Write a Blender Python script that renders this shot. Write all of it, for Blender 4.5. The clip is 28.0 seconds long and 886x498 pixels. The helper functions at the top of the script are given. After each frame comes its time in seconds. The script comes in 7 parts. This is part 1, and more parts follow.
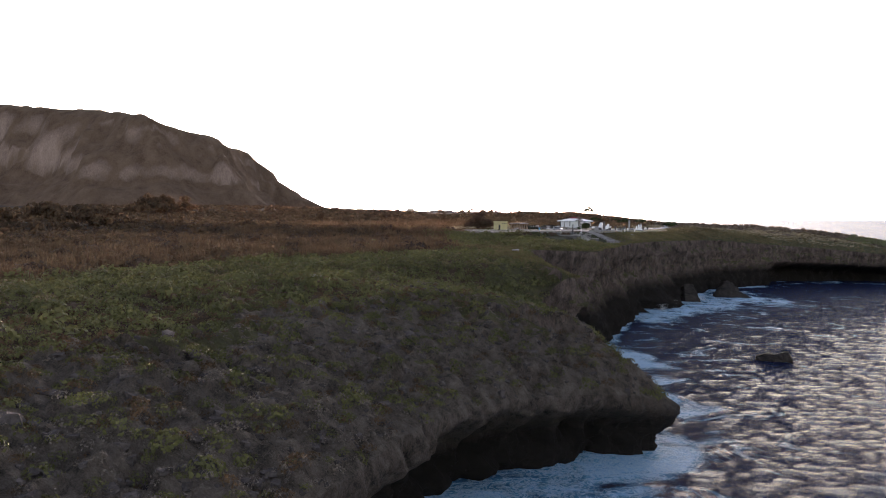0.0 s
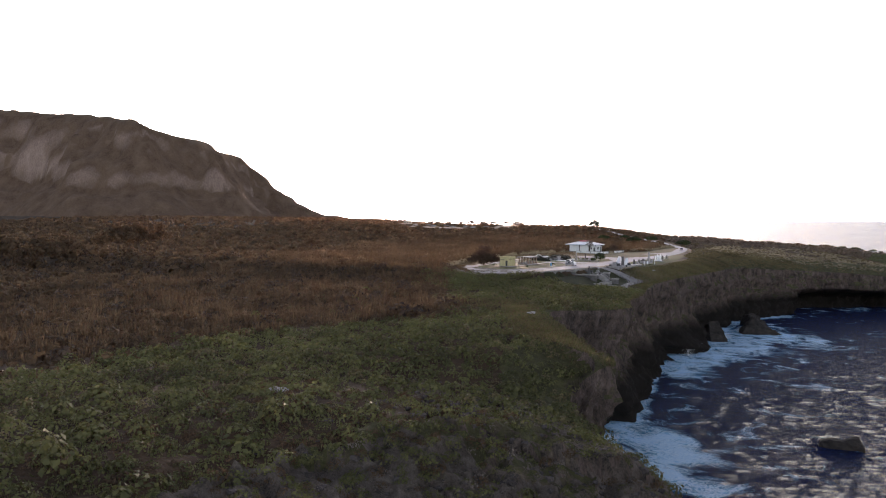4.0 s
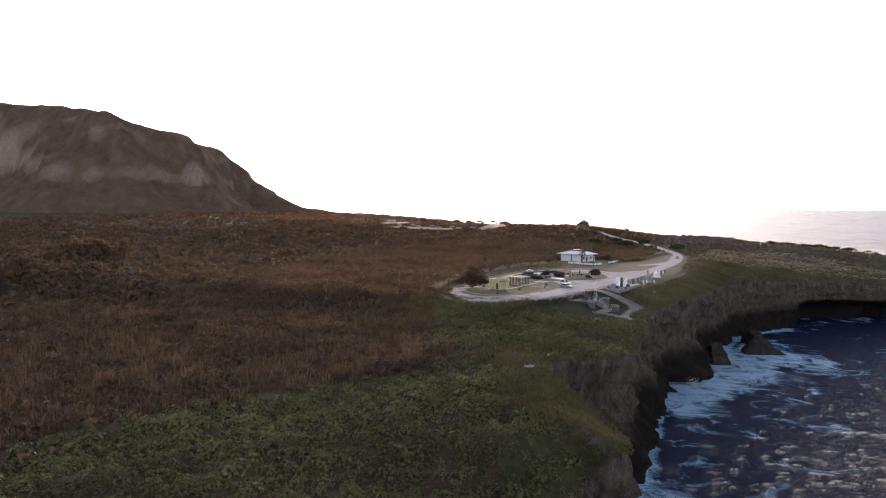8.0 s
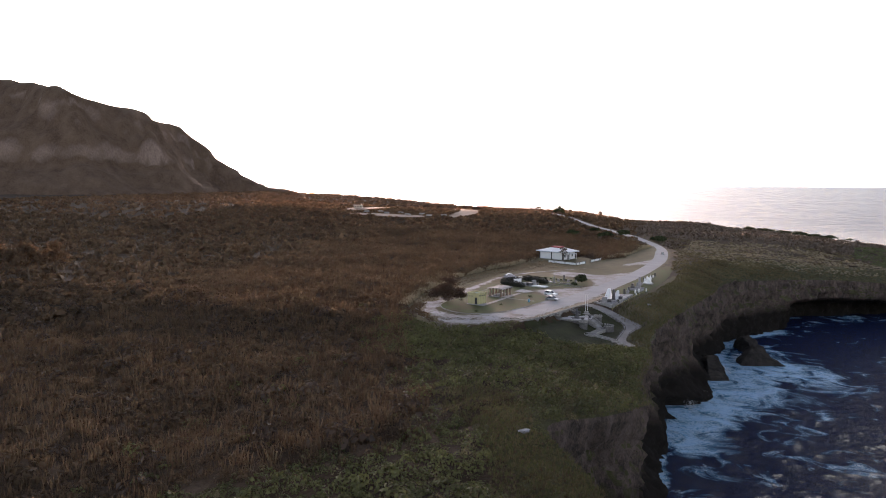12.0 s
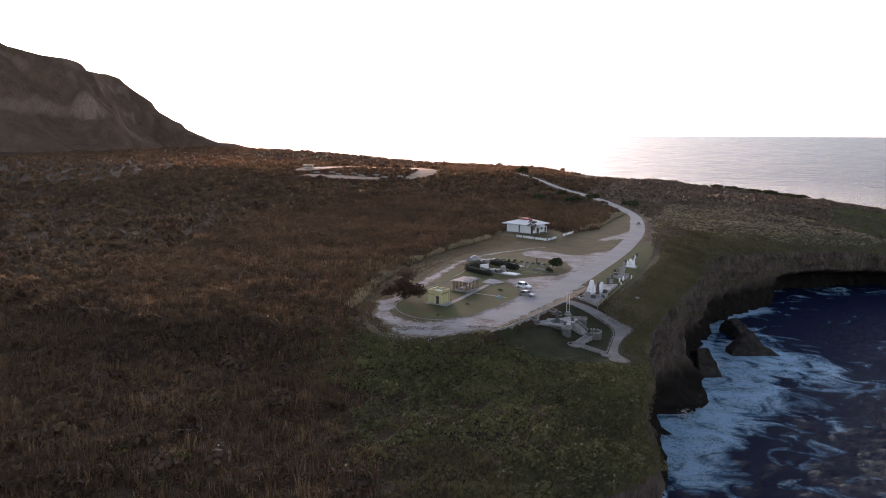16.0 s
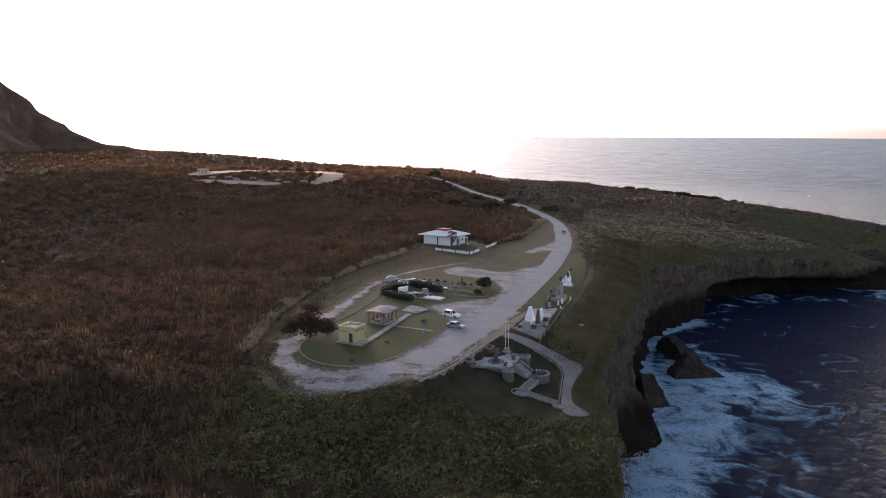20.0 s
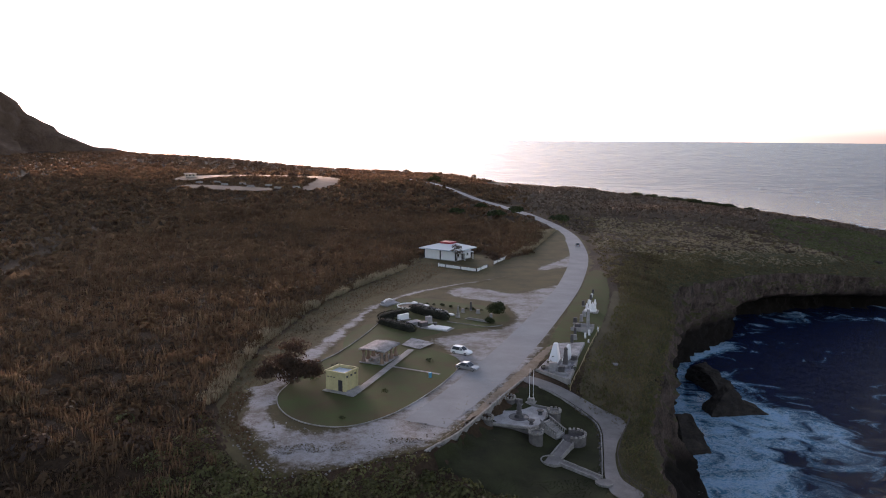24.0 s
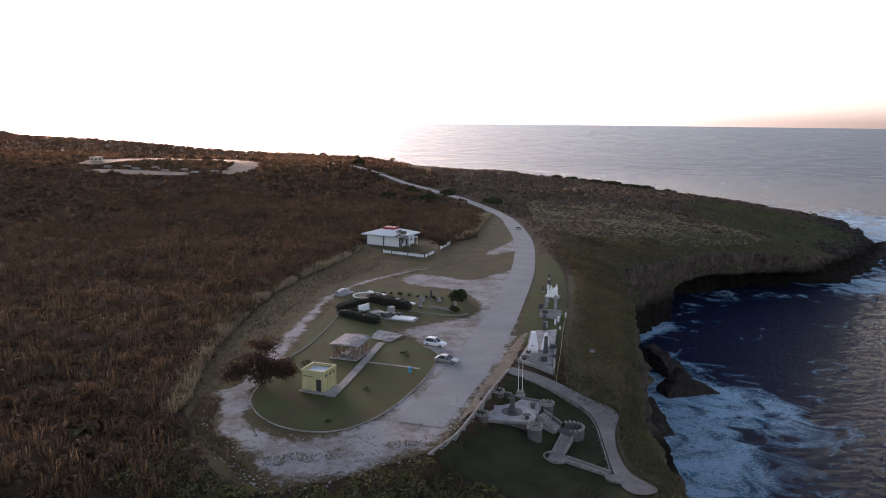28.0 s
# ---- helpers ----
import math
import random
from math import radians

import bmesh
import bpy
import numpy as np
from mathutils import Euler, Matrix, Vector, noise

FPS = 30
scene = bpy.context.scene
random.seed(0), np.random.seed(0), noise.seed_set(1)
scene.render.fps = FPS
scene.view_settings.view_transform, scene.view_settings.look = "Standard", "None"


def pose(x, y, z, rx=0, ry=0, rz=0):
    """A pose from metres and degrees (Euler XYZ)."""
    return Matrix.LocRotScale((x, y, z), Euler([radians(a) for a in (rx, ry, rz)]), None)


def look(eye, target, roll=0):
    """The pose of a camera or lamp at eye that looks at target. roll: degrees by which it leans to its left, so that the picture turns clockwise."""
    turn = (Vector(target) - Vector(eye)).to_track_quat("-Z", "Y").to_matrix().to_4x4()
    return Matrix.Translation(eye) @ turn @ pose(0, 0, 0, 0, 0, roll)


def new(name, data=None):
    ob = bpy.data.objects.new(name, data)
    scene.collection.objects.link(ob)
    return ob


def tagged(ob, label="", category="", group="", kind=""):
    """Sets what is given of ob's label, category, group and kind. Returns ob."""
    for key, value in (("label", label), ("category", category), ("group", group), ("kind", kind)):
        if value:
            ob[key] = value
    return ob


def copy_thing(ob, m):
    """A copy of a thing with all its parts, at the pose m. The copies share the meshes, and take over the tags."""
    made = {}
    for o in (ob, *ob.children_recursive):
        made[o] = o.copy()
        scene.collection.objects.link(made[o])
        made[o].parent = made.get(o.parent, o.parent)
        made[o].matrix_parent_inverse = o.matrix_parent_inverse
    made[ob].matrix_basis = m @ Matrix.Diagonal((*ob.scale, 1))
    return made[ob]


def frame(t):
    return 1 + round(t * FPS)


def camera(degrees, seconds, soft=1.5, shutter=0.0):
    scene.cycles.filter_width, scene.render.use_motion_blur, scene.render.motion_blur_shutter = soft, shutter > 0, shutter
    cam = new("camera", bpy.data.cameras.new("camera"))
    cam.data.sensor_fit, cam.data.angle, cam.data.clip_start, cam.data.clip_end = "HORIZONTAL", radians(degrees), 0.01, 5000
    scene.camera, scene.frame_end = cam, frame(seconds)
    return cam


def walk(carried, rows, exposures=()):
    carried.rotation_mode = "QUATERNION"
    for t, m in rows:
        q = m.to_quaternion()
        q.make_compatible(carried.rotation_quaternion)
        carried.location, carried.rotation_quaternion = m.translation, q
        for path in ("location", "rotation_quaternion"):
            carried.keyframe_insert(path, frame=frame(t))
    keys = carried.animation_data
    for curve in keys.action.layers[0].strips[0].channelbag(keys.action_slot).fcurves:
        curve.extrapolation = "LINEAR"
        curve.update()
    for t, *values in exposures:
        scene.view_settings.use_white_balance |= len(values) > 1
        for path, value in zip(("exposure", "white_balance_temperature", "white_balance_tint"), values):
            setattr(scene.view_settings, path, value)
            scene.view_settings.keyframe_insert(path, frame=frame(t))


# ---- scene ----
cam = camera(60.0, 28.0, soft=1.0)

PATH = [
    (0, (62.523, -303.056, 29.607), (61.885, -301.162, 29.529), 0.5),
    (1, (59.468, -294.429, 33.023), (58.831, -292.535, 32.944), 0.5),
    (2, (56.352, -286.105, 36.506), (55.717, -284.21, 36.426), 0.4),
    (3, (53.177, -278.019, 40.024), (52.544, -276.124, 39.942), 0.4),
    (4, (50.26, -270.545, 43.413), (49.628, -268.649, 43.333), 0.4),
    (4.5, (49.046, -267.259, 45.032), (48.417, -265.362, 44.952), 0.4),
    (6.5, (46.057, -257.748, 51.389), (45.436, -255.849, 51.302), 0.3),
    (7, (45.044, -254.995, 52.707), (44.431, -253.094, 52.607), 0.3),
    (8, (42.69, -248.999, 54.823), (42.097, -247.092, 54.71), 0.3),
    (9, (40.174, -242.288, 56.908), (39.602, -240.375, 56.781), 0.4),
    (10, (37.592, -234.618, 59.266), (37.035, -232.703, 59.121), 0.4),
    (11, (34.898, -226.847, 61.685), (34.362, -224.927, 61.523), 0.4),
    (12, (32.123, -219.303, 64.171), (31.611, -217.377, 63.993), 0.4),
    (12.5, (30.759, -214.977, 65.312), (30.264, -213.048, 65.125), 0.4),
    (14.5, (25.761, -192.111, 68.613), (25.315, -190.177, 68.362), 0.4),
    (15, (24.644, -187.545, 69.491), (24.208, -185.612, 69.22), 0.3),
    (15.5, (23.59, -183.583, 70.383), (23.169, -181.651, 70.087), 0.3),
    (16, (22.579, -180.179, 71.065), (22.178, -178.244, 70.759), 0.2),
    (16.5, (21.526, -176.795, 71.445), (21.195, -174.846, 71.139), 0.2),
    (17, (20.414, -173.177, 71.686), (20.22, -171.21, 71.38), 0.2),
    (17.5, (19.26, -169.301, 71.838), (19.096, -167.332, 71.53), 0.2),
    (18, (18.086, -165.127, 71.899), (17.924, -163.157, 71.592), 0.2),
    (19, (15.959, -155.872, 71.717), (15.797, -153.902, 71.412), 0.2),
    (20, (14.303, -146.353, 71.408), (14.14, -144.383, 71.105), 0.2),
    (21, (12.925, -137.311, 71.355), (12.762, -135.34, 71.054), 0.2),
    (21.5, (12.305, -132.971, 71.359), (12.14, -131.0, 71.059), 0.3),
    (23.5, (9.977, -117.997, 71.124), (9.817, -116.025, 70.834), 0.4),
    (24, (9.214, -115.732, 71.125), (9.06, -113.76, 70.831), 0.4),
    (25, (7.292, -112.495, 71.1), (7.154, -110.522, 70.806), 0.5),
    (25.5, (5.959, -111.215, 71.024), (5.847, -109.24, 70.729), 0.5),
    (26, (4.374, -110.152, 70.914), (4.293, -108.177, 70.612), 0.5),
    (27, (0.531, -108.694, 70.671), (0.521, -106.72, 70.354), 0.6),
    (28, (-4.136, -107.97, 70.56), (-4.051, -106.0, 70.225), 0.6),
]
walk(cam, [(t, look(eye, target, roll)) for t, eye, target, roll in PATH], exposures=[(0, 2.24, 6250, 24), (9, 2.2, 6200, 24), (15, 1.94, 6050, 23), (28, 1.7, 5900, 23)])

# ---- light ----
SUN_AZ, SUN_EL = -24.8, 1.35
world = bpy.data.worlds.new("sky")
scene.world = world
world.use_nodes = True
wn = world.node_tree.nodes
sky = wn.new("ShaderNodeTexSky")
sky.sky_type, sky.sun_disc = "NISHITA", False
sky.sun_elevation, sky.sun_rotation = radians(SUN_EL + 4.0), radians(SUN_AZ)
sky.altitude, sky.air_density, sky.dust_density, sky.ozone_density = 0, 1.0, 1.2, 1.4
wn["Background"].inputs["Strength"].default_value = 0.084
haze = wn.new("ShaderNodeHueSaturation")
haze.inputs["Saturation"].default_value = 0.46
glow = wn.new("ShaderNodeGamma")  # thick haze: light gathers round the sun
glow.inputs["Gamma"].default_value = 1.45
world.node_tree.links.new(sky.outputs["Color"], glow.inputs["Color"])
world.node_tree.links.new(glow.outputs["Color"], haze.inputs["Color"])
world.node_tree.links.new(haze.outputs["Color"], wn["Background"].inputs["Color"])
sun = new("sun", bpy.data.lights.new("sun", "SUN"))
sun.data.energy, sun.data.angle, sun.data.color = 2.3, radians(1.5), (1.0, 0.56, 0.31)
sun_dir = Vector((math.sin(radians(SUN_AZ)) * math.cos(radians(SUN_EL)), math.cos(radians(SUN_AZ)) * math.cos(radians(SUN_EL)), math.sin(radians(SUN_EL))))
sun.matrix_world = look((0, 0, 200), Vector((0, 0, 200)) - sun_dir)


# ---- materials ----
def lightened(c):
    """Lifts a base colour by a fifth: brightness put into colour instead of exposure."""
    return tuple(min(0.82, 1.2 * v) for v in c)


def material(name, colour, rough=0.8, metal=0.0, spot=None, scale=1.0, fine=12.0, bump=0.3, depth=0.05, vary=0.0, coords="Object", translucent=0.0):
    """A procedural surface: two colours mixed by coarse and fine noise, with a bump of the fine grain."""
    colour, spot = lightened(colour), spot and lightened(spot)
    m = bpy.data.materials.new(name)
    m.use_nodes = True
    nt = m.node_tree
    N, L = nt.nodes, nt.links
    b = N["Principled BSDF"]
    b.inputs["Roughness"].default_value, b.inputs["Metallic"].default_value = rough, metal
    b.inputs["Specular IOR Level"].default_value = 0.12 if rough > 0.85 else 0.5
    tc = N.new("ShaderNodeTexCoord")
    big, small = N.new("ShaderNodeTexNoise"), N.new("ShaderNodeTexNoise")
    big.inputs["Scale"].default_value, small.inputs["Scale"].default_value = scale, scale * fine
    big.inputs["Detail"].default_value, small.inputs["Detail"].default_value = 5, 4
    big.inputs["Roughness"].default_value = 0.62
    for n in (big, small):
        L.new(tc.outputs[coords], n.inputs["Vector"])
    add = N.new("ShaderNodeMath")
    add.operation = "MULTIPLY_ADD"
    L.new(small.outputs["Fac"], add.inputs[0])
    add.inputs[1].default_value = 0.55
    L.new(big.outputs["Fac"], add.inputs[2])
    ramp = N.new("ShaderNodeValToRGB")
    ramp.color_ramp.elements[0].position, ramp.color_ramp.elements[1].position = 0.55, 1.02
    second = spot or tuple(c * 0.62 for c in colour)
    ramp.color_ramp.elements[0].color, ramp.color_ramp.elements[1].color = (*second, 1), (*colour, 1)
    L.new(add.outputs[0], ramp.inputs["Fac"])
    out = ramp.outputs["Color"]
    if vary:
        info, hsv = N.new("ShaderNodeObjectInfo"), N.new("ShaderNodeHueSaturation")
        mr = N.new("ShaderNodeMapRange")
        mr.inputs["To Min"].default_value, mr.inputs["To Max"].default_value = 1 - vary, 1 + vary
        L.new(info.outputs["Random"], mr.inputs["Value"])
        L.new(mr.outputs["Result"], hsv.inputs["Value"])
        L.new(out, hsv.inputs["Color"])
        out = hsv.outputs["Color"]
    L.new(out, b.inputs["Base Color"])
    if bump:
        bp = N.new("ShaderNodeBump")
        bp.inputs["Strength"].default_value, bp.inputs["Distance"].default_value = bump, depth
        L.new(add.outputs[0], bp.inputs["Height"])
        L.new(bp.outputs["Normal"], b.inputs["Normal"])
    if translucent:
        tr, mix = N.new("ShaderNodeBsdfTranslucent"), N.new("ShaderNodeMixShader")
        mix.inputs["Fac"].default_value = translucent
        L.new(out, tr.inputs["Color"])
        L.new(b.outputs["BSDF"], mix.inputs[1])
        L.new(tr.outputs["BSDF"], mix.inputs[2])
        L.new(mix.outputs["Shader"], N["Material Output"].inputs["Surface"])
    return m


SCRUB = material("scrub", (0.066, 0.043, 0.025), 0.95, spot=(0.026, 0.018, 0.011), scale=0.07, fine=26, bump=0.9, depth=0.5)
LAWN = material("mown_grass", (0.056, 0.076, 0.023), 0.95, spot=(0.066, 0.050, 0.025), scale=0.16, fine=40, bump=0.4, depth=0.05)
ROUGHGRASS = material("rough_grass", (0.098, 0.082, 0.038), 0.95, spot=(0.050, 0.040, 0.020), scale=0.16, fine=30, bump=0.6, depth=0.08)
CLIFFGRASS = material("clifftop_grass", (0.094, 0.080, 0.043), 0.95, spot=(0.056, 0.043, 0.025), scale=0.14, fine=36, bump=0.6, depth=0.07)
STONES = material("coral_stones", (0.33, 0.315, 0.30), 0.95, spot=(0.15, 0.13, 0.105), scale=0.34, fine=9, bump=0.5, depth=0.05)
ASPHALT = material("worn_asphalt", (0.27, 0.27, 0.275), 0.9, spot=(0.20, 0.198, 0.2), scale=0.15, fine=60, bump=0.2, depth=0.02)
CONCRETE = material("weathered_concrete", (0.33, 0.315, 0.30), 0.9, spot=(0.17, 0.16, 0.145), scale=0.5, fine=14, bump=0.3, depth=0.02)
WHITE = material("white_paint", (0.80, 0.80, 0.79), 0.6, spot=(0.66, 0.66, 0.64), scale=0.8, fine=10, bump=0.1, depth=0.01)
CRAGSTONE = material("weathered_grey_limestone", (0.10, 0.083, 0.076), 0.95, spot=(0.03, 0.025, 0.022), scale=0.35, fine=9, bump=1.0, depth=0.35)
YELLOW = material("yellow_paint", (0.45, 0.40, 0.21), 0.7, spot=(0.34, 0.30, 0.155), scale=0.9, fine=10, bump=0.1, depth=0.01)


def worn_gravel(name, pale, dirt, grass, grass_spot):
    """Trodden gravel with dirt in it, which thins into rough grass towards its edge (the mesh's "worn" metres)."""
    pale, dirt, grass, grass_spot = (lightened(c) for c in (pale, dirt, grass, grass_spot))
    m = bpy.data.materials.new(name)
    m.use_nodes = True
    N, L = m.node_tree.nodes, m.node_tree.links
    b = N["Principled BSDF"]
    b.inputs["Roughness"].default_value, b.inputs["Specular IOR Level"].default_value = 0.95, 0.12
    tc, at = N.new("ShaderNodeTexCoord"), N.new("ShaderNodeAttribute")
    at.attribute_name = "worn"
    noises = []
    for sc, detail in ((0.16, 5), (0.9, 6), (4.5, 4)):
        n = N.new("ShaderNodeTexNoise")
        n.inputs["Scale"].default_value, n.inputs["Detail"].default_value, n.inputs["Roughness"].default_value = sc, detail, 0.65
        L.new(tc.outputs["Object"], n.inputs["Vector"])
        noises.append(n.outputs["Fac"])

    def calc(op, *vals):
        q = N.new("ShaderNodeMath")
        q.operation = op
        for k, v in enumerate(vals):
            if isinstance(v, (int, float)):
                q.inputs[k].default_value = v
            else:
                L.new(v, q.inputs[k])
        return q.outputs[0]

    def ramp(v, lo, hi, one, two):
        q = N.new("ShaderNodeValToRGB")
        q.color_ramp.elements[0].position, q.color_ramp.elements[1].position = lo, hi
        q.color_ramp.elements[0].color, q.color_ramp.elements[1].color = (*one, 1), (*two, 1)
        L.new(v, q.inputs["Fac"])
        return q.outputs["Color"]

    grain = calc("MULTIPLY_ADD", noises[2], 0.5, calc("MULTIPLY", noises[1], 0.5))
    stone = ramp(calc("MULTIPLY_ADD", noises[0], 0.6, calc("MULTIPLY", grain, 0.6)), 0.50, 0.66, dirt, pale)
    turf_ = ramp(grain, 0.38, 0.64, grass_spot, grass)
    spread = calc("MULTIPLY_ADD", calc("MULTIPLY_ADD", noises[1], 0.65, calc("MULTIPLY", noises[0], 0.5)), 6.5, -3.1)
    mr, mix = N.new("ShaderNodeMapRange"), N.new("ShaderNodeMix")
    mr.inputs["From Min"].default_value, mr.inputs["From Max"].default_value = 1.2, 2.6
    L.new(calc("ADD", at.outputs["Fac"], spread), mr.inputs["Value"])
    mix.data_type = "RGBA"
    L.new(mr.outputs["Result"], mix.inputs["Factor"])
    L.new(turf_, mix.inputs["A"])
    L.new(stone, mix.inputs["B"])
    L.new(mix.outputs["Result"], b.inputs["Base Color"])
    bp = N.new("ShaderNodeBump")
    bp.inputs["Strength"].default_value, bp.inputs["Distance"].default_value = 1.0, 0.10
    L.new(grain, bp.inputs["Height"])
    L.new(bp.outputs["Normal"], b.inputs["Normal"])
    return m


GRAVEL = worn_gravel("coral_gravel", (0.282, 0.272, 0.272), (0.145, 0.12, 0.098), (0.098, 0.080, 0.040), (0.050, 0.040, 0.021))


def two_surfaces(name, flat, steep, flat_spot, steep_spot, lo, hi, scale, depth, streak=1.0, wet=None):
    """Growth on what lies flat, bare rock on what stands steep, with uneven edges between them."""
    m = bpy.data.materials.new(name)
    m.use_nodes = True
    N, L = m.node_tree.nodes, m.node_tree.links
    b = N["Principled BSDF"]
    b.inputs["Roughness"].default_value, b.inputs["Specular IOR Level"].default_value = 0.95, 0.12
    tc, geo, sep, mp = N.new("ShaderNodeTexCoord"), N.new("ShaderNodeNewGeometry"), N.new("ShaderNodeSeparateXYZ"), N.new("ShaderNodeMapping")
    mp.inputs["Scale"].default_value = (1, 1, streak)
    L.new(tc.outputs["Object"], mp.inputs["Vector"])
    L.new(geo.outputs["Normal"], sep.inputs["Vector"])
    big, small = N.new("ShaderNodeTexNoise"), N.new("ShaderNodeTexNoise")
    for n, sc in ((big, scale), (small, scale * 11)):
        n.inputs["Scale"].default_value, n.inputs["Detail"].default_value, n.inputs["Roughness"].default_value = sc, 6, 0.66
        L.new(mp.outputs["Vector"], n.inputs["Vector"])
    add = N.new("ShaderNodeMath")
    add.operation = "MULTIPLY_ADD"
    add.inputs[1].default_value = 0.6
    L.new(small.outputs["Fac"], add.inputs[0])
    L.new(big.outputs["Fac"], add.inputs[2])
    cols = []
    for one, two in ((lightened(flat_spot), lightened(flat)), (lightened(steep_spot), lightened(steep))):
        r = N.new("ShaderNodeValToRGB")
        r.color_ramp.elements[0].position, r.color_ramp.elements[1].position = 0.58, 1.0
        r.color_ramp.elements[0].color, r.color_ramp.elements[1].color = (*one, 1), (*two, 1)
        L.new(add.outputs[0], r.inputs["Fac"])
        cols.append(r.outputs["Color"])
    tilt = N.new("ShaderNodeMath")
    tilt.operation = "MULTIPLY_ADD"
    tilt.inputs[1].default_value = 0.5
    L.new(big.outputs["Fac"], tilt.inputs[0])
    L.new(sep.outputs["Z"], tilt.inputs[2])
    mr, mix = N.new("ShaderNodeMapRange"), N.new("ShaderNodeMix")
    mr.inputs["From Min"].default_value, mr.inputs["From Max"].default_value = lo + 0.25, hi + 0.25
    L.new(tilt.outputs[0], mr.inputs["Value"])
    mix.data_type = "RGBA"
    L.new(mr.outputs["Result"], mix.inputs["Factor"])
    L.new(cols[1], mix.inputs["A"])
    L.new(cols[0], mix.inputs["B"])
    out = mix.outputs["Result"]
    # Dark foot: wet rock near the water, higher up the cliff's shade as colour.
    if wet is not None:
        pos, wr, dark, up = N.new("ShaderNodeSeparateXYZ"), N.new("ShaderNodeMapRange"), N.new("ShaderNodeMix"), N.new("ShaderNodeMath")
        up.operation = "MULTIPLY_ADD"
        up.inputs[1].default_value = -6.0
        L.new(tc.outputs["Object"], pos.inputs["Vector"])
        L.new(big.outputs["Fac"], up.inputs[0])
        L.new(pos.outputs["Z"], up.inputs[2])
        wr.inputs["From Min"].default_value, wr.inputs["From Max"].default_value = wet + 1.5, wet - 3.0
        L.new(up.outputs[0], wr.inputs["Value"])
        dark.data_type = "RGBA"
        dark.inputs["B"].default_value = (0.022, 0.018, 0.015, 1)
        L.new(wr.outputs["Result"], dark.inputs["Factor"])
        L.new(out, dark.inputs["A"])
        out = dark.outputs["Result"]
    L.new(out, b.inputs["Base Color"])
    bp = N.new("ShaderNodeBump")
    bp.inputs["Strength"].default_value, bp.inputs["Distance"].default_value = 0.9, depth
    L.new(add.outputs[0], bp.inputs["Height"])
    L.new(bp.outputs["Normal"], b.inputs["Normal"])
    return m


CLIFF = two_surfaces("limestone_cliff", (0.085, 0.080, 0.036), (0.165, 0.122, 0.10), (0.046, 0.040, 0.022), (0.030, 0.024, 0.020), 0.42, 0.70, 0.42, 1.4, 0.45, 1.0)


def leaf_material(name, one, two, translucent=0.35):
    """Leaves: each clump its own shade between two colours."""
    one, two = lightened(one), lightened(two)
    m = bpy.data.materials.new(name)
    m.use_nodes = True
    N, L = m.node_tree.nodes, m.node_tree.links
    b = N["Principled BSDF"]
    b.inputs["Roughness"].default_value, b.inputs["Specular IOR Level"].default_value = 0.7, 0.2
    geo, tc, noise_tex = N.new("ShaderNodeNewGeometry"), N.new("ShaderNodeTexCoord"), N.new("ShaderNodeTexNoise")
    noise_tex.inputs["Scale"].default_value, noise_tex.inputs["Detail"].default_value = 0.06, 4
    L.new(tc.outputs["Object"], noise_tex.inputs["Vector"])
    add = N.new("ShaderNodeMath")
    add.operation = "MULTIPLY_ADD"
    add.inputs[1].default_value = 0.3
    L.new(geo.outputs["Random Per Island"], add.inputs[0])
    L.new(noise_tex.outputs["Fac"], add.inputs[2])
    r = N.new("ShaderNodeValToRGB")
    r.color_ramp.elements[0].position, r.color_ramp.elements[1].position = 0.38, 0.9
    r.color_ramp.elements[0].color, r.color_ramp.elements[1].color = (*one, 1), (*two, 1)
    L.new(add.outputs[0], r.inputs["Fac"])
    L.new(r.outputs["Color"], b.inputs["Base Color"])
    tr, mix = N.new("ShaderNodeBsdfTranslucent"), N.new("ShaderNodeMixShader")
    mix.inputs["Fac"].default_value = translucent
    L.new(r.outputs["Color"], tr.inputs["Color"])
    L.new(b.outputs["BSDF"], mix.inputs[1])
    L.new(tr.outputs["BSDF"], mix.inputs[2])
    L.new(mix.outputs["Shader"], N["Material Output"].inputs["Surface"])
    return m


LEAF_GREEN = leaf_material("green_leaves", (0.052, 0.052, 0.022), (0.13, 0.126, 0.048))
LEAF_BROWN = leaf_material("olive_brown_leaves", (0.052, 0.036, 0.022), (0.122, 0.079, 0.045), 0.5)
LEAF_RUSSET = leaf_material("russet_dry_growth", (0.055, 0.036, 0.021), (0.165, 0.098, 0.054), 0.5)
LEAF_RUDDY = leaf_material("dark_ruddy_leaves", (0.028, 0.020, 0.015), (0.085, 0.058, 0.040))
LEAF_DRY = leaf_material("dry_reed_blades", (0.06, 0.045, 0.025), (0.18, 0.13, 0.075))
LEAF_OLIVE = leaf_material("olive_leaves", (0.058, 0.049, 0.025), (0.172, 0.138, 0.068), 0.3)
LEAF_TURF = leaf_material("short_green_turf", (0.065, 0.075, 0.03), (0.105, 0.115, 0.047), 0.2)
LEAF_UMBER = leaf_material("dull_umber_scrub", (0.058, 0.044, 0.031), (0.145, 0.108, 0.077), 0.12)
LEAF_TAN = leaf_material("bleached_tan_grass", (0.15, 0.125, 0.075), (0.34, 0.285, 0.185), 0.3)
LEAF_GREY = leaf_material("grey_brown_twigs", (0.06, 0.049, 0.038), (0.18, 0.146, 0.116), 0.2)
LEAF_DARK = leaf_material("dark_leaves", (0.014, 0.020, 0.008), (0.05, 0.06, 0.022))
BARK = material("bark", (0.10, 0.075, 0.055), 0.95, scale=3, fine=8, bump=0.6, depth=0.03)


# ---- the ground's form ----


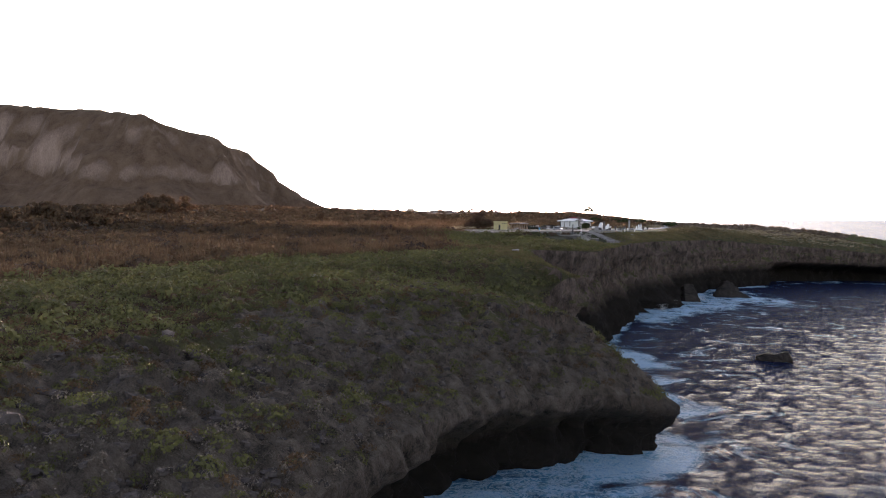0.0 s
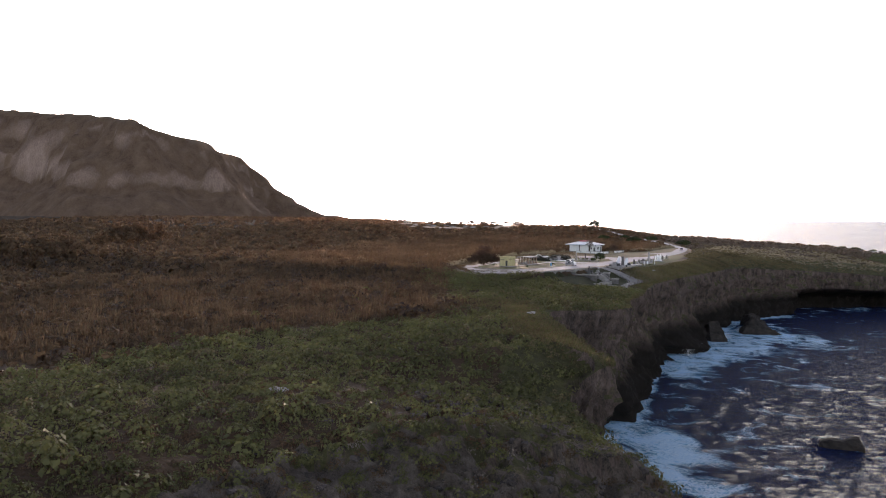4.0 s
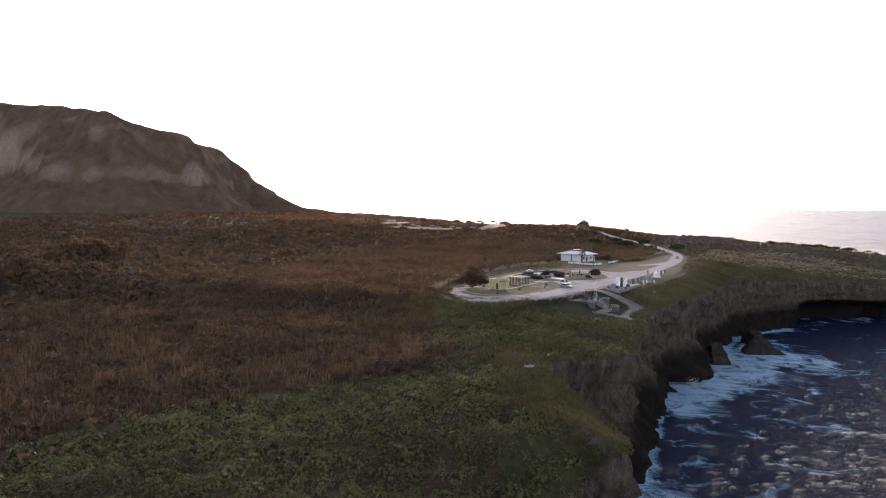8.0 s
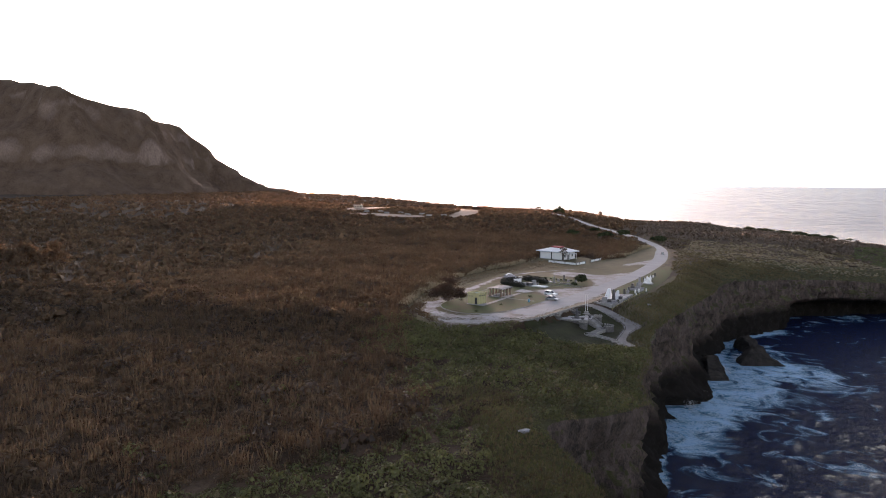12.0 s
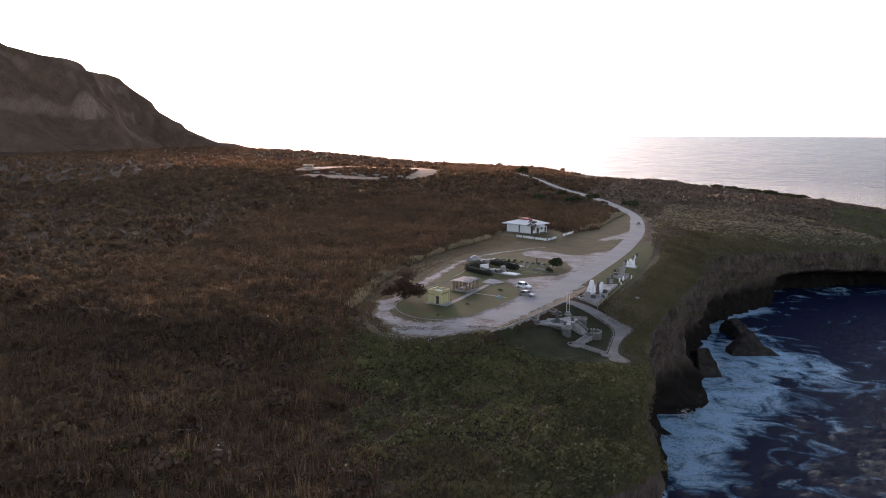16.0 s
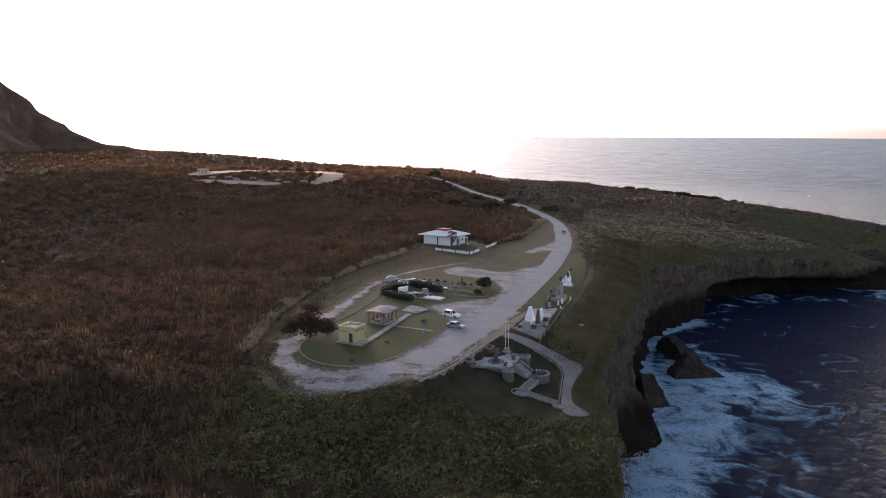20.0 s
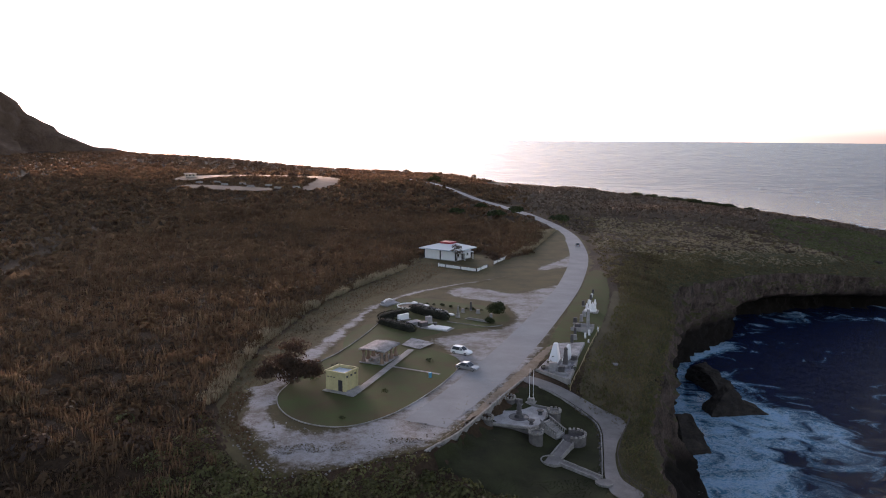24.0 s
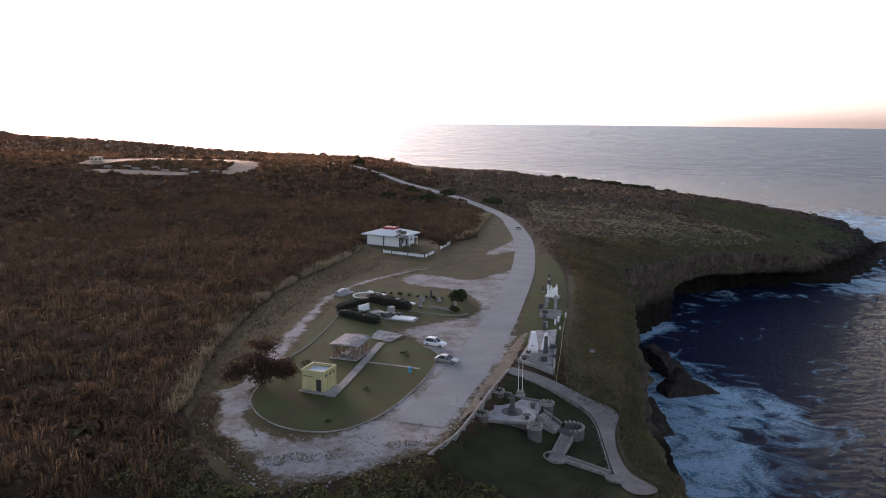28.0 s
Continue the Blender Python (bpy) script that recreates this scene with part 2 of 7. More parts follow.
SEA = -8.0
COAST_NEAR = [(10, -360, 3), (26, -310, 5), (33, -250, 6), (31, -216, 5.5), (39, -197, 4.5), (52, -184, 3.2), (58, -175, 0.5), (54.5, -167, 2.0), (50, -161, 2.5),
              (45.5, -159, 7), (41, -158, 8.5), (37, -151, 9), (33, -143, 9.5), (29.5, -136, 10), (29.5, -130, 13), (33.6, -132.5, 16.5), (35, -127, 16.5), (32.8, -118, 15.5), (29.5, -110, 15.5), (26, -102, 16), (20, -93, 19),
              (14, -85, 21), (25, -77, 20.5), (33, -66, 20), (30, -48, 20), (33, -28, 20), (33, -3, 20), (38, 28, 20.5), (43, 45, 20.5), (58, 103, 20)]
COAST_FAR = [(67, 150, 19), (90, 178, 17), (112, 205, 15), (140, 225, 13), (180, 236, 9), (215, 268, 4), (240, 297, 1),
             (285, 352, -2), (300, 410, -3), (335, 470, -4), (300, 540, -3), (240, 660, 1), (150, 800, 3), (0, 960, 7),
             (-250, 1090, 11), (-470, 1150, 20), (-800, 1250, 33)]


def smooth(a, b, v):
    u = np.clip((v - a) / (b - a), 0.0, 1.0)
    return u * u * (3 - 2 * u)


def resample(points, step):
    p = np.array(points, float)
    seg = np.hypot(*(np.diff(p[:, :2], axis=0).T))
    s = np.concatenate([[0], np.cumsum(seg)])
    at = np.arange(0, s[-1], step)
    return np.stack([np.interp(at, s, p[:, k]) for k in range(p.shape[1])], 1)


def rounded(points, times=3):
    """Cuts the corners of an open line (Chaikin)."""
    p = np.array(points, float)
    for _ in range(times):
        q = np.empty((2 * len(p), p.shape[1]))
        q[0], q[-1] = p[0], p[-1]
        q[1:-1:2], q[2::2] = 0.75 * p[:-1] + 0.25 * p[1:], 0.25 * p[:-1] + 0.75 * p[1:]
        p = q
    return p


COAST = rounded(COAST_NEAR + COAST_FAR, 2)


def coast_distance(x, y):
    """Metres inland of the cliff's edge (negative at sea), and the height of the nearest edge."""
    x, y = np.asarray(x, float).ravel(), np.asarray(y, float).ravel()
    best, side, edge = np.full(x.shape, 1e18), np.ones(x.shape), np.zeros(x.shape)
    for a, b in zip(COAST[:-1], COAST[1:]):
        dx, dy = b[0] - a[0], b[1] - a[1]
        u = np.clip(((x - a[0]) * dx + (y - a[1]) * dy) / (dx * dx + dy * dy), 0, 1)
        ox, oy = x - a[0] - u * dx, y - a[1] - u * dy
        d = ox * ox + oy * oy
        near = d < best - 1e-9
        best = np.where(near, d, best)
        side = np.where(near, np.where(dx * oy - dy * ox >= 0, 1.0, -1.0), side)
        edge = np.where(near, a[2] + u * (b[2] - a[2]), edge)
    return np.sqrt(best) * side, edge


def height(x, y):
    """The ground's height without its small bumps."""
    x, y = np.asarray(x, float), np.asarray(y, float)
    shape = np.broadcast(x, y).shape
    x, y = np.broadcast_to(x, shape).ravel(), np.broadcast_to(y, shape).ravel()
    d, edge = coast_distance(x, y)
    inland = 25.0 + (11.0 - 9.0 * smooth(-70, 40, x)) * smooth(150, 470, y) - 4.2 * smooth(-4, -45, y) - 3.3 * smooth(-60, -190, y) + 6 * smooth(-150, -500, x)
    inland = inland - np.maximum(11.5 * smooth(450, 800, y) * smooth(-600, -200, x), 8.0 * smooth(20, 130, x) * smooth(330, 480, y))
    garden = (x + 1.3) * 0.915 - (y + 8.8) * 0.402
    inland = inland - (1.95 * smooth(1.15, 1.85, garden + 0.9 * smooth(7, 12, y)) + 2.35 * (smooth(2, 13, garden) + (smooth(4, 16, garden) - smooth(2, 13, garden)) * smooth(18, 12, y))) * (1 - smooth(10, 28, y)) * smooth(-40, -4, y)
    reach = 26 - 13 * smooth(-150, -130, y) * smooth(-60, -75, y) + 24 * smooth(-132, -158, y) + 6 * smooth(-175, -215, y) + 124 * smooth(150, 330, y)
    u = np.clip(d / reach, 0, 1)
    far = smooth(180, 330, y)
    k = u * (2 - u) * (1 - 0.8 * far) + u * 0.8 * far
    return (edge + (inland - edge) * k).reshape(shape)




def mesh_object(name, verts, faces, mat, smooth_faces=True):
    me = bpy.data.meshes.new(name)
    me.from_pydata([tuple(v) for v in np.asarray(verts, float).tolist()], [], faces if isinstance(faces, list) else np.asarray(faces).tolist())
    me.materials.append(mat)
    if smooth_faces:
        me.polygons.foreach_set("use_smooth", np.ones(len(me.polygons), bool))
    me.update()
    return new(name, me)


def grid_faces(rows, cols):
    i = np.arange(rows * cols).reshape(rows, cols)
    return np.stack([i[:-1, :-1], i[:-1, 1:], i[1:, 1:], i[1:, :-1]], -1).reshape(-1, 4)


def graded(stops):
    """Coordinates along one axis: (start, step) pairs, the step changing from stop to stop."""
    out, v = [], stops[0][0]
    for (a, s), (b, s2) in zip(stops[:-1], stops[1:]):
        n = max(1, round((b - a) / (0.5 * (s + s2))))
        u = np.arange(n) / n
        out += list(a + (b - a) * (s * u + 0.5 * (s2 - s) * u * u) / (0.5 * (s + s2)))
    return np.array(out + [stops[-1][0]])


def value_noise(x, y, size, seed=0):
    """Smooth noise from 0 to 1 over the plane."""
    table = np.random.RandomState(seed).rand(256, 256)
    u, v = x / size + 1000, y / size + 1000
    i, j = np.floor(u).astype(int), np.floor(v).astype(int)
    fu, fv = u - i, v - j
    fu, fv = fu * fu * (3 - 2 * fu), fv * fv * (3 - 2 * fv)
    g = lambda a, b: table[a % 256, b % 256]
    return (g(i, j) * (1 - fu) + g(i + 1, j) * fu) * (1 - fv) + (g(i, j + 1) * (1 - fu) + g(i + 1, j + 1) * fu) * fv


def inside(x, y, poly):
    x, y = np.asarray(x, float), np.asarray(y, float)
    hit = np.zeros(np.broadcast(x, y).shape, bool)
    p = list(poly)
    for (ax, ay), (bx, by) in zip(p, p[1:] + p[:1]):
        if ay != by:
            hit ^= ((ay > y) != (by > y)) & (x < (bx - ax) * (y - ay) / (by - ay) + ax)
    return hit


SITE = [(-23, -18.5), (-13, -16.5), (-5, -12.5), (-1.3, -9.5), (4, -14), (24, -17), (34, -12), (35, 16), (38, 28), (43, 47), (54, 88), (57, 108), (47, 120), (43, 138), (45, 170), (47, 205), (47, 250),
        (40, 275), (33, 262), (26, 222), (20, 184), (9, 170), (4, 181), (-20, 183), (-22, 160), (-28, 132), (-37, 104), (-41, 84), (-43, 48), (-42.5, 32), (-40, 8), (-33, -10)]
ROAD = [(-2.7, 1.6), (6.8, 27.4), (15.7, 59), (26, 101), (30.8, 123), (38, 168), (40.3, 203), (40.4, 250), (35.2, 290), (25, 321), (13.5, 345), (3.5, 367), (-8, 382), (-18, 407),
        (-33, 440), (-47, 470), (-60, 490), (-76, 515)]


def road_distance(x, y):
    best = np.full(np.broadcast(x, y).shape, 1e9)
    for a, b in zip(ROAD[:-1], ROAD[1:]):
        dx, dy = b[0] - a[0], b[1] - a[1]
        u = np.clip(((x - a[0]) * dx + (y - a[1]) * dy) / (dx * dx + dy * dy), 0, 1)
        best = np.minimum(best, np.hypot(x - a[0] - u * dx, y - a[1] - u * dy))
    return best


def site_distance(x, y):
    best = np.full(np.broadcast(x, y).shape, 1e9)
    for a, b in zip(SITE, SITE[1:] + SITE[:1]):
        dx, dy = b[0] - a[0], b[1] - a[1]
        u = np.clip(((x - a[0]) * dx + (y - a[1]) * dy) / (dx * dx + dy * dy), 0, 1)
        best = np.minimum(best, np.hypot(x - a[0] - u * dx, y - a[1] - u * dy))
    return best


def bumps(x, y):
    """The canopy of scrub outside the mown site."""
    far = np.hypot(x - 20, y + 50)
    b = 1.1 * value_noise(x, y, 7, 1) + 0.8 * value_noise(x, y, 2.6, 2) + 1.0 * value_noise(x, y, 38, 3) * smooth(60, 200, far) - 0.5 * smooth(200, 500, far)
    return (b - 0.8) * smooth(4.5, 11, road_distance(x, y)) * smooth(0.5, 8, site_distance(x, y))


def h(x, y):
    return float(height(np.array([x]), np.array([y]))[0])


# ground: one sheet out to the far coast
gx = graded([(-1500, 40), (-420, 10), (-140, 2.0), (-40, 1.6), (60, 1.6), (130, 3), (420, 10)])
gy = graded([(-420, 6), (-330, 2.5), (-240, 1.6), (60, 1.6), (200, 2.2), (420, 6), (900, 20), (1700, 40)])
X, Y = np.meshgrid(gx, gy)
D, _ = coast_distance(X, Y)
D = D.reshape(X.shape)
Z = height(X, Y)
Z = Z + np.where(inside(X, Y, SITE), 0, bumps(X, Y) * smooth(0, 5, D))
STRIP = lambda y: 15.0 + 19.0 * smooth(-145, -170, y) + 15.0 * smooth(165, 190, y) * smooth(420, 380, y)
Z = Z - 0.7 * smooth(5, 12, road_distance(X, Y)) * np.maximum(smooth(-130, -150, X), smooth(255, 275, Y))
Z = Z - 60 * smooth(0.0, 5.0, STRIP(Y) - 3.0 - D)
keep = D > 2
faces = grid_faces(*X.shape)
ok = keep.ravel()[faces].any(1)
ground = mesh_object("ground", np.stack([X, Y, Z], -1).reshape(-1, 3), faces[ok], SCRUB)
tagged(ground, "scrub-covered limestone plateau above the sea", "ground", kind="structure")

def crag(x, y):
    """Broken relief of the bare limestone."""
    return 1.7 * (ridged(value_noise(x, y, 4.5, 13)) - 0.6) + 1.5 * (ridged(value_noise(x, y, 2.1, 14)) - 0.5) + 0.8 * (value_noise(x, y, 0.9, 15) - 0.5)


def ridged(q):
    return 1 - np.abs(2 * q - 1)


def lip_height(x, y, d):
    """The surface of the strip behind the cliff's lip, d metres inland."""
    wild = ~inside(x, y, SITE)
    low = smooth(-145, -170, y)
    z = height(x, y) + 0.05 + wild * (0.35 * value_noise(x, y, 1.6, 5) + bumps(x, y) * 0.6 * smooth(0, 5, d))
    return z + crag(x, y) * low * smooth(-0.5, 2.0, d)


# cliff: a strip along the coast, from behind its lip down into the water
line = resample(COAST, 0.5)
line = line[(line[:, 1] > -352)]
close = ((line[:, 1] < 150) & (line[:, 1] > -240)) | ((line[:, 1] < 300) & (np.arange(len(line)) % 2 == 0)) | (np.arange(len(line)) % 6 == 0)
s_at = np.arange(len(line))[close] * 0.5
line = line[close]
tan = np.gradient(line[:, :2], axis=0)
for _ in range(6):
    tan[1:-1] = (tan[:-2] + tan[1:-1] + tan[2:]) / 3
tan /= np.hypot(*tan.T)[:, None]
out_dir = np.stack([tan[:, 1], -tan[:, 0]], 1)
ROWS_IN, ROWS_FACE = 30, 46
low = smooth(-145, -170, line[:, 1])
cliff_v = []
for r in range(ROWS_IN + ROWS_FACE):
    if r < ROWS_IN:
        back = STRIP(line[:, 1]) * (1 - r / ROWS_IN)
        px, py = line[:, 0] - out_dir[:, 0] * back, line[:, 1] - out_dir[:, 1] * back
        pz = lip_height(px, py, back)
        pz = pz - 1.6 * smooth(-2.5, 0.0, back - STRIP(line[:, 1]))
        cliff_v.append(np.stack([px, py, pz], 1))
    else:
        u = (r - ROWS_IN) / (ROWS_FACE - 1)
        top = line[:, 2]
        pz = top + (SEA - 4 - top) * u
        rib = ridged(value_noise(s_at + 0.2 * pz, pz * 0.5, 6.5, 7)) - 0.5
        fissure = ridged(value_noise(s_at - 0.15 * pz, pz * 0.32, 2.8, 12)) - 0.5
        big = value_noise(s_at, pz * 0.35, 19.0, 8) - 0.5
        small = value_noise(s_at, pz * 0.6, 1.2, 9) - 0.5 + 0.6 * (value_noise(s_at, pz, 0.6, 16) - 0.5)
        ledge = value_noise(s_at * 0.12, pz, 2.2, 10) - 0.5
        cave = smooth(96, 120, line[:, 0]) * smooth(230, 190, line[:, 0]) * smooth(260, 235, line[:, 1])
        cut = smooth(0.35, 0.65, value_noise(s_at, s_at * 0, 27, 11))
        lean = 6.0 * smooth(0.45, 1.0, u) - 2.2 * smooth(0.05, 0.3, u) * (1 - smooth(0.4, 0.8, u)) - 4.5 * smooth(0.6, 0.85, u) * cut
        tight = smooth(85, 100, line[:, 1]) * smooth(240, 205, line[:, 1])
        lean = lean * (1 - 0.95 * tight)
        lean = lean * (1 - cave) - cave * (21.0 * smooth(0.34, 0.6, u) - 4.0 * smooth(0.75, 1.0, u))
        lean = lean * (1 - low) - low * (6.5 * smooth(0.10, 0.5, u) - 1.2 * u)
        butt = 8.5 * (ridged(value_noise(s_at + 0.25 * pz, pz * 0.15, 13.0, 17)) - 0.6) * smooth(0.15, 0.8, u) * (1 - low) * (1 - 0.8 * tight)
        calm = 1 - 0.85 * np.exp(-((line[:, 0] - 31) ** 2 + (line[:, 1] + 132) ** 2) / 250.0)
        under = 4.5 * smooth(0.1, 0.7, u) * np.exp(-((line[:, 0] - 34) ** 2 + (line[:, 1] + 125) ** 2) / 200.0)
        off = (lean + butt) * calm - under + (3.8 * rib + 3.2 * fissure + 6.0 * big * (1 - 0.6 * tight) * min(1, 3 * u) + 1.6 * small + 2.0 * ledge) * np.minimum(1, 0.12 + 0.3 * smooth(-80, -60, line[:, 1]) + 4 * u)
        cliff_v.append(np.stack([line[:, 0] + out_dir[:, 0] * off, line[:, 1] + out_dir[:, 1] * off, pz], 1))
cliff_v = np.stack(cliff_v)
cliff = mesh_object("cliff", cliff_v.reshape(-1, 3), grid_faces(ROWS_IN + ROWS_FACE, len(line))[:, ::-1], CLIFF, smooth_faces=False)
KARST = two_surfaces("weathered_karst", (0.17, 0.138, 0.11), (0.165, 0.13, 0.105), (0.034, 0.028, 0.022), (0.022, 0.017, 0.015), 0.42, 0.70, 0.55, 1.6, 0.7, -3.0)
cliff.data.materials.append(KARST)
row_at, col_at = np.divmod(np.arange(len(cliff.data.polygons)), len(line) - 1)
inland = np.where(row_at < ROWS_IN, 34.0 * (1 - row_at / ROWS_IN), 0)
py_ = line[col_at, 1]
grown = 12 * (value_noise(s_at[col_at], inland, 9.0, 56) - 0.5) + 6 * (value_noise(s_at[col_at], inland, 2.5, 57) - 0.5)
bare_rock = (py_ + grown < -148) & (inland + 1.6 * grown < 19 + 10 * smooth(-165, -200, py_))
cliff.data.polygons.foreach_set("material_index", bare_rock.astype(np.int32))
tagged(cliff, "weathered grey-brown limestone sea cliff, undercut at the water", "cliff", kind="structure")

# sea: fine near the cliffs, drawn into a round rim where it meets the sky
sx = graded([(-4780, 300), (-700, 60), (-20, 6), (28, 0.9), (190, 0.9), (270, 1.6), (420, 6), (900, 60), (4780, 300)])
sy = graded([(-4780, 300), (-500, 40), (-90, 4), (-40, 1.0), (310, 1.0), (460, 1.8), (720, 8), (1300, 60), (4780, 260)]) - 200
X, Y = np.meshgrid(sx, sy)
square = np.maximum(np.abs(X), np.abs(Y + 200))
R = np.hypot(X, Y + 200)
pull = 1 + (square / np.maximum(R, 1) - 1) * smooth(700, 2600, square)
X, Y = X * pull, (Y + 200) * pull - 200
R = np.hypot(X, Y + 200)
near = 1 - smooth(330, 800, R)
U, V = X + 0.35 * Y + 2.0 * value_noise(X, Y, 11, 25), Y - 0.3 * X + 2.0 * value_noise(X, Y, 9, 26)
W = (0.30 + 0.16 * smooth(60, -60, Y)) * (0.12 * (ridged(value_noise(U * 0.55, V, 7.0, 20)) - 0.55) + 0.36 * (ridged(value_noise(U * 0.6, V, 3.6, 22)) - 0.55) + 0.36 * (ridged(value_noise(U * 0.75, V, 2.2, 23)) - 0.55))
Z = SEA + W * near + 49 * np.clip((R - 900) / 3880, 0, 1) ** 1.5
D, _ = coast_distance(X, Y)
D = -D.reshape(X.shape)
faces = grid_faces(*X.shape)
ok = (D > -40).ravel()[faces].any(1)
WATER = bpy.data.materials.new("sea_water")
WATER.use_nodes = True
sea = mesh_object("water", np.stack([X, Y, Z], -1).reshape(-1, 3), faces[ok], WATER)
patch = value_noise(X, Y, 26, 24)


def swash(x, y, rx, ry, turn, fade):
    """A patch of broken water: full inside an ellipse, thinning outwards."""
    c, q = math.cos(radians(turn)), math.sin(radians(turn))
    u, v = (X - x) * c + (Y - y) * q, -(X - x) * q + (Y - y) * c
    return np.exp(-np.maximum(np.hypot(u / rx, v / ry) - 1, 0) * fade)


calm_bay = smooth(80, 105, X) * smooth(235, 200, X) * smooth(175, 190, Y)
foam = np.exp(-np.maximum(D - 5, 0) / (1.0 + 5.0 * patch ** 2 + 9.0 * smooth(205, 240, X) * smooth(500, 430, Y))) * (1 - 0.7 * calm_bay)
for patch_of in (0.85 * swash(66, 62, 11, 25, -6, 1.4), swash(82, 98, 8, 15, 10, 1.2), 1.2 * swash(37, -108, 8, 10, 0, 1.4), 1.1 * swash(49, 22, 7, 24, -12, 1.2), 1.1 * swash(64, 82, 7, 26, -12, 1.4), 0.8 * swash(76, 124, 7, 12, -20, 1.3), 1.15 * swash(36, -92, 11, 16, 20, 1.1), 0.75 * swash(54, -205, 9, 12, 40, 1.2), 0.45 * swash(56, -150, 7, 22, 20, 1.2), 0.4 * swash(160, 226, 26, 4, 12, 1.4),
                 0.95 * swash(218, 250, 24, 9, 35, 1.3), 0.95 * swash(308, 384, 12, 42, -8, 1.3), 0.9 * swash(360, 480, 20, 60, -20, 1.2), 0.9 * swash(322, 585, 12, 60, 16, 1.3), 0.5 * swash(78, 52, 12, 16, 10, 1.3), 0.6 * swash(92, 92, 8, 12, 0, 1.3)):
    foam = np.maximum(foam, patch_of)
foam = np.clip(foam, 0, 1) * np.maximum(smooth(760, 680, R), smooth(230, 270, X) * smooth(960, 900, R))
att = sea.data.attributes.new("foam", "FLOAT", "POINT")
att.data.foreach_set("value", foam.ravel().astype(np.float32))
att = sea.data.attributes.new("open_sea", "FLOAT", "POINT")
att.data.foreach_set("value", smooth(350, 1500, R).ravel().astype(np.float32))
tagged(sea, "dark blue choppy sea with white foam along the cliff", "sea", kind="structure")


def water_nodes():
    nt = WATER.node_tree
    N, L = nt.nodes, nt.links
    b = N["Principled BSDF"]
    b.inputs["IOR"].default_value = 1.33
    tc, at, mp = N.new("ShaderNodeTexCoord"), N.new("ShaderNodeAttribute"), N.new("ShaderNodeMapping")
    at.attribute_name = "foam"
    mp.inputs["Rotation"].default_value, mp.inputs["Scale"].default_value = (0, 0, radians(-12)), (0.55, 1.4, 1)
    L.new(tc.outputs["Object"], mp.inputs["Vector"])

    def tex(scale, detail, rough, twist=0.0, source=tc.outputs["Object"]):
        n = N.new("ShaderNodeTexNoise")
        n.inputs["Scale"].default_value, n.inputs["Detail"].default_value, n.inputs["Roughness"].default_value, n.inputs["Distortion"].default_value = scale, detail, rough, twist
        L.new(source, n.inputs["Vector"])
        return n

    def calc(op, one, two, three=None):
        m = N.new("ShaderNodeMath")
        m.operation = op
        for k, v in enumerate((one, two, three)):
            if isinstance(v, (int, float)):
                m.inputs[k].default_value = v
            elif v is not None:
                L.new(v, m.inputs[k])
        return m.outputs[0]

    def span(v, lo, hi):
        r = N.new("ShaderNodeMapRange")
        r.inputs["From Min"].default_value, r.inputs["From Max"].default_value = lo, hi
        L.new(v, r.inputs["Value"])
        return r.outputs["Result"]

    def blend(f, one, two):
        m = N.new("ShaderNodeMix")
        m.data_type = "RGBA"
        L.new(f, m.inputs["Factor"])
        for key, v in (("A", one), ("B", two)):
            if isinstance(v, tuple):
                m.inputs[key].default_value = (*v, 1)
            else:
                L.new(v, m.inputs[key])
        return m.outputs["Result"]

    wide = N.new("ShaderNodeAttribute")
    wide.attribute_name = "open_sea"  # waves too small to model far out
    swirl = tex(0.075, 7, 0.62, 1.2)
    lace = tex(0.46, 9, 0.72, 1.6)
    crumb = span(tex(2.2, 3, 0.6).outputs["Fac"], 0.32, 0.56)
    thick = span(calc("ADD", at.outputs["Fac"], calc("MULTIPLY_ADD", swirl.outputs["Fac"], 3.2, -1.75)), 0.15, 1.25)
    web = calc("ABSOLUTE", calc("SUBTRACT", lace.outputs["Fac"], 0.5), 0)
    veins = calc("SUBTRACT", 1.0, calc("DIVIDE", web, calc("MULTIPLY_ADD", thick, 0.13, 0.014)))
    veins = calc("MAXIMUM", veins, 0.0)
    caps = span(tex(0.42, 6, 0.62, 0.8, mp.outputs["Vector"]).outputs["Fac"], 0.72, 0.80)
    lines = calc("MULTIPLY", calc("MULTIPLY", veins, span(thick, 0.10, 0.5)), calc("MULTIPLY_ADD", crumb, 0.55, 0.3))
    white = calc("MINIMUM", calc("MAXIMUM", calc("MAXIMUM", lines, calc("MULTIPLY", span(thick, 0.6, 1.0), 0.36)), calc("MULTIPLY", caps, calc("MULTIPLY_ADD", wide.outputs["Fac"], -0.35, 0.5))), 1.0)
    body = blend(span(thick, 0.04, 0.85), (0.008, 0.015, 0.056), (0.20, 0.50, 0.78))
    L.new(blend(white, body, (0.66, 0.82, 0.92)), b.inputs["Base Color"])
    L.new(calc("MULTIPLY_ADD", white, 0.7, calc("MULTIPLY_ADD", wide.outputs["Fac"], 0.14, 0.08)), b.inputs["Roughness"])
    lanes = N.new("ShaderNodeMapping")  # wind lanes on the open sea
    lanes.inputs["Rotation"].default_value, lanes.inputs["Scale"].default_value = (0, 0, radians(-6)), (0.45, 1.2, 1)
    L.new(tc.outputs["Object"], lanes.inputs["Vector"])
    roll = span(tex(0.05, 7, 0.72, 0.6, lanes.outputs["Vector"]).outputs["Fac"], 0.34, 0.66)
    L.new(calc("MULTIPLY_ADD", wide.outputs["Fac"], calc("MULTIPLY_ADD", roll, 0.26, 0.06), 0.125), b.inputs["Specular IOR Level"])
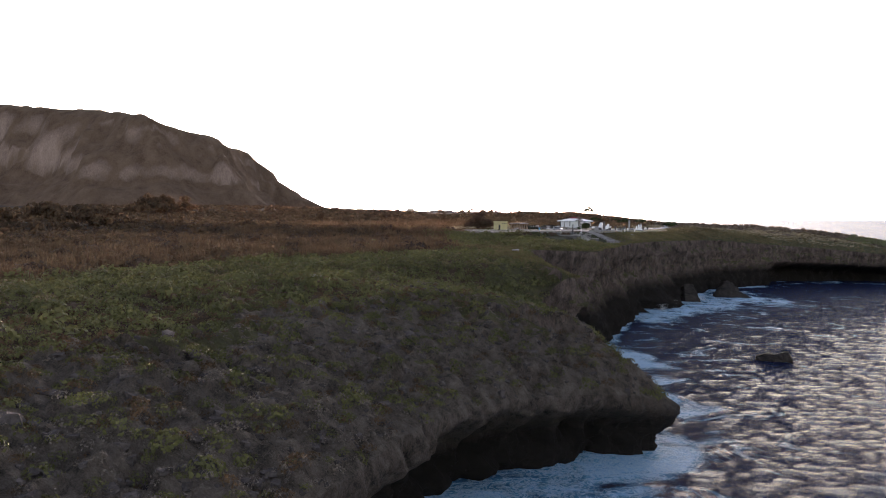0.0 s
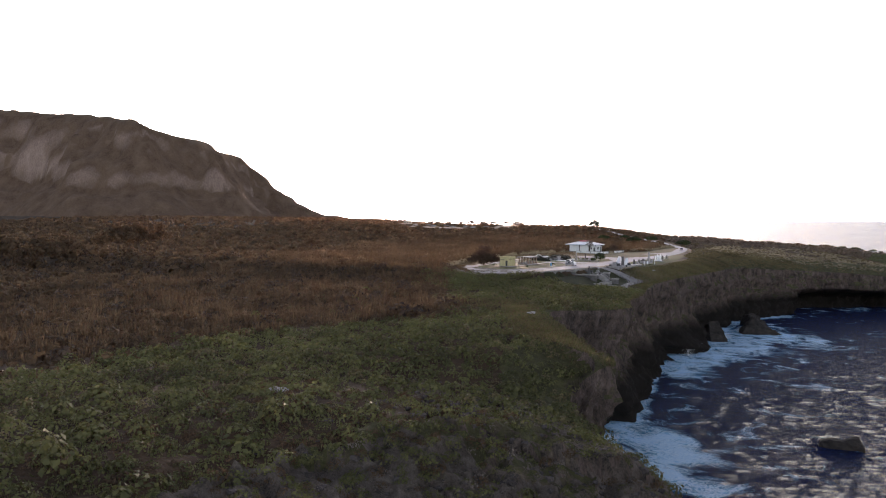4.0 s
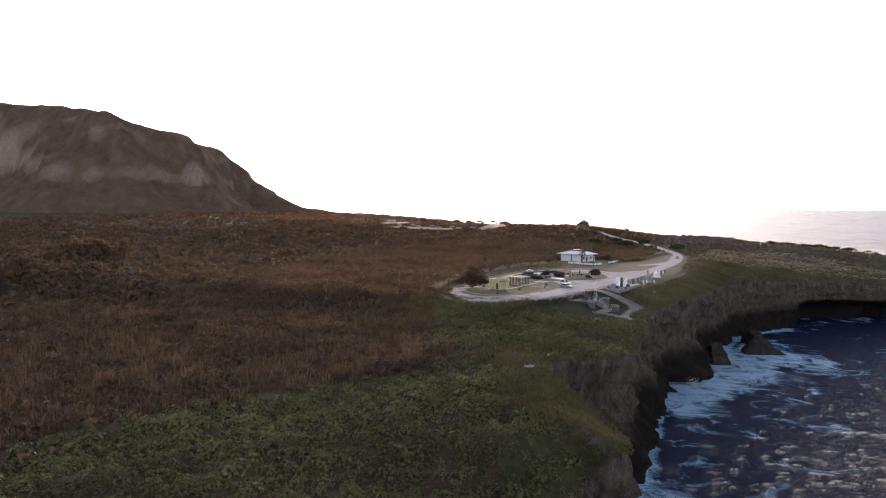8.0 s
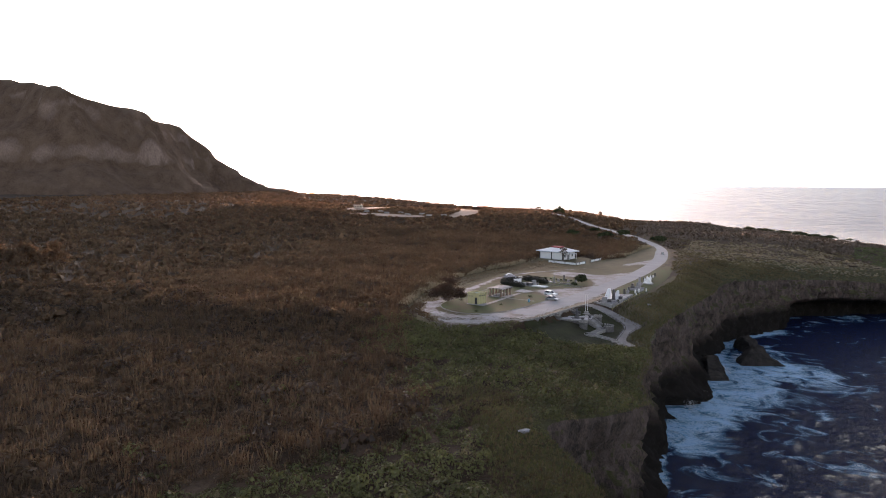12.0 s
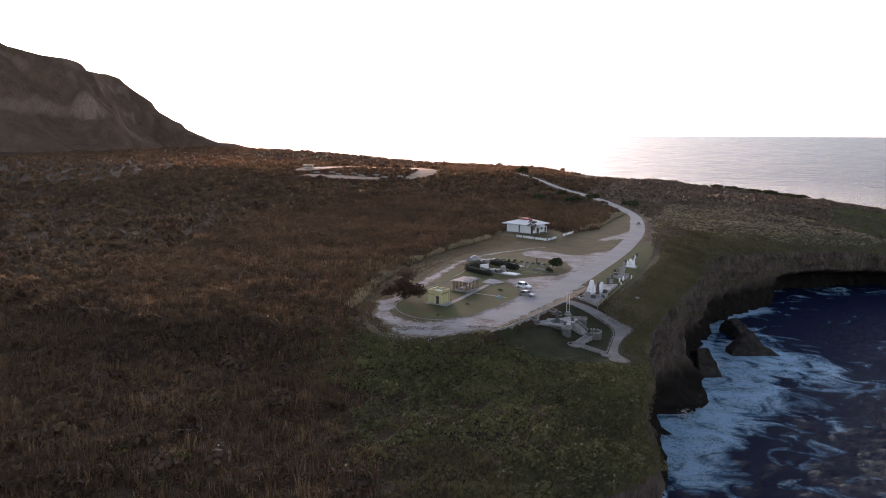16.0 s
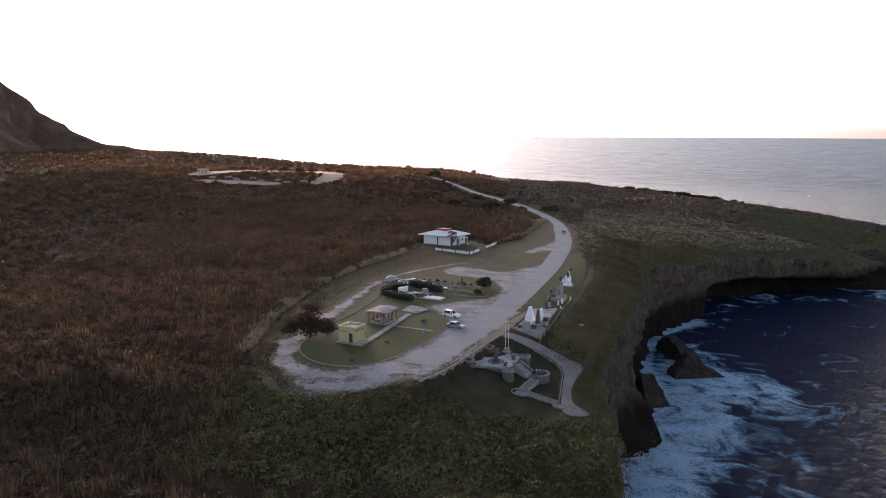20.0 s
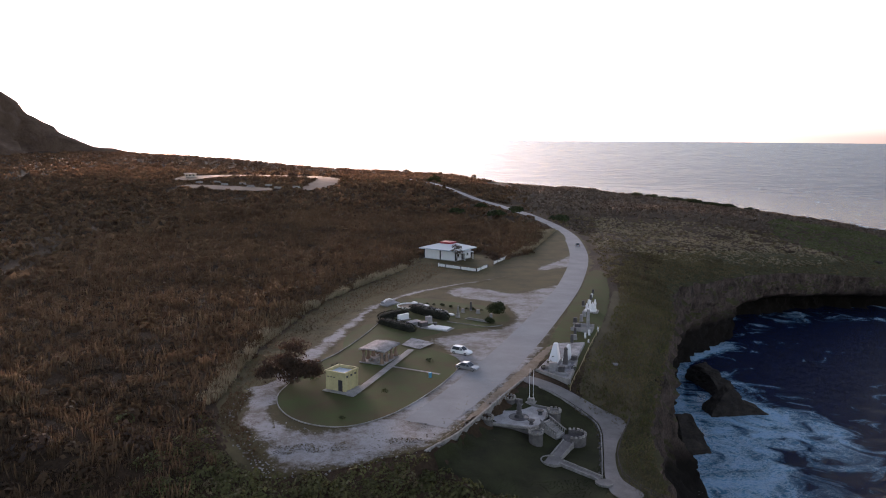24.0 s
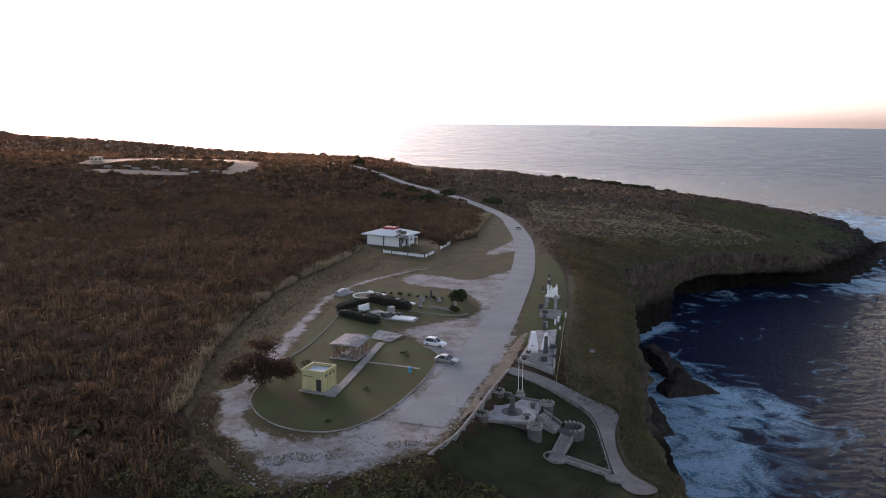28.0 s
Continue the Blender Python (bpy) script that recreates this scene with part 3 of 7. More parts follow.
    crest = lambda v: calc("SUBTRACT", 1.0, calc("ABSOLUTE", calc("MULTIPLY_ADD", v, 2.0, -1.0), 0))
    w1, w2 = tex(0.85, 6, 0.66, 0.5, mp.outputs["Vector"]), tex(2.8, 4, 0.6, 0.4, mp.outputs["Vector"])
    hgt = calc("MULTIPLY_ADD", crest(w2.outputs["Fac"]), 0.3, crest(w1.outputs["Fac"]))
    bp = N.new("ShaderNodeBump")
    bp.inputs["Distance"].default_value = 1.0
    # sky's blue put into the reflections by this tint
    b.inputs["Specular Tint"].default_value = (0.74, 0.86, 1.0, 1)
    L.new(calc("MULTIPLY_ADD", wide.outputs["Fac"], -0.5, 1.0), bp.inputs["Strength"])
    L.new(hgt, bp.inputs["Height"])
    L.new(bp.outputs["Normal"], b.inputs["Normal"])
    steep = N.new("ShaderNodeBsdfDiffuse")  # dull blue mixed in far out: shade of wave faces put into the colour
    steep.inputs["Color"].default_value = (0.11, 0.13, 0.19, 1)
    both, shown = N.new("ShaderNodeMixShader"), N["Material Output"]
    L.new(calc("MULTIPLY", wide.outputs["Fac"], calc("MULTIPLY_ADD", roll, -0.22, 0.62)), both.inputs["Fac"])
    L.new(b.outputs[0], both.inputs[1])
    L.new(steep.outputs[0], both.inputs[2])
    L.new(both.outputs[0], shown.inputs["Surface"])


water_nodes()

# mountain
mx, my = np.arange(-2100, -420, 6.0), np.arange(560, 1300, 6.0)
X, Y = np.meshgrid(mx, my)
ridge = [(-2300, 900, 300), (-2000, 900, 290), (-1400, 850, 262), (-1150, 850, 238), (-1060, 845, 229), (-1000, 840, 226), (-960, 830, 217), (-925, 820, 216), (-880, 800, 206), (-850, 785, 205), (-828, 778, 198), (-820, 800, 187),
         (-806, 840, 181), (-792, 888, 179), (-788, 902, 176), (-788, 918, 164), (-796, 990, 161), (-801, 1028, 158), (-792, 1034, 149), (-760, 1040, 126), (-748, 1042, 118), (-742, 1044, 104), (-700, 1052, 78), (-640, 1062, 50), (-500, 1060, 32)]
best, hz = np.full(X.shape, 1e9), np.zeros(X.shape)
for (ax, ay, az), (bx, by, bz) in zip(ridge[:-1], ridge[1:]):
    dx, dy = bx - ax, by - ay
    u = np.clip(((X - ax) * dx + (Y - ay) * dy) / (dx * dx + dy * dy), 0, 1)
    d = np.hypot(X - ax - u * dx, Y - ay - u * dy)
    hz = np.where(d < best, az + u * (bz - az), hz)
    best = np.minimum(best, d)
best = best + (30 * smooth(-700, -900, X) * (value_noise(X, Y, 150, 34) - 0.5) + 40 * (value_noise(X, Y, 70, 31) - 0.5) + 16 * (value_noise(X, Y, 24, 32) - 0.5)) * smooth(0, 45, best)
hz = hz + 3.5 * (value_noise(X, Y, 17, 39) - 0.5)
k = np.clip(best / (50 + 140 * np.clip((hz - 36) / 150, 0, 1)), 0, 1)
band = 0.22 * (value_noise(X, Y, 80, 35) - 0.5) + 0.10 * (value_noise(X, Y, 22, 37) - 0.5)
scar = smooth(0.35, 0.7, value_noise(X, Y * 0.4, 110, 38))
prof = 1 - 0.04 * smooth(0, 0.10, k) - 0.24 * smooth(0.08, 0.17 + 0.25 * scar, k + band * smooth(0.0, 0.1, k)) - 0.24 * smooth(0.1, 0.5, k) - 0.16 * smooth(0.34, 0.60 - 0.2 * scar, k + band) - 0.32 * smooth(0.4, 1.0, k)
Z = 29 + (hz - 29) * prof + (9 * (value_noise(X, Y, 30, 33) - 0.5) + 6 * (value_noise(X, Y, 13, 36) - 0.5)) * smooth(0.02, 0.2, k)
Z = np.where(k >= 1, Z - 8, Z)
faces = grid_faces(*X.shape)
faces = faces[(k < 1).ravel()[faces].any(1)]
MOUNT = two_surfaces("wooded_rock", (0.18, 0.120, 0.078), (0.38, 0.275, 0.215), (0.085, 0.054, 0.036), (0.16, 0.110, 0.082), 0.30, 0.47, 0.045, 7, 0.55)
mountain = mesh_object("mountain", np.stack([X, Y, Z], -1).reshape(-1, 3), faces, MOUNT)
tagged(mountain, "steep wooded mountain with bare rock scars on its flank", "mountain", kind="structure")


# ---- draped pieces of ground ----
from mathutils.geometry import delaunay_2d_cdt


def drape(name, outline, mat, lift, step=2.0, label="", category="", rough_edge=0.0, seed=0, zed=None, cuts=2):
    """A patch of ground laid over the land, with its outline rounded and ragged."""
    p = list(outline)
    ring = rounded(p + [p[0]], cuts)
    ring = resample(ring, max(0.8, step * 0.5))
    rs = np.random.RandomState(seed)
    ring = ring + rough_edge * (rs.rand(*ring.shape) - 0.5)
    x0, y0 = ring.min(0)
    x1, y1 = ring.max(0)
    gx, gy = np.meshgrid(np.arange(x0, x1, step), np.arange(y0, y1, step))
    gx, gy = gx.ravel(), gy.ravel()
    okk = inside(gx, gy, [tuple(v) for v in ring])
    pts = [Vector(v) for v in ring] + [Vector((a, b)) for a, b in zip(gx[okk], gy[okk])]
    n = len(ring)
    v, _, f, *_ = delaunay_2d_cdt(pts, [], [list(range(n))], 1, 0.01)
    xy = np.array([tuple(q) for q in v])
    z = (height(xy[:, 0], xy[:, 1]) if zed is None else zed(xy[:, 0], xy[:, 1])) + lift
    ob = mesh_object(name, np.column_stack([xy, z]), [list(q) for q in f], mat)
    if mat is GRAVEL:
        worn = np.sqrt(((xy[:, None, :] - ring[None, :, :]) ** 2).sum(2).min(1))
        ob.data.attributes.new("worn", "FLOAT", "POINT").data.foreach_set("value", worn.astype(np.float32))
    if label:
        tagged(ob, label, category, kind="structure")
    return ob


def ribbon(name, line, width, mat, lift, step=2.0, label="", category="", thick=0.0, deep=0.4, ragged=0.0):
    """A strip of even width along a line on the ground; with thickness, a kerb or a wall."""
    c = resample(rounded(line, 3), step)
    c = np.vstack([c, np.array(line[-1], float)[None, :2]])[:, :2]
    t = np.gradient(c, axis=0)
    t /= np.hypot(*t.T)[:, None]
    nrm = np.stack([-t[:, 1], t[:, 0]], 1)
    w = np.interp(np.arange(len(c)), np.linspace(0, len(c) - 1, len(width)), width)[:, None] if isinstance(width, (list, tuple)) else width
    wob = np.arange(len(c)) * step
    wl, wr = [(1 + ragged * (value_noise(wob, wob * 0, 5.0, q) + 0.8 * value_noise(wob, wob * 0, 1.4, q + 9) - 0.9))[:, None] for q in (61, 62)]
    L, R = c + nrm * w / 2 * wl, c - nrm * w / 2 * wr
    zl = height(c[:, 0], c[:, 1]) + lift
    if not thick:
        mid = np.column_stack([c, zl + 0.03])
        v = np.stack([np.column_stack([L, zl]), mid, np.column_stack([R, zl])], 1).reshape(-1, 3)
        f = grid_faces(len(c), 3)
    else:
        q = [np.column_stack([L, zl - deep]), np.column_stack([L, zl + thick]), np.column_stack([R, zl + thick]), np.column_stack([R, zl - deep]), np.column_stack([L, zl - deep])]
        v, f = np.stack(q, 1).reshape(-1, 3), grid_faces(len(c), 5)
    ob = mesh_object(name, v, f, mat, smooth_faces=not thick)
    if mat is GRAVEL:
        half = np.broadcast_to(w, (len(c), 1))[:, 0]
        ob.data.attributes.new("worn", "FLOAT", "POINT").data.foreach_set("value", np.stack([0 * half, half * 0.75, 0 * half], 1).ravel().astype(np.float32))
    if label:
        tagged(ob, label, category, kind="structure")
    return ob


drape("lawn", [(-23, -18), (-2, -9), (13, 24), (21, 50), (28, 90), (38, 138), (43, 170), (45, 205), (45, 250), (39, 273), (33, 260), (26.5, 222), (21, 184), (10, 168), (3, 180),
               (-19, 182), (-21, 160), (-27, 132), (-36, 104), (-40, 84), (-42, 48), (-41.5, 32), (-39.5, 8), (-33, -9)], ROUGHGRASS, 0.05, 4, "rough dry mown grass round the car park", "lawn", 2.0, 1, cuts=1)
drape("gravel", [(-21.5, -16.8), (-13, -14.8), (-6, -10.6), (-1.5, -8), (2, -3), (8.5, 17), (15, 32), (19, 50), (24, 78), (31, 112), (28, 126), (22, 116), (12, 106), (7, 112), (-2, 117), (-9, 108), (-4, 98), (8, 94), (13, 80),
                 (11, 68), (4, 62), (-5, 57), (-8, 52), (0, 40), (-4, 20), (-10, 4), (-20, -4), (-28, 2), (-32, 12), (-34.5, 12), (-34, 3), (-28, -6), (-24, -13)], GRAVEL, 0.09, 1.6, "pale worn coral gravel turning area", "gravel", 0.5, 2, cuts=2)
ribbon("track", [(-27, -3), (-31.5, 3), (-32.8, 14), (-32.4, 24), (-31, 33), (-29.3, 45), (-28, 60), (-26.3, 78), (-22.6, 93), (-17, 104), (-8, 115), (2, 125), (12, 136)], [5.5, 5.4, 5.2, 4.8, 4.2, 3.8, 3.6, 3.2, 2.8, 2.6, 2.4, 1.8, 0.6], GRAVEL, 0.10, 0.6, "pale gravel wheel track curving round the grass", "track", ragged=0.9)
ribbon("road", ROAD, [7.6, 8.0, 7.6, 7.2, 7, 7, 6.8, 6.5, 6.5, 6, 6, 6, 5.5, 5, 5, 5], ASPHALT, 0.125, 2.0, "worn pale grey asphalt road without markings", "road")
drape("lawn", [(-24.3, 39.7), (-28.1, 32.5), (-30.3, 17.2), (-30.2, 11.9), (-27.9, 5.9), (-23.8, 1.0), (-18.5, -1.3), (-13.6, -0.6), (-8, 5.7), (-3.1, 17), (0.6, 29), (1.6, 38.9), (-6, 45), (-18, 56), (-22, 70), (-27, 56)], LAWN, 0.12, 3, "mown grass island with kerb round the hut", "lawn", 0, 3)


def part(name, bm, mat, parent=None, label=""):
    me = bpy.data.meshes.new(name)
    bm.to_mesh(me)
    bm.free()
    me.materials.append(mat)
    ob = new(name, me)
    ob.parent = parent
    if label:
        tagged(ob, label)
    return ob


def box(sx, sy, sz, at=(0, 0, 0), bevel=0.0, turn=0.0, bm=None):
    """A block standing on at, turned about z by degrees."""
    bm = bm or bmesh.new()
    m = Matrix.Translation(Vector(at) + Vector((0, 0, sz / 2))) @ Matrix.Rotation(radians(turn), 4, "Z") @ Matrix.Diagonal((sx, sy, sz, 1))
    g = bmesh.ops.create_cube(bm, size=1, matrix=m)
    if bevel:
        es = list({e for v in g["verts"] for e in v.link_edges})
        bmesh.ops.bevel(bm, geom=es, offset=bevel, segments=1, affect="EDGES")
    return bm


def thing(name, x, y, z=None, turn=0.0, label="", category="", group=""):
    ob = new(name)
    ob.matrix_world = pose(x, y, h(x, y) if z is None else z, 0, 0, turn)
    return tagged(ob, label, category, group)


# ---- scrub and reeds ----
def leaf_cloud(rs, n, size, spread=(1, 1, 0.7), floor=0.0):
    """n small four-cornered leaf clumps on a lumpy dome, as (n, 4, 3)."""
    a = rs.rand(n) * 2 * np.pi
    up = rs.rand(n) ** 0.8
    r = np.sqrt(np.clip(1 - up * up, 0, 1)) * (0.72 + 0.4 * rs.rand(n))
    c = np.stack([r * np.cos(a), r * np.sin(a), floor + up * (0.75 + 0.4 * rs.rand(n))], 1) * np.array(spread)
    nrm = c / np.maximum(np.linalg.norm(c, axis=1), 1e-6)[:, None] + 0.9 * (rs.rand(n, 3) - 0.5)
    nrm /= np.linalg.norm(nrm, axis=1)[:, None]
    side = np.cross(nrm, rs.rand(n, 3) - 0.5)
    side /= np.linalg.norm(side, axis=1)[:, None]
    other = np.cross(nrm, side)
    s = (size * (0.6 + 0.8 * rs.rand(n)))[:, None]
    w = s * (0.45 + 0.4 * rs.rand(n))[:, None]
    bend = nrm * s * 0.25
    return np.stack([c - side * s, c - other * w + bend, c + side * s, c + other * w + bend], 1)


def blade_tuft(rs, n, tall, wide):
    """n upright blades that lean outwards, as (n, 4, 3)."""
    a, lean = rs.rand(n) * 2 * np.pi, 0.35 * rs.rand(n)
    base = np.stack([np.cos(a), np.sin(a), 0 * a], 1) * (0.5 * rs.rand(n))[:, None]
    tip = base + np.stack([np.cos(a) * lean, np.sin(a) * lean, 0.6 + 0.4 * rs.rand(n)], 1) * tall
    b = rs.rand(n) * np.pi
    w = np.stack([np.cos(b), np.sin(b), 0 * b], 1) * wide
    return np.stack([base - w, base + w, tip + w * 0.5, tip - w * 0.5], 1)


def scatter(name, templates, xyz, scale, mat, label, category, seed=0):
    """Many copies of a few leaf shapes, joined into one mesh."""
    rs = np.random.RandomState(seed)
    out = []
    which = rs.randint(len(templates), size=len(xyz))
    for k, tpl in enumerate(templates):
        sel = np.where(which == k)[0]
        if not len(sel):
            continue
        a = rs.rand(len(sel)) * 2 * np.pi
        c, s = np.cos(a)[:, None, None], np.sin(a)[:, None, None]
        g = scale[sel][:, None, None]
        t = tpl[None]
        x = (t[..., 0] * c - t[..., 1] * s) * g + xyz[sel, 0][:, None, None]
        y = (t[..., 0] * s + t[..., 1] * c) * g + xyz[sel, 1][:, None, None]
        z = t[..., 2] * g * (0.8 + 0.4 * rs.rand(len(sel)))[:, None, None] + xyz[sel, 2][:, None, None]
        out.append(np.stack([x, y, z], -1).reshape(-1, 3))
    v = np.concatenate(out).astype(np.float32)
    n = len(v) // 4
    me = bpy.data.meshes.new(name)
    me.vertices.add(4 * n)
    me.vertices.foreach_set("co", v.ravel())
    me.loops.add(4 * n)
    me.loops.foreach_set("vertex_index", np.arange(4 * n, dtype=np.int32))
    me.polygons.add(n)
    me.polygons.foreach_set("loop_start", np.arange(0, 4 * n, 4, dtype=np.int32))
    me.update(calc_edges=True)
    me.materials.append(mat)
    return tagged(new(name, me), label, category, kind="stuff")


def surface(x, y, d):
    """The ground as it stands, with its bumps or its crags."""
    wild = ~inside(x, y, SITE)
    return np.where(d < STRIP(y) - 2.0, lip_height(x, y, d), height(x, y) + wild * bumps(x, y) * smooth(0, 5, d))


MOWN = [(18, 18), (32, 16), (36, 26), (43, 47), (54, 88), (56, 110), (46, 118), (38, 118), (29, 84), (22, 50)]
MEADOW = [(-9.6, -71), (-2.6, -63.5), (5.6, -65.5), (12, -78), (14, -88), (21, -94), (27, -102), (31, -110), (35, -119), (36.5, -130), (30, -129), (22, -126), (12, -117), (6.5, -96), (1.6, -86), (-4.5, -81.6)]


FAR_LOOP = [(-236, 430), (-240, 480), (-215, 548), (-155, 550), (-118, 480), (-108, 420), (-112, 380), (-124, 376), (-128, 420), (-134, 470), (-165, 505), (-205, 500), (-216, 460), (-216, 432)]
FAR_YARD = [(-210, 385), (-150, 368), (-140, 378), (-150, 392), (-205, 405)]
TURF_FAR = [(158, 318), (176, 380), (205, 440), (262, 440), (285, 385), (262, 330), (215, 268), (186, 258), (160, 280)]
TAN_FAR = [(48, 205), (56, 270), (62, 335), (112, 330), (150, 296), (176, 258), (140, 228), (100, 206), (70, 180)]


def strewn(x0, x1, y0, y1, gap, seed):
    """Points of a shaken grid on the land outside the mown site."""
    rs = np.random.RandomState(seed)
    X, Y = np.meshgrid(np.arange(x0, x1, gap), np.arange(y0, y1, gap))
    x = (X + gap * (rs.rand(*X.shape) - 0.5) * 1.3).ravel()
    y = (Y + gap * (rs.rand(*X.shape) - 0.5) * 1.3).ravel()
    d, _ = coast_distance(x, y)
    okk = (d > 0.4) & ~inside(x, y, SITE) & ~inside(x, y, MOWN) & ~inside(x, y, MEADOW) & ~inside(x, y, FAR_LOOP) & ~inside(x, y, FAR_YARD)
    x, y, d = x[okk], y[okk], d[okk]
    far = road_distance(x, y) > 5.5
    x, y, d = x[far], y[far], d[far]
    z = surface(x, y, d)
    return np.stack([x, y, z], 1), d


rs = np.random.RandomState(4)
FINE = [leaf_cloud(rs, 96, 0.13, (1.0 + 0.4 * rs.rand(), 1.0, 0.7)) for _ in range(10)]
BUSHES = [leaf_cloud(rs, 60, 0.165, (1.0 + 0.3 * rs.rand(), 1.0, 0.85)) for _ in range(12)]
MIDDLE = [leaf_cloud(rs, 28, 0.26, (1.0 + 0.3 * rs.rand(), 1.0, 0.65)) for _ in range(8)]
BIG = [leaf_cloud(rs, 15, 0.40, (1.0 + 0.3 * rs.rand(), 1.0, 0.55)) for _ in range(8)]
TWIGS = [leaf_cloud(rs, 46, 0.13, (1.0 + 0.5 * rs.rand(), 1.0, 0.8)) for _ in range(8)]
GRASS = [blade_tuft(rs, 12, 1.0, 0.06) for _ in range(8)]
TUFTS = [blade_tuft(rs, 13, 1.0, 0.04) for _ in range(8)]


def sown(name, box_, gap, seed, tpl, size, mat, label, category, where=None):
    p, d = strewn(*box_, gap, seed)
    r = np.random.RandomState(seed + 50)
    if where is not None:
        okk = where(p[:, 0], p[:, 1], d, r)
        p, d = p[okk], d[okk]
    sc = size * (0.55 + 0.9 * r.rand(len(p)) ** 1.5)
    p[:, 2] -= 0.15 * sc
    return scatter(name, tpl, p, sc, mat, label, category, seed)


def green_zone(x, y):
    """Green scrub keeps to the seaward side; browner growth and reeds lie inland."""
    n = value_noise(x, y, 22, 41) + 0.5 * value_noise(x, y, 7, 42)
    border = np.interp(y, [-345, -240, -170, -137, -112, -100, -72, -50, -27, 0], [-50, -48, -58, -42, -8, 0, -8, -18, -30, -30])
    return smooth(-8, 7, x - border + 16 * (n - 0.75)) * (1 - smooth(60, 180, y) * 0.6)


def reed_zone(x, y):
    n = value_noise(x, y, 30, 43) + 0.4 * value_noise(x, y, 8, 44)
    return n + 0.25 * (np.exp(-((x + 15) ** 2 / 900 + (y + 110) ** 2 / 2500)) + np.exp(-((x + 40) ** 2 / 200 + (y - 60) ** 2 / 4500)))


def bare(x, y, d):
    """The rocky seaward slope of the low headland, where little grows."""
    return smooth(-140, -165, y) * smooth(36, 17, d + 16 * (value_noise(x, y, 11, 46) - 0.5))


def near(x, y):
    return (x > -15) & (y < -165)


def fuzzy(x, y, r, x0, x1, y0, y1, soft=45.0):
    """Keeps what lies inside a rectangle, thinning out unevenly across its edges."""
    n = soft * (value_noise(x, y, 34, 51) + 0.4 * value_noise(x, y, 9, 52) - 0.7)
    edge = np.minimum(np.minimum(x - x0, x1 - x), np.minimum(y - y0, y1 - y)) + n
    return r.rand(len(x)) < smooth(0, 0.5 * soft, edge)


sown("green_scrub", (-15, 60, -345, -165), 2.0, 10, FINE, 1.15, LEAF_GREEN, "dense low green coastal scrub on the headland", "scrub", lambda x, y, d, r: (r.rand(len(x)) < 0.1 + 0.9 * green_zone(x, y)) & (r.rand(len(x)) > 0.55 * bare(x, y, d)))
sown("brown_scrub", (-15, 50, -345, -165), 1.9, 21, FINE, 0.9, LEAF_BROWN, "olive brown scrub among the headland rocks", "scrub", lambda x, y, d, r: (r.rand(len(x)) < 0.6) & (r.rand(len(x)) > 0.6 * bare(x, y, d)))
sown("grey_scrub", (-15, 60, -340, -150), 1.2, 23, TWIGS, 0.62, LEAF_GREY, "stunted grey-brown scrub clinging to weathered limestone", "scrub", lambda x, y, d, r: r.rand(len(x)) < 0.8 * bare(x, y, d + 3))

def rock_block(rs):
    """A broken block of limestone: the six sides of a cube, each in four, pushed about, as (24, 4, 3)."""
    shift = rs.rand(3, 3, 3, 3) - 0.5
    step = np.array([-1.0, 0.0, 1.0])

    def corner(i, j, k):
        v = np.array([step[i], step[j], step[k]])
        return v / max(1.0, 0.78 * np.linalg.norm(v)) * (1.0, 0.75, 0.6) + 0.55 * shift[i, j, k] - (0, 0, 0.32)

    quads = []
    for axis in range(3):
        for end in (0, 2):
            for i, j in ((0, 0), (0, 1), (1, 0), (1, 1)):
                q = []
                for di, dj in ((0, 0), (1, 0), (1, 1), (0, 1)):
                    ijk = [i + di, j + dj]
                    ijk.insert(axis, end)
                    q.append(corner(*ijk))
                quads.append(q if end == 2 else q[::-1])
    return np.array(quads)


CRAGS = [rock_block(rs) for _ in range(10)]
sown("limestone_outcrops", (-15, 60, -340, -150), 2.4, 61, CRAGS, 0.75, CRAGSTONE, "broken weathered limestone blocks on the bare headland slope", "outcrop", lambda x, y, d, r: r.rand(len(x)) < 0.3 * bare(x, y, d - 3))
sown("limestone_outcrops", (-15, 60, -340, -150), 1.3, 62, CRAGS, 0.42, CRAGSTONE, "small limestone rubble strewn over the headland slope", "rubble", lambda x, y, d, r: r.rand(len(x)) < 0.5 * bare(x, y, d))
sown("green_scrub", (-50, 60, -345, 0), 2.1, 11, BUSHES, 1.3, LEAF_GREEN, "dense low green coastal scrub on the plateau", "scrub", lambda x, y, d, r: ~near(x, y) & (r.rand(len(x)) < 0.06 + 0.94 * green_zone(x, y)))
sown("olive_scrub", (-50, 60, -345, 0), 3.3, 29, BUSHES, 1.15, LEAF_OLIVE, "olive bushes mixed into the green scrub", "scrub", lambda x, y, d, r: ~near(x, y) & (r.rand(len(x)) < 0.7 * green_zone(x, y)))
sown("brown_scrub", (-50, 30, -345, 0), 2.6, 12, BUSHES, 1.2, LEAF_BROWN, "olive brown scrub thicket inland of the cliff", "scrub", lambda x, y, d, r: ~near(x, y) & (r.rand(len(x)) > green_zone(x, y)))
sown("green_scrub", (-40, 34, -42, -6), 1.5, 36, BUSHES, 1.15, LEAF_GREEN, "dark green bushes below the gravel's front edge", "scrub", lambda x, y, d, r: ~inside(x, y, SITE) & (r.rand(len(x)) < 0.75))
sown("green_scrub", (-50, 60, -345, 0), 5.2, 37, BUSHES, 1.9, LEAF_GREEN, "rounded green bushes standing above the low scrub", "scrub", lambda x, y, d, r: (d > 6) & (bare(x, y, d) < 0.3) & (r.rand(len(x)) < 0.75 * green_zone(x, y)))
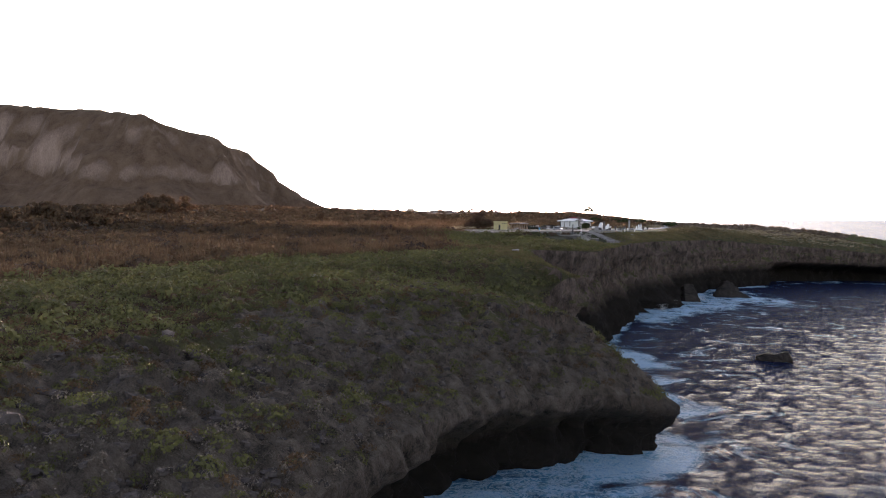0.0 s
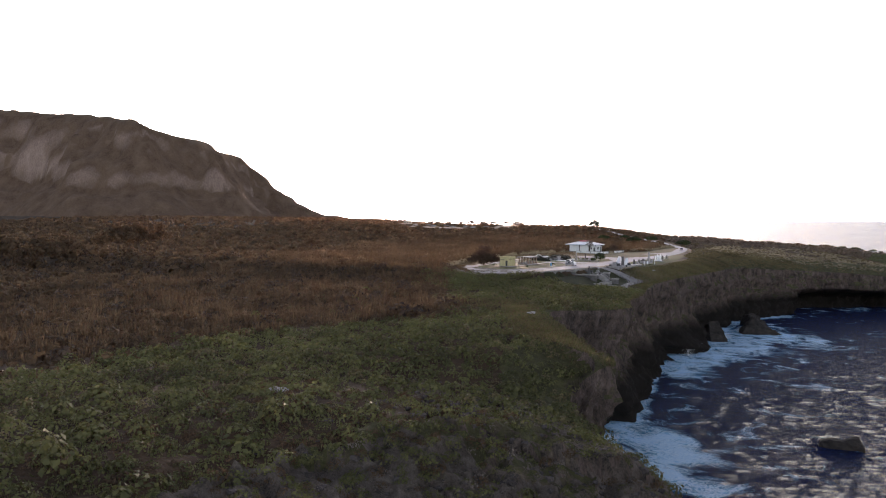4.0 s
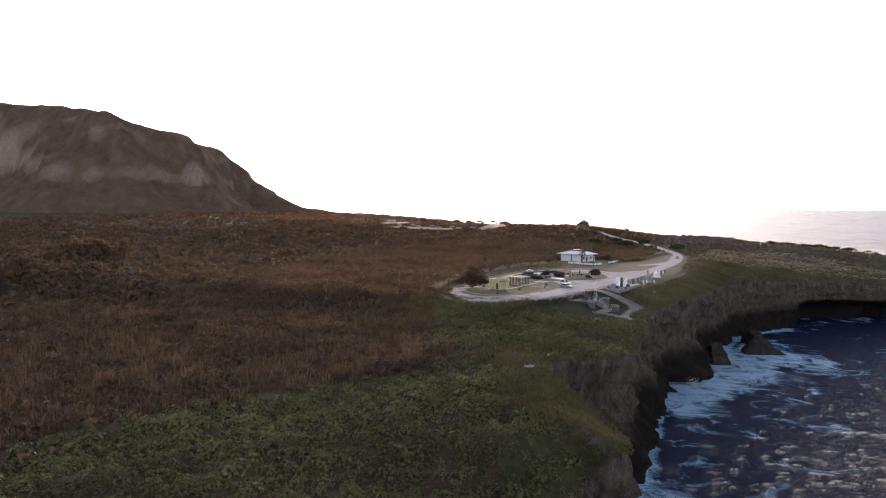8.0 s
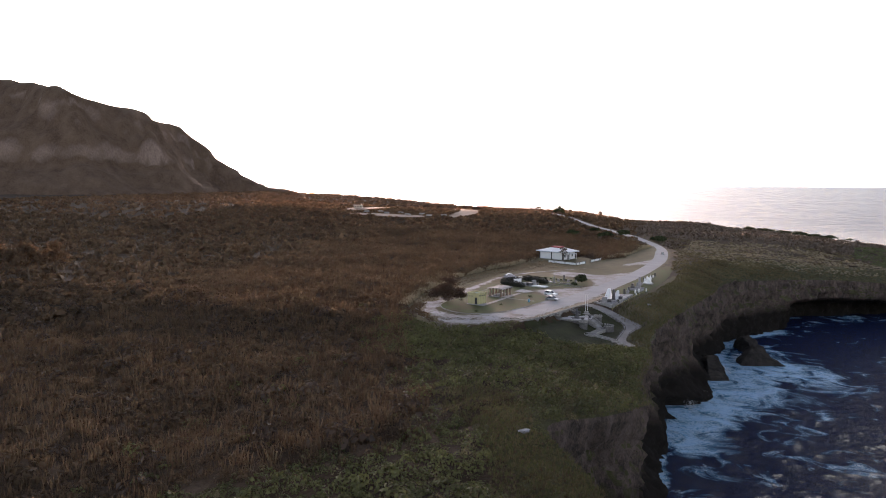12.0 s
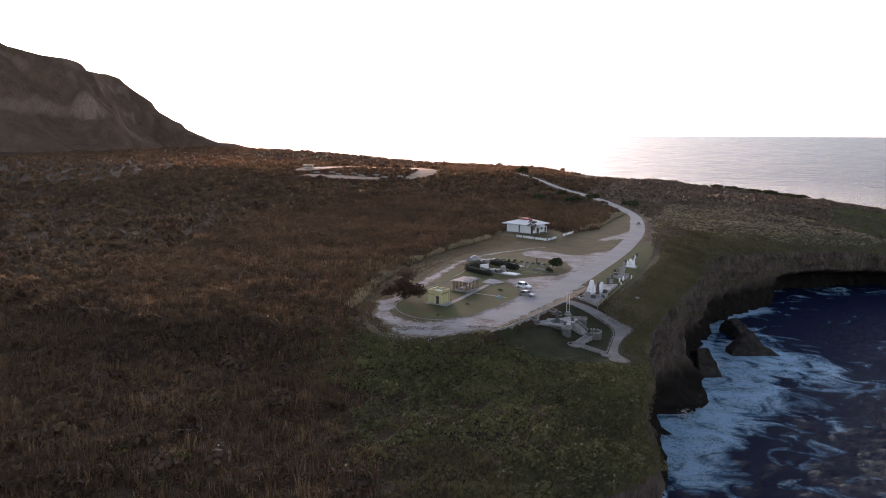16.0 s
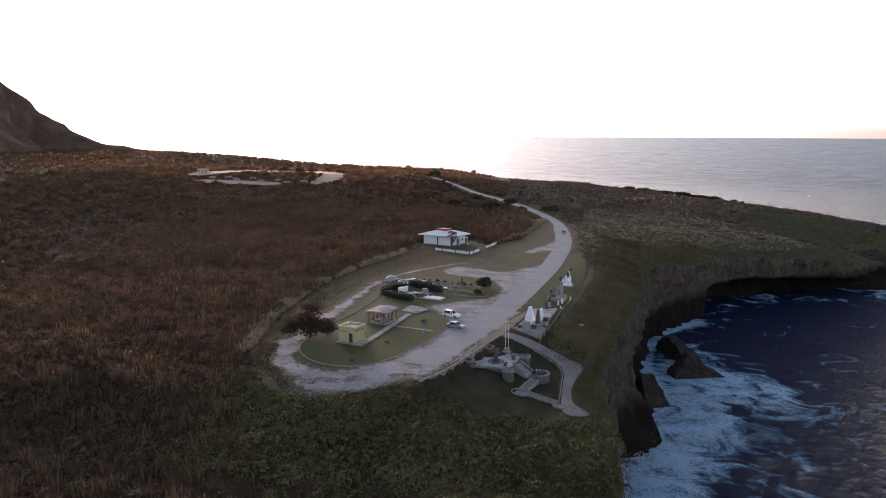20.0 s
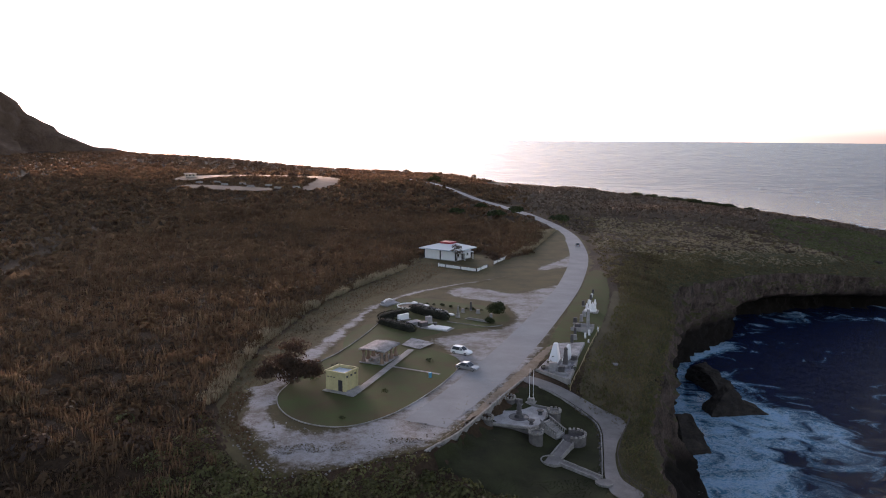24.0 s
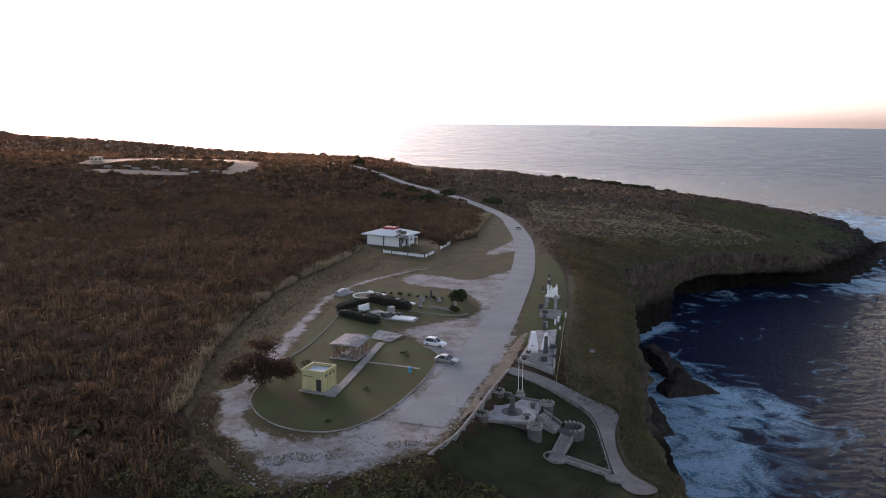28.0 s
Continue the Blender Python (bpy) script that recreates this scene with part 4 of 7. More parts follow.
sown("brown_scrub", (-190, 5, -290, 0), 8.0, 38, BUSHES, 2.6, LEAF_RUDDY, "dark rounded bushes rising out of the cane grass", "scrub", lambda x, y, d, r: r.rand(len(x)) < 0.6 * (1 - green_zone(x, y)))
sown("brown_scrub", (-215, -45, -310, 15), 3.8, 19, MIDDLE, 1.8, LEAF_BROWN, "olive brown scrub spreading inland", "scrub", lambda x, y, d, r: fuzzy(x, y, r, -200, 60, -400, 200))
sown("reeds", (-190, 10, -290, 0), 1.95, 25, TUFTS, 2.0, LEAF_BROWN, "dense brown cane grass covering the inland plain", "reeds", lambda x, y, d, r: (r.rand(len(x)) > green_zone(x, y)) & fuzzy(x, y, r, -165, 60, -270, 200))
sown("brown_scrub", (-190, 60, 0, 330), 3.5, 13, MIDDLE, 1.75, LEAF_BROWN, "olive brown scrub thicket behind the car park", "scrub", lambda x, y, d, r: (x < 32) & fuzzy(x, y, r, -170, 100, -60, 310))
sown("reeds", (-190, 30, 0, 330), 2.15, 27, TUFTS, 2.0, LEAF_BROWN, "dense brown cane grass behind the car park", "reeds", lambda x, y, d, r: (x < 27) & fuzzy(x, y, r, -165, 100, -60, 305))
sown("brown_scrub", (-600, -90, -250, 300), 6.0, 20, BIG, 2.8, LEAF_BROWN, "olive brown scrub on the inland plain", "scrub", lambda x, y, d, r: ~fuzzy(x, y, r, -150, 200, -400, 290))
sown("brown_scrub", (-330, 60, 250, 560), 5.0, 24, BIG, 2.3, LEAF_BROWN, "brown scrub thicket on the plain towards the far road", "scrub", lambda x, y, d, r: (x + 30 * r.rand(len(x)) < 30) & ~fuzzy(x, y, r, -160, 200, 0, 300))
sown("brown_scrub", (-620, 300, 300, 1000), 9.0, 15, BIG, 2.8, LEAF_RUSSET, "distant brown scrub on the rising plain", "scrub", lambda x, y, d, r: x + 40 * r.rand(len(x)) < 0)
sown("olive_scrub", (18, 190, -20, 330), 2.4, 14, MIDDLE, 0.85, LEAF_OLIVE, "low wind-pressed olive scrub along the cliff top", "scrub", lambda x, y, d, r: ~inside(x, y, TURF_FAR) & (r.rand(len(x)) < (0.4 + 0.55 * value_noise(x, y, 14, 45)) * np.where(inside(x, y, TAN_FAR), 0.45, 1.0)))
sown("olive_scrub", (18, 150, -20, 230), 3.2, 22, MIDDLE, 0.95, LEAF_OLIVE, "low olive scrub patches on the cliff top", "scrub", lambda x, y, d, r: value_noise(x, y, 26, 47) > 0.5 - 0.25 * r.rand(len(x)))
sown("tan_grass", (40, 190, 175, 345), 2.1, 31, MIDDLE, 0.7, LEAF_TAN, "bleached tan grass field on the headland", "grass", lambda x, y, d, r: inside(x, y, TAN_FAR) & (value_noise(x * 0.35 + 0.3 * y, y - 0.3 * x, 8, 53) + 0.35 * r.rand(len(x)) > 0.50))
sown("green_turf", (150, 290, 250, 445), 2.8, 32, MIDDLE, 1.0, LEAF_TURF, "short green turf near the headland's tip", "grass", lambda x, y, d, r: inside(x, y, TURF_FAR))
sown("dark_scrub", (20, 320, 255, 1000), 5.8, 26, BIG, 2.0, LEAF_UMBER, "dark brown scrub covering the headland ridge", "scrub", lambda x, y, d, r: ~inside(x, y, TURF_FAR) & ~inside(x, y, TAN_FAR) & (x + 40 * r.rand(len(x)) > 40) & (d > 14))
sown("reeds", (-120, 45, -300, 0), 1.9, 17, TUFTS, 2.0, LEAF_DRY, "tall dry reed grass standing among scrub", "reeds", lambda x, y, d, r: (reed_zone(x, y) > 1.12 + 0.25 * r.rand(len(x))) & (bare(x, y, d) < 0.3) & (green_zone(x, y) < 0.6))
sown("reeds", (-80, 60, 0, 250), 1.8, 18, TUFTS, 1.8, LEAF_DRY, "tall dry reed grass edging the mown lawn", "reeds", lambda x, y, d, r: (reed_zone(x, y) > 0.95 + 0.3 * r.rand(len(x))) & ((x < 22) | (y > 120)))

# pale reeds where the scrub meets the mown grass
r = np.random.RandomState(34)
fringe = resample(rounded([(-41, 8), (-43.5, 32), (-44, 48), (-42, 84), (-38, 104), (-29, 132), (-24, 152), (-22, 162)], 2), 0.14)
fringe = np.concatenate([fringe, resample(rounded([(14, 180), (21, 196), (27, 224), (34, 262)], 2), 0.14)])
fx, fy = fringe[:, 0] - np.abs(r.randn(len(fringe))) * 1.6 + 1.2, fringe[:, 1] + r.randn(len(fringe)) * 0.8
tall = 1.25 * (0.3 + 1.3 * value_noise(fx, fy, 6, 54)) * (0.7 + 0.5 * r.rand(len(fx)))
scatter("reeds", TUFTS, np.stack([fx, fy, height(fx, fy)], 1), tall, LEAF_TAN, "pale dry reeds fringing the mown grass", "reeds", 35)


def turf(name, outline, gap, tall, mat, label, seed, keep=None):
    """Short uneven grass inside an outline."""
    r = np.random.RandomState(seed)
    q = np.array(outline, float)
    X, Y = np.meshgrid(np.arange(q[:, 0].min(), q[:, 0].max(), gap), np.arange(q[:, 1].min(), q[:, 1].max(), gap))
    x, y = (X + gap * (r.rand(*X.shape) - 0.5) * 1.4).ravel(), (Y + gap * (r.rand(*X.shape) - 0.5) * 1.4).ravel()
    okk = inside(x, y, outline)
    if keep is not None:
        okk &= keep(x, y, r)
    x, y = x[okk], y[okk]
    d, _ = coast_distance(x, y)
    return scatter(name, GRASS, np.stack([x, y, surface(x, y, d)], 1), tall * (0.6 + 0.8 * r.rand(len(x))), mat, label, "grass", seed)


turf("grass", [(28, 20), (30, 40), (37, 70), (43, 105), (50, 150), (62, 190), (95, 215), (110, 205), (66, 150), (57, 103), (42, 48), (36, 22)], 1.0, 0.6, LEAF_OLIVE, "low wind-bent grass on the clifftop field", 61)
turf("grass", [(22, 26), (26, 18), (36, 15), (44, 45), (60, 105), (66, 150), (50, 160), (43, 105), (34, 66)], 0.8, 0.42, LEAF_OLIVE, "low wind-bent olive grass on the clifftop", 62)
turf("grass", [(-40, 10), (-42, 48), (-40, 84), (-36, 104), (-28, 130), (-20, 158), (-8, 150), (-16, 120), (-28, 95), (-33, 70), (-36, 40), (-37, 12)], 0.8, 0.45, LEAF_DRY, "rough dry grass along the scrub edge", 63, lambda x, y, r: r.rand(len(x)) < 0.5)
turf("grass", [(24, 24), (30, 17), (36, 15), (44, 45), (60, 105), (50, 120), (43, 105), (34, 66)], 0.9, 0.5, LEAF_GREEN, "green tussocks on the clifftop grass", 74, lambda x, y, r: value_noise(x, y, 5, 58) + 0.3 * r.rand(len(x)) > 0.6)
SOUTH_STRIP = [(28, 17), (35, 17), (37, 30), (34, -2), (34.5, -28), (32, -48), (34, -66), (26, -76), (15, -84), (8, -70), (14, -40), (22, -20), (29, -12), (28.5, -4), (28.8, 3), (30.4, 11)]
turf("grass", SOUTH_STRIP, 0.6, 0.34, LEAF_OLIVE, "rough olive grass on the clifftop below the walkway", 75)
turf("grass", SOUTH_STRIP, 0.7, 0.36, LEAF_GREEN, "green tussocks along the cliff edge", 76, lambda x, y, r: value_noise(x, y, 6, 59) + 0.3 * r.rand(len(x)) > 0.55)
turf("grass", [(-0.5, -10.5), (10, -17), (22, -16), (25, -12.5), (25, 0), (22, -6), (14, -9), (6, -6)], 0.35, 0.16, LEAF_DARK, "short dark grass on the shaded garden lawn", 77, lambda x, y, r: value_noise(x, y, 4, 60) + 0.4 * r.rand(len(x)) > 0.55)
EDGE_GRASS = [(-36, 14), (-36, 2), (-29, -8), (-23, -18), (-12, -16), (-2, -9.5), (-6, -9), (-13, -13), (-21, -14), (-26, -5), (-32, 4), (-33, 14)]
turf("grass", EDGE_GRASS, 0.3, 0.15, LEAF_BROWN, "weedy grass creeping over the gravel's edge", 64, lambda x, y, r: value_noise(x, y, 2.5, 48) + 0.4 * r.rand(len(x)) > 0.62)
turf("grass", [(-39, 14), (-37, 0), (-29, -10), (-23, -18), (-28, -7), (-34, 3), (-35, 14)], 0.5, 0.4, LEAF_BROWN, "rough brown grass outside the gravel", 67)
turf("grass", [(-40, 12), (-42, 48), (-40, 84), (-36, 104), (-28, 130), (-20, 156), (-5, 150), (5, 138), (-8, 118), (-22, 100), (-29, 78), (-32, 50), (-35, 14)], 0.75, 0.22, LEAF_DRY, "thin brown grass on the rough lawn", 68)
turf("grass", [(-24, -12), (-12, -9), (-2, -5.5), (0, -2), (-10, -6), (-24, -8.5)], 0.3, 0.24, LEAF_OLIVE, "line of weeds across the worn gravel", 65, lambda x, y, r: value_noise(x, y, 1.8, 49) + 0.3 * r.rand(len(x)) > 0.72)
turf("grass", [(-35, 4), (-35.5, 30), (-32, 60), (-29, 80), (-24, 97), (-8, 117), (10, 136), (12, 133), (-4, 114), (-20, 92), (-25, 60), (-28.5, 32), (-30, 8)], 0.42, 0.16, LEAF_DRY, "thin weeds creeping over the wheel track", 70, lambda x, y, r: value_noise(x, y, 2.2, 55) + 0.35 * r.rand(len(x)) > 0.78)
turf("grass", MEADOW, 0.7, 0.5, LEAF_OLIVE, "olive grass on the clifftop lobe", 73)
turf("grass", MEADOW, 0.9, 0.4, LEAF_BROWN, "thin brown grass on the clifftop clearing", 66, lambda x, y, r: r.rand(len(x)) < 0.6)
turf("grass", MEADOW, 0.75, 0.45, LEAF_GREEN, "green grass sloping down to the cliff edge", 69, lambda x, y, r: x + 0.3 * (y + 90) + 14 * r.rand(len(x)) > 6)

r = np.random.RandomState(71)
px, py = r.uniform(-40, 16, 6000), r.uniform(-20, 34, 6000)
lie = inside(px, py, [(-37, 16), (-36, 0), (-30, -10), (-23, -18), (-10, -15.5), (1, -7), (12, 18), (8, 26), (-4, 4), (-14, -3.5), (-24, -1), (-30, 8), (-32, 16)]) & (value_noise(px, py, 3.0, 50) + 0.5 * r.rand(len(px)) > 0.72)
px, py = px[lie], py[lie]
scatter("loose_stones", CRAGS, np.stack([px, py, height(px, py) + 0.1], 1), 0.07 + 0.16 * r.rand(len(px)) ** 3, STONES, "loose coral stones strewn over the gravel", "stones", 72)


# ---- materials of the things ----
RED = material("red_paint", (0.30, 0.022, 0.035), 0.6, scale=1.5, bump=0.1, depth=0.01)
BLUEGREY = material("blue_grey_sheet", (0.50, 0.56, 0.62), 0.5, scale=0.7, spot=(0.36, 0.41, 0.46), bump=0.1, depth=0.01)
DARKTRIM = material("dark_trim", (0.035, 0.033, 0.035), 0.7, scale=2, bump=0.1, depth=0.01)
GLASS = material("dark_window_glass", (0.02, 0.024, 0.03), 0.08, scale=2, bump=0)
STONEDARK = material("dark_memorial_stone", (0.075, 0.07, 0.07), 0.6, spot=(0.04, 0.037, 0.036), scale=1.2, bump=0.3, depth=0.02)
STONEGREY = material("grey_memorial_stone", (0.30, 0.29, 0.29), 0.75, spot=(0.19, 0.18, 0.175), scale=1.0, bump=0.3, depth=0.02)
ROOFSTAIN = material("stained_roof_concrete", (0.36, 0.355, 0.36), 0.9, spot=(0.10, 0.095, 0.095), scale=0.55, fine=6, bump=0.3, depth=0.03)
CREAM = material("cream_lime_wash", (0.55, 0.49, 0.39), 0.9, spot=(0.33, 0.26, 0.19), scale=0.5, bump=0.3, depth=0.03)
DIRT = material("bare_brown_earth", (0.24, 0.195, 0.155), 0.95, spot=(0.13, 0.10, 0.065), scale=0.3, fine=16, bump=0.5, depth=0.05)
WALKWAY = material("walkway_concrete", (0.215, 0.20, 0.19), 0.92, spot=(0.12, 0.11, 0.10), scale=0.3, fine=18, bump=0.25, depth=0.02)
TYRE = material("tyre_rubber", (0.02, 0.02, 0.02), 0.85, scale=4, bump=0.1, depth=0.005)
RIM = material("alloy_rim", (0.45, 0.45, 0.46), 0.35, 0.9, scale=4, bump=0)
PAINT_W = material("white_car_paint", (0.78, 0.78, 0.78), 0.25, 0.0, spot=(0.72, 0.72, 0.72), scale=1, bump=0)
PAINT_S = material("silver_car_paint", (0.31, 0.315, 0.325), 0.3, 0.5, spot=(0.27, 0.275, 0.285), scale=1, bump=0)
LAMPGLASS = material("lamp_glass", (0.6, 0.6, 0.6), 0.15, scale=3, bump=0)
TAILRED = material("tail_lamp_red", (0.35, 0.02, 0.02), 0.25, scale=3, bump=0)
BLUE = material("blue_plastic", (0.08, 0.30, 0.48), 0.5, scale=2, bump=0)
RAILDARK = material("dark_weathered_rail", (0.10, 0.085, 0.07), 0.9, scale=2, bump=0.2, depth=0.01)
ROPE = material("weathered_timber_rail", (0.34, 0.27, 0.15), 0.9, scale=2, bump=0.2, depth=0.01)
SEAROCK = two_surfaces("wet_sea_rock", (0.05, 0.042, 0.034), (0.045, 0.038, 0.033), (0.02, 0.018, 0.016), (0.018, 0.016, 0.015), 0.5, 0.8, 0.3, 0.4)


CASTLE = material("weathered_castle_stone", (0.135, 0.125, 0.12), 0.9, spot=(0.065, 0.06, 0.056), scale=0.9, fine=8, bump=0.5, depth=0.04)
COPING = material("stained_coping", (0.30, 0.285, 0.265), 0.9, spot=(0.13, 0.12, 0.105), scale=0.8, fine=8, bump=0.3, depth=0.02)
# darker twin of the mown grass, the hollow's shade put into its colour
GARDENGRASS = material("shaded_garden_grass", (0.036, 0.039, 0.016), 0.95, spot=(0.018, 0.016, 0.009), scale=0.2, fine=30, bump=0.5, depth=0.05)
PAVE = material("pale_terrace_paving", (0.42, 0.41, 0.405), 0.9, spot=(0.22, 0.21, 0.20), scale=0.5, fine=10, bump=0.3, depth=0.02)
PINKISH = material("pinkish_coral_gravel", (0.165, 0.122, 0.098), 0.95, spot=(0.10, 0.075, 0.055), scale=0.06, fine=14, bump=0.3, depth=0.1)
EARTHY = material("brown_plaster", (0.26, 0.19, 0.14), 0.9, spot=(0.14, 0.10, 0.075), scale=1.2, bump=0.3, depth=0.02)


# ---- shapes ----
def prism(points, z0, z1, bm=None, taper=1.0):
    """An upright block over an outline, its top drawn in by taper."""
    bm = bm or bmesh.new()
    cx, cy = sum(p[0] for p in points) / len(points), sum(p[1] for p in points) / len(points)
    lo = [bm.verts.new((x, y, z0)) for x, y in points]
    hi = [bm.verts.new((cx + (x - cx) * taper, cy + (y - cy) * taper, z1)) for x, y in points]
    n = len(points)
    bm.faces.new(lo[::-1])
    bm.faces.new(hi)
    for i in range(n):
        bm.faces.new((lo[i], lo[(i + 1) % n], hi[(i + 1) % n], hi[i]))
    bmesh.ops.recalc_face_normals(bm, faces=bm.faces)
    return bm


def lathe(profile, sides=14, at=(0, 0, 0), bm=None, a0=0.0, a1=360.0):
    """A turned shape from (radius, height) pairs."""
    bm = bm or bmesh.new()
    full = abs(a1 - a0) >= 359.9
    n = sides if full else sides + 1
    rings = []
    for r, z in profile:
        ring = []
        for i in range(n):
            a = radians(a0 + (a1 - a0) * i / sides)
            ring.append(bm.verts.new((at[0] + max(r, 0.002) * math.cos(a), at[1] + max(r, 0.002) * math.sin(a), at[2] + z)))
        rings.append(ring)
    for p, q in zip(rings[:-1], rings[1:]):
        for i in range(n if full else n - 1):
            j = (i + 1) % n
            bm.faces.new((p[i], p[j], q[j], q[i]))
    if full:
        bm.faces.new(rings[0][::-1])
        bm.faces.new(rings[-1])
    return bm


def rod(a, b, r, sides=6, bm=None, r2=None):
    bm = bm or bmesh.new()
    a, b = Vector(a), Vector(b)
    m = Matrix.Translation((a + b) / 2) @ (b - a).to_track_quat("Z", "Y").to_matrix().to_4x4()
    bmesh.ops.create_cone(bm, cap_ends=True, segments=sides, radius1=r, radius2=r if r2 is None else r2, depth=(b - a).length, matrix=m)
    return bm


def rock_mesh(seed, size, rough=0.35, detail=3):
    """A broken rock: a ball pushed in and out by noise and flattened on top."""
    bm = bmesh.new()
    bmesh.ops.create_icosphere(bm, subdivisions=detail, radius=1)
    off = Vector((seed * 7.3, seed * 3.1, seed * 1.7))
    for v in bm.verts:
        n = noise.fractal(v.co * 1.3 + off, 0.8, 2.1, 5)
        r = noise.noise(v.co * 0.9 + off * 2)
        v.co *= 1 + rough * n + 0.25 * r
        v.co = Vector((v.co.x * size[0], v.co.y * size[1], v.co.z * size[2]))
    return bm


def leafy(name, tpl, mat, parent, at=(0, 0, 0), seed=0, label=""):
    """A crown: many leaf clumps at the given centres, as one mesh under its tree."""
    me = bpy.data.meshes.new(name)
    v = np.asarray(tpl).reshape(-1, 3) + np.array(at)
    n = len(v) // 4
    me.from_pydata(v.tolist(), [], np.arange(4 * n).reshape(n, 4).tolist())
    me.materials.append(mat)
    ob = new(name, me)
    ob.parent = parent
    return tagged(ob, label)


def tree(x, y, tall, wide, mat, label, seed, z=None, trunk=0.18, leaves=26, clumps=26, leaf=0.34, lean=0.0, group="", low=0.42, mound=False, lobes=()):
    """A tapered trunk, forked limbs and a crown of leaf clumps with gaps."""
    r = np.random.RandomState(seed)
    t = thing("tree", x, y, (h(x, y) if z is None else z), 0, label, "tree", group)
    bm = bmesh.new()
    top = Vector((lean * tall, 0, tall * 0.5))
    rod((0, 0, -0.4), top, trunk * tall / 6, 7, bm, trunk * tall / 9)
    cent = []
    for i in range(clumps):
        a, q = r.rand() * 2 * np.pi, r.rand() ** 0.6
        c = Vector((math.cos(a) * wide / 2 * q + lean * tall, math.sin(a) * wide / 2 * q, tall * (low + (0.97 - low) * (1 - 0.55 * q * q) * (0.6 + 0.4 * r.rand()))))
        if mound:
            c.z = tall * (0.12 + (0.85 - 0.5 * q) * r.rand() ** 0.5)
        if lobes:
            lx, ly, lz, lr = lobes[i % len(lobes)]
            c = Vector((lx + lr * 0.6 * r.randn(), ly + lr * 0.6 * r.randn(), max(0.6, lz + lr * 0.45 * r.randn())))
        cent.append(c)
        if i < 11:
            mid = top.lerp(c, 0.5) + Vector((0, 0, -0.1 * tall))
            rod(top * (0.6 + 0.4 * r.rand()), mid, trunk * tall / 14, 5, bm, trunk * tall / 22)
            rod(mid, c, trunk * tall / 22, 5, bm, trunk * tall / 60)
    part("trunk", bm, BARK, t, "grey-brown forked trunk and limbs")
    cl = []
    for c in cent:
        s = wide * (0.11 + 0.10 * r.rand())
        cl.append(leaf_cloud(r, leaves, leaf, (1.15, 1.0, 0.8), -0.25) * s + np.array(c))
    leafy("crown", np.concatenate(cl), mat, t)
    return t


# ---- yards, paths and kerbs ----
drape("lawn", [(-14, 50), (-24, 44), (-20.6, 66.2), (-21.4, 83.1), (-15.9, 100), (-5, 93), (7, 89), (12, 77.4), (10.6, 69), (5.7, 65.3), (-3.5, 63), (-6, 57)], LAWN, 0.115, 3, "mown grass island with memorials and hedges", "lawn", 0.3, 5)
drape("earth", [(4, 4), (8, 10), (15.5, 31), (20, 47), (22, 53), (19.5, 50), (13.5, 33), (8, 17), (2, -1), (-1, -7)], DIRT, 0.13, 1.5, "bare brown earth verge beside the asphalt", "earth verge", 0.4, 6)
drape("gravel", [(37, 186), (38, 160), (24, 145), (19, 149), (29, 168)], GRAVEL, 0.10, 1.6, "pale gravel pull-in beside the road bend", "gravel", 0.5, 7)
GARDEN = [(-0.5, -9.3), (6.5, 4), (11, 17), (14.5, 26), (22, 19.5), (26, 15), (26, 8), (25, -2), (26, -9), (22, -15), (10, -16)]
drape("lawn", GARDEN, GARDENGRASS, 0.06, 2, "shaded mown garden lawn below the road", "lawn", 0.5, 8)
drape("lawn", [(22.5, 25), (24.5, 36), (28.6, 50.4), (33.5, 69.5), (39, 95), (43, 125), (44.5, 150), (39.5, 150), (34.2, 120), (30, 101), (25.3, 79), (20, 53), (19, 44)], LAWN, 0.10, 2, "mown verge behind the clifftop memorials", "lawn", 0.5, 9)
drape("clifftop_grass", [(24, 24), (30, 18), (34, 17), (36, 28), (41, 47), (52, 88), (54, 106), (46, 118), (43, 118), (39, 95), (33.7, 69.5), (28.8, 50.4)], CLIFFGRASS, 0.11, 2, "low dark clifftop grass beyond the rail", "grass", 0.6, 10)
drape("walkway", [(14.8, 28.5), (22.4, 23.6), (28.2, 19.4), (32.2, 16.8), (29.7, 10.2), (28.9, 7.9), (27.6, 1.6), (27.4, -4.3), (27.9, -6.6), (30.6, -10.2), (28.8, -12.2), (25.4, -12), (25.1, -6), (25.7, -0.4), (26.5, 6.6), (27.1, 12.5), (26.4, 16.1), (23.2, 19.5), (16.7, 23.6), (12.9, 25)], WALKWAY, 0.2, 1.0, "grey concrete clifftop walkway bending along the garden", "walkway", cuts=1)
ribbon("walkway", [(-17.2, 13), (-15.4, 20), (-12.9, 31), (-10, 44)], 1.5, CONCRETE, 0.26, 1, "narrow concrete footpath from hut to pavilion", "footpath")
ribbon("walkway", [(-12.5, 31.5), (-7, 29.4), (-2.4, 27.4)], 0.7, CONCRETE, 0.24, 1, "narrow concrete footpath across the lawn", "footpath")
drape("paving", [(-12.6, 47.4), (-11.0, 53.6), (-5.4, 49.8), (-8.2, 44.4)], ROOFSTAIN, 0.28, 1.5, "stained concrete paving beside the pavilion", "paving", cuts=0)
ribbon("kerb", [(-20.6, 70), (-21.8, 58), (-24.8, 41), (-28.1, 32.5), (-30.3, 17.2), (-30.2, 11.9), (-27.9, 5.9), (-23.8, 1.0), (-18.5, -1.3), (-13.6, -0.6), (-8, 5.7), (-3.1, 17), (0.6, 29), (1.6, 38.5)], 0.15, CONCRETE, 0.06, 1.0, "low pale kerb round the grass island", "kerb", thick=0.16)
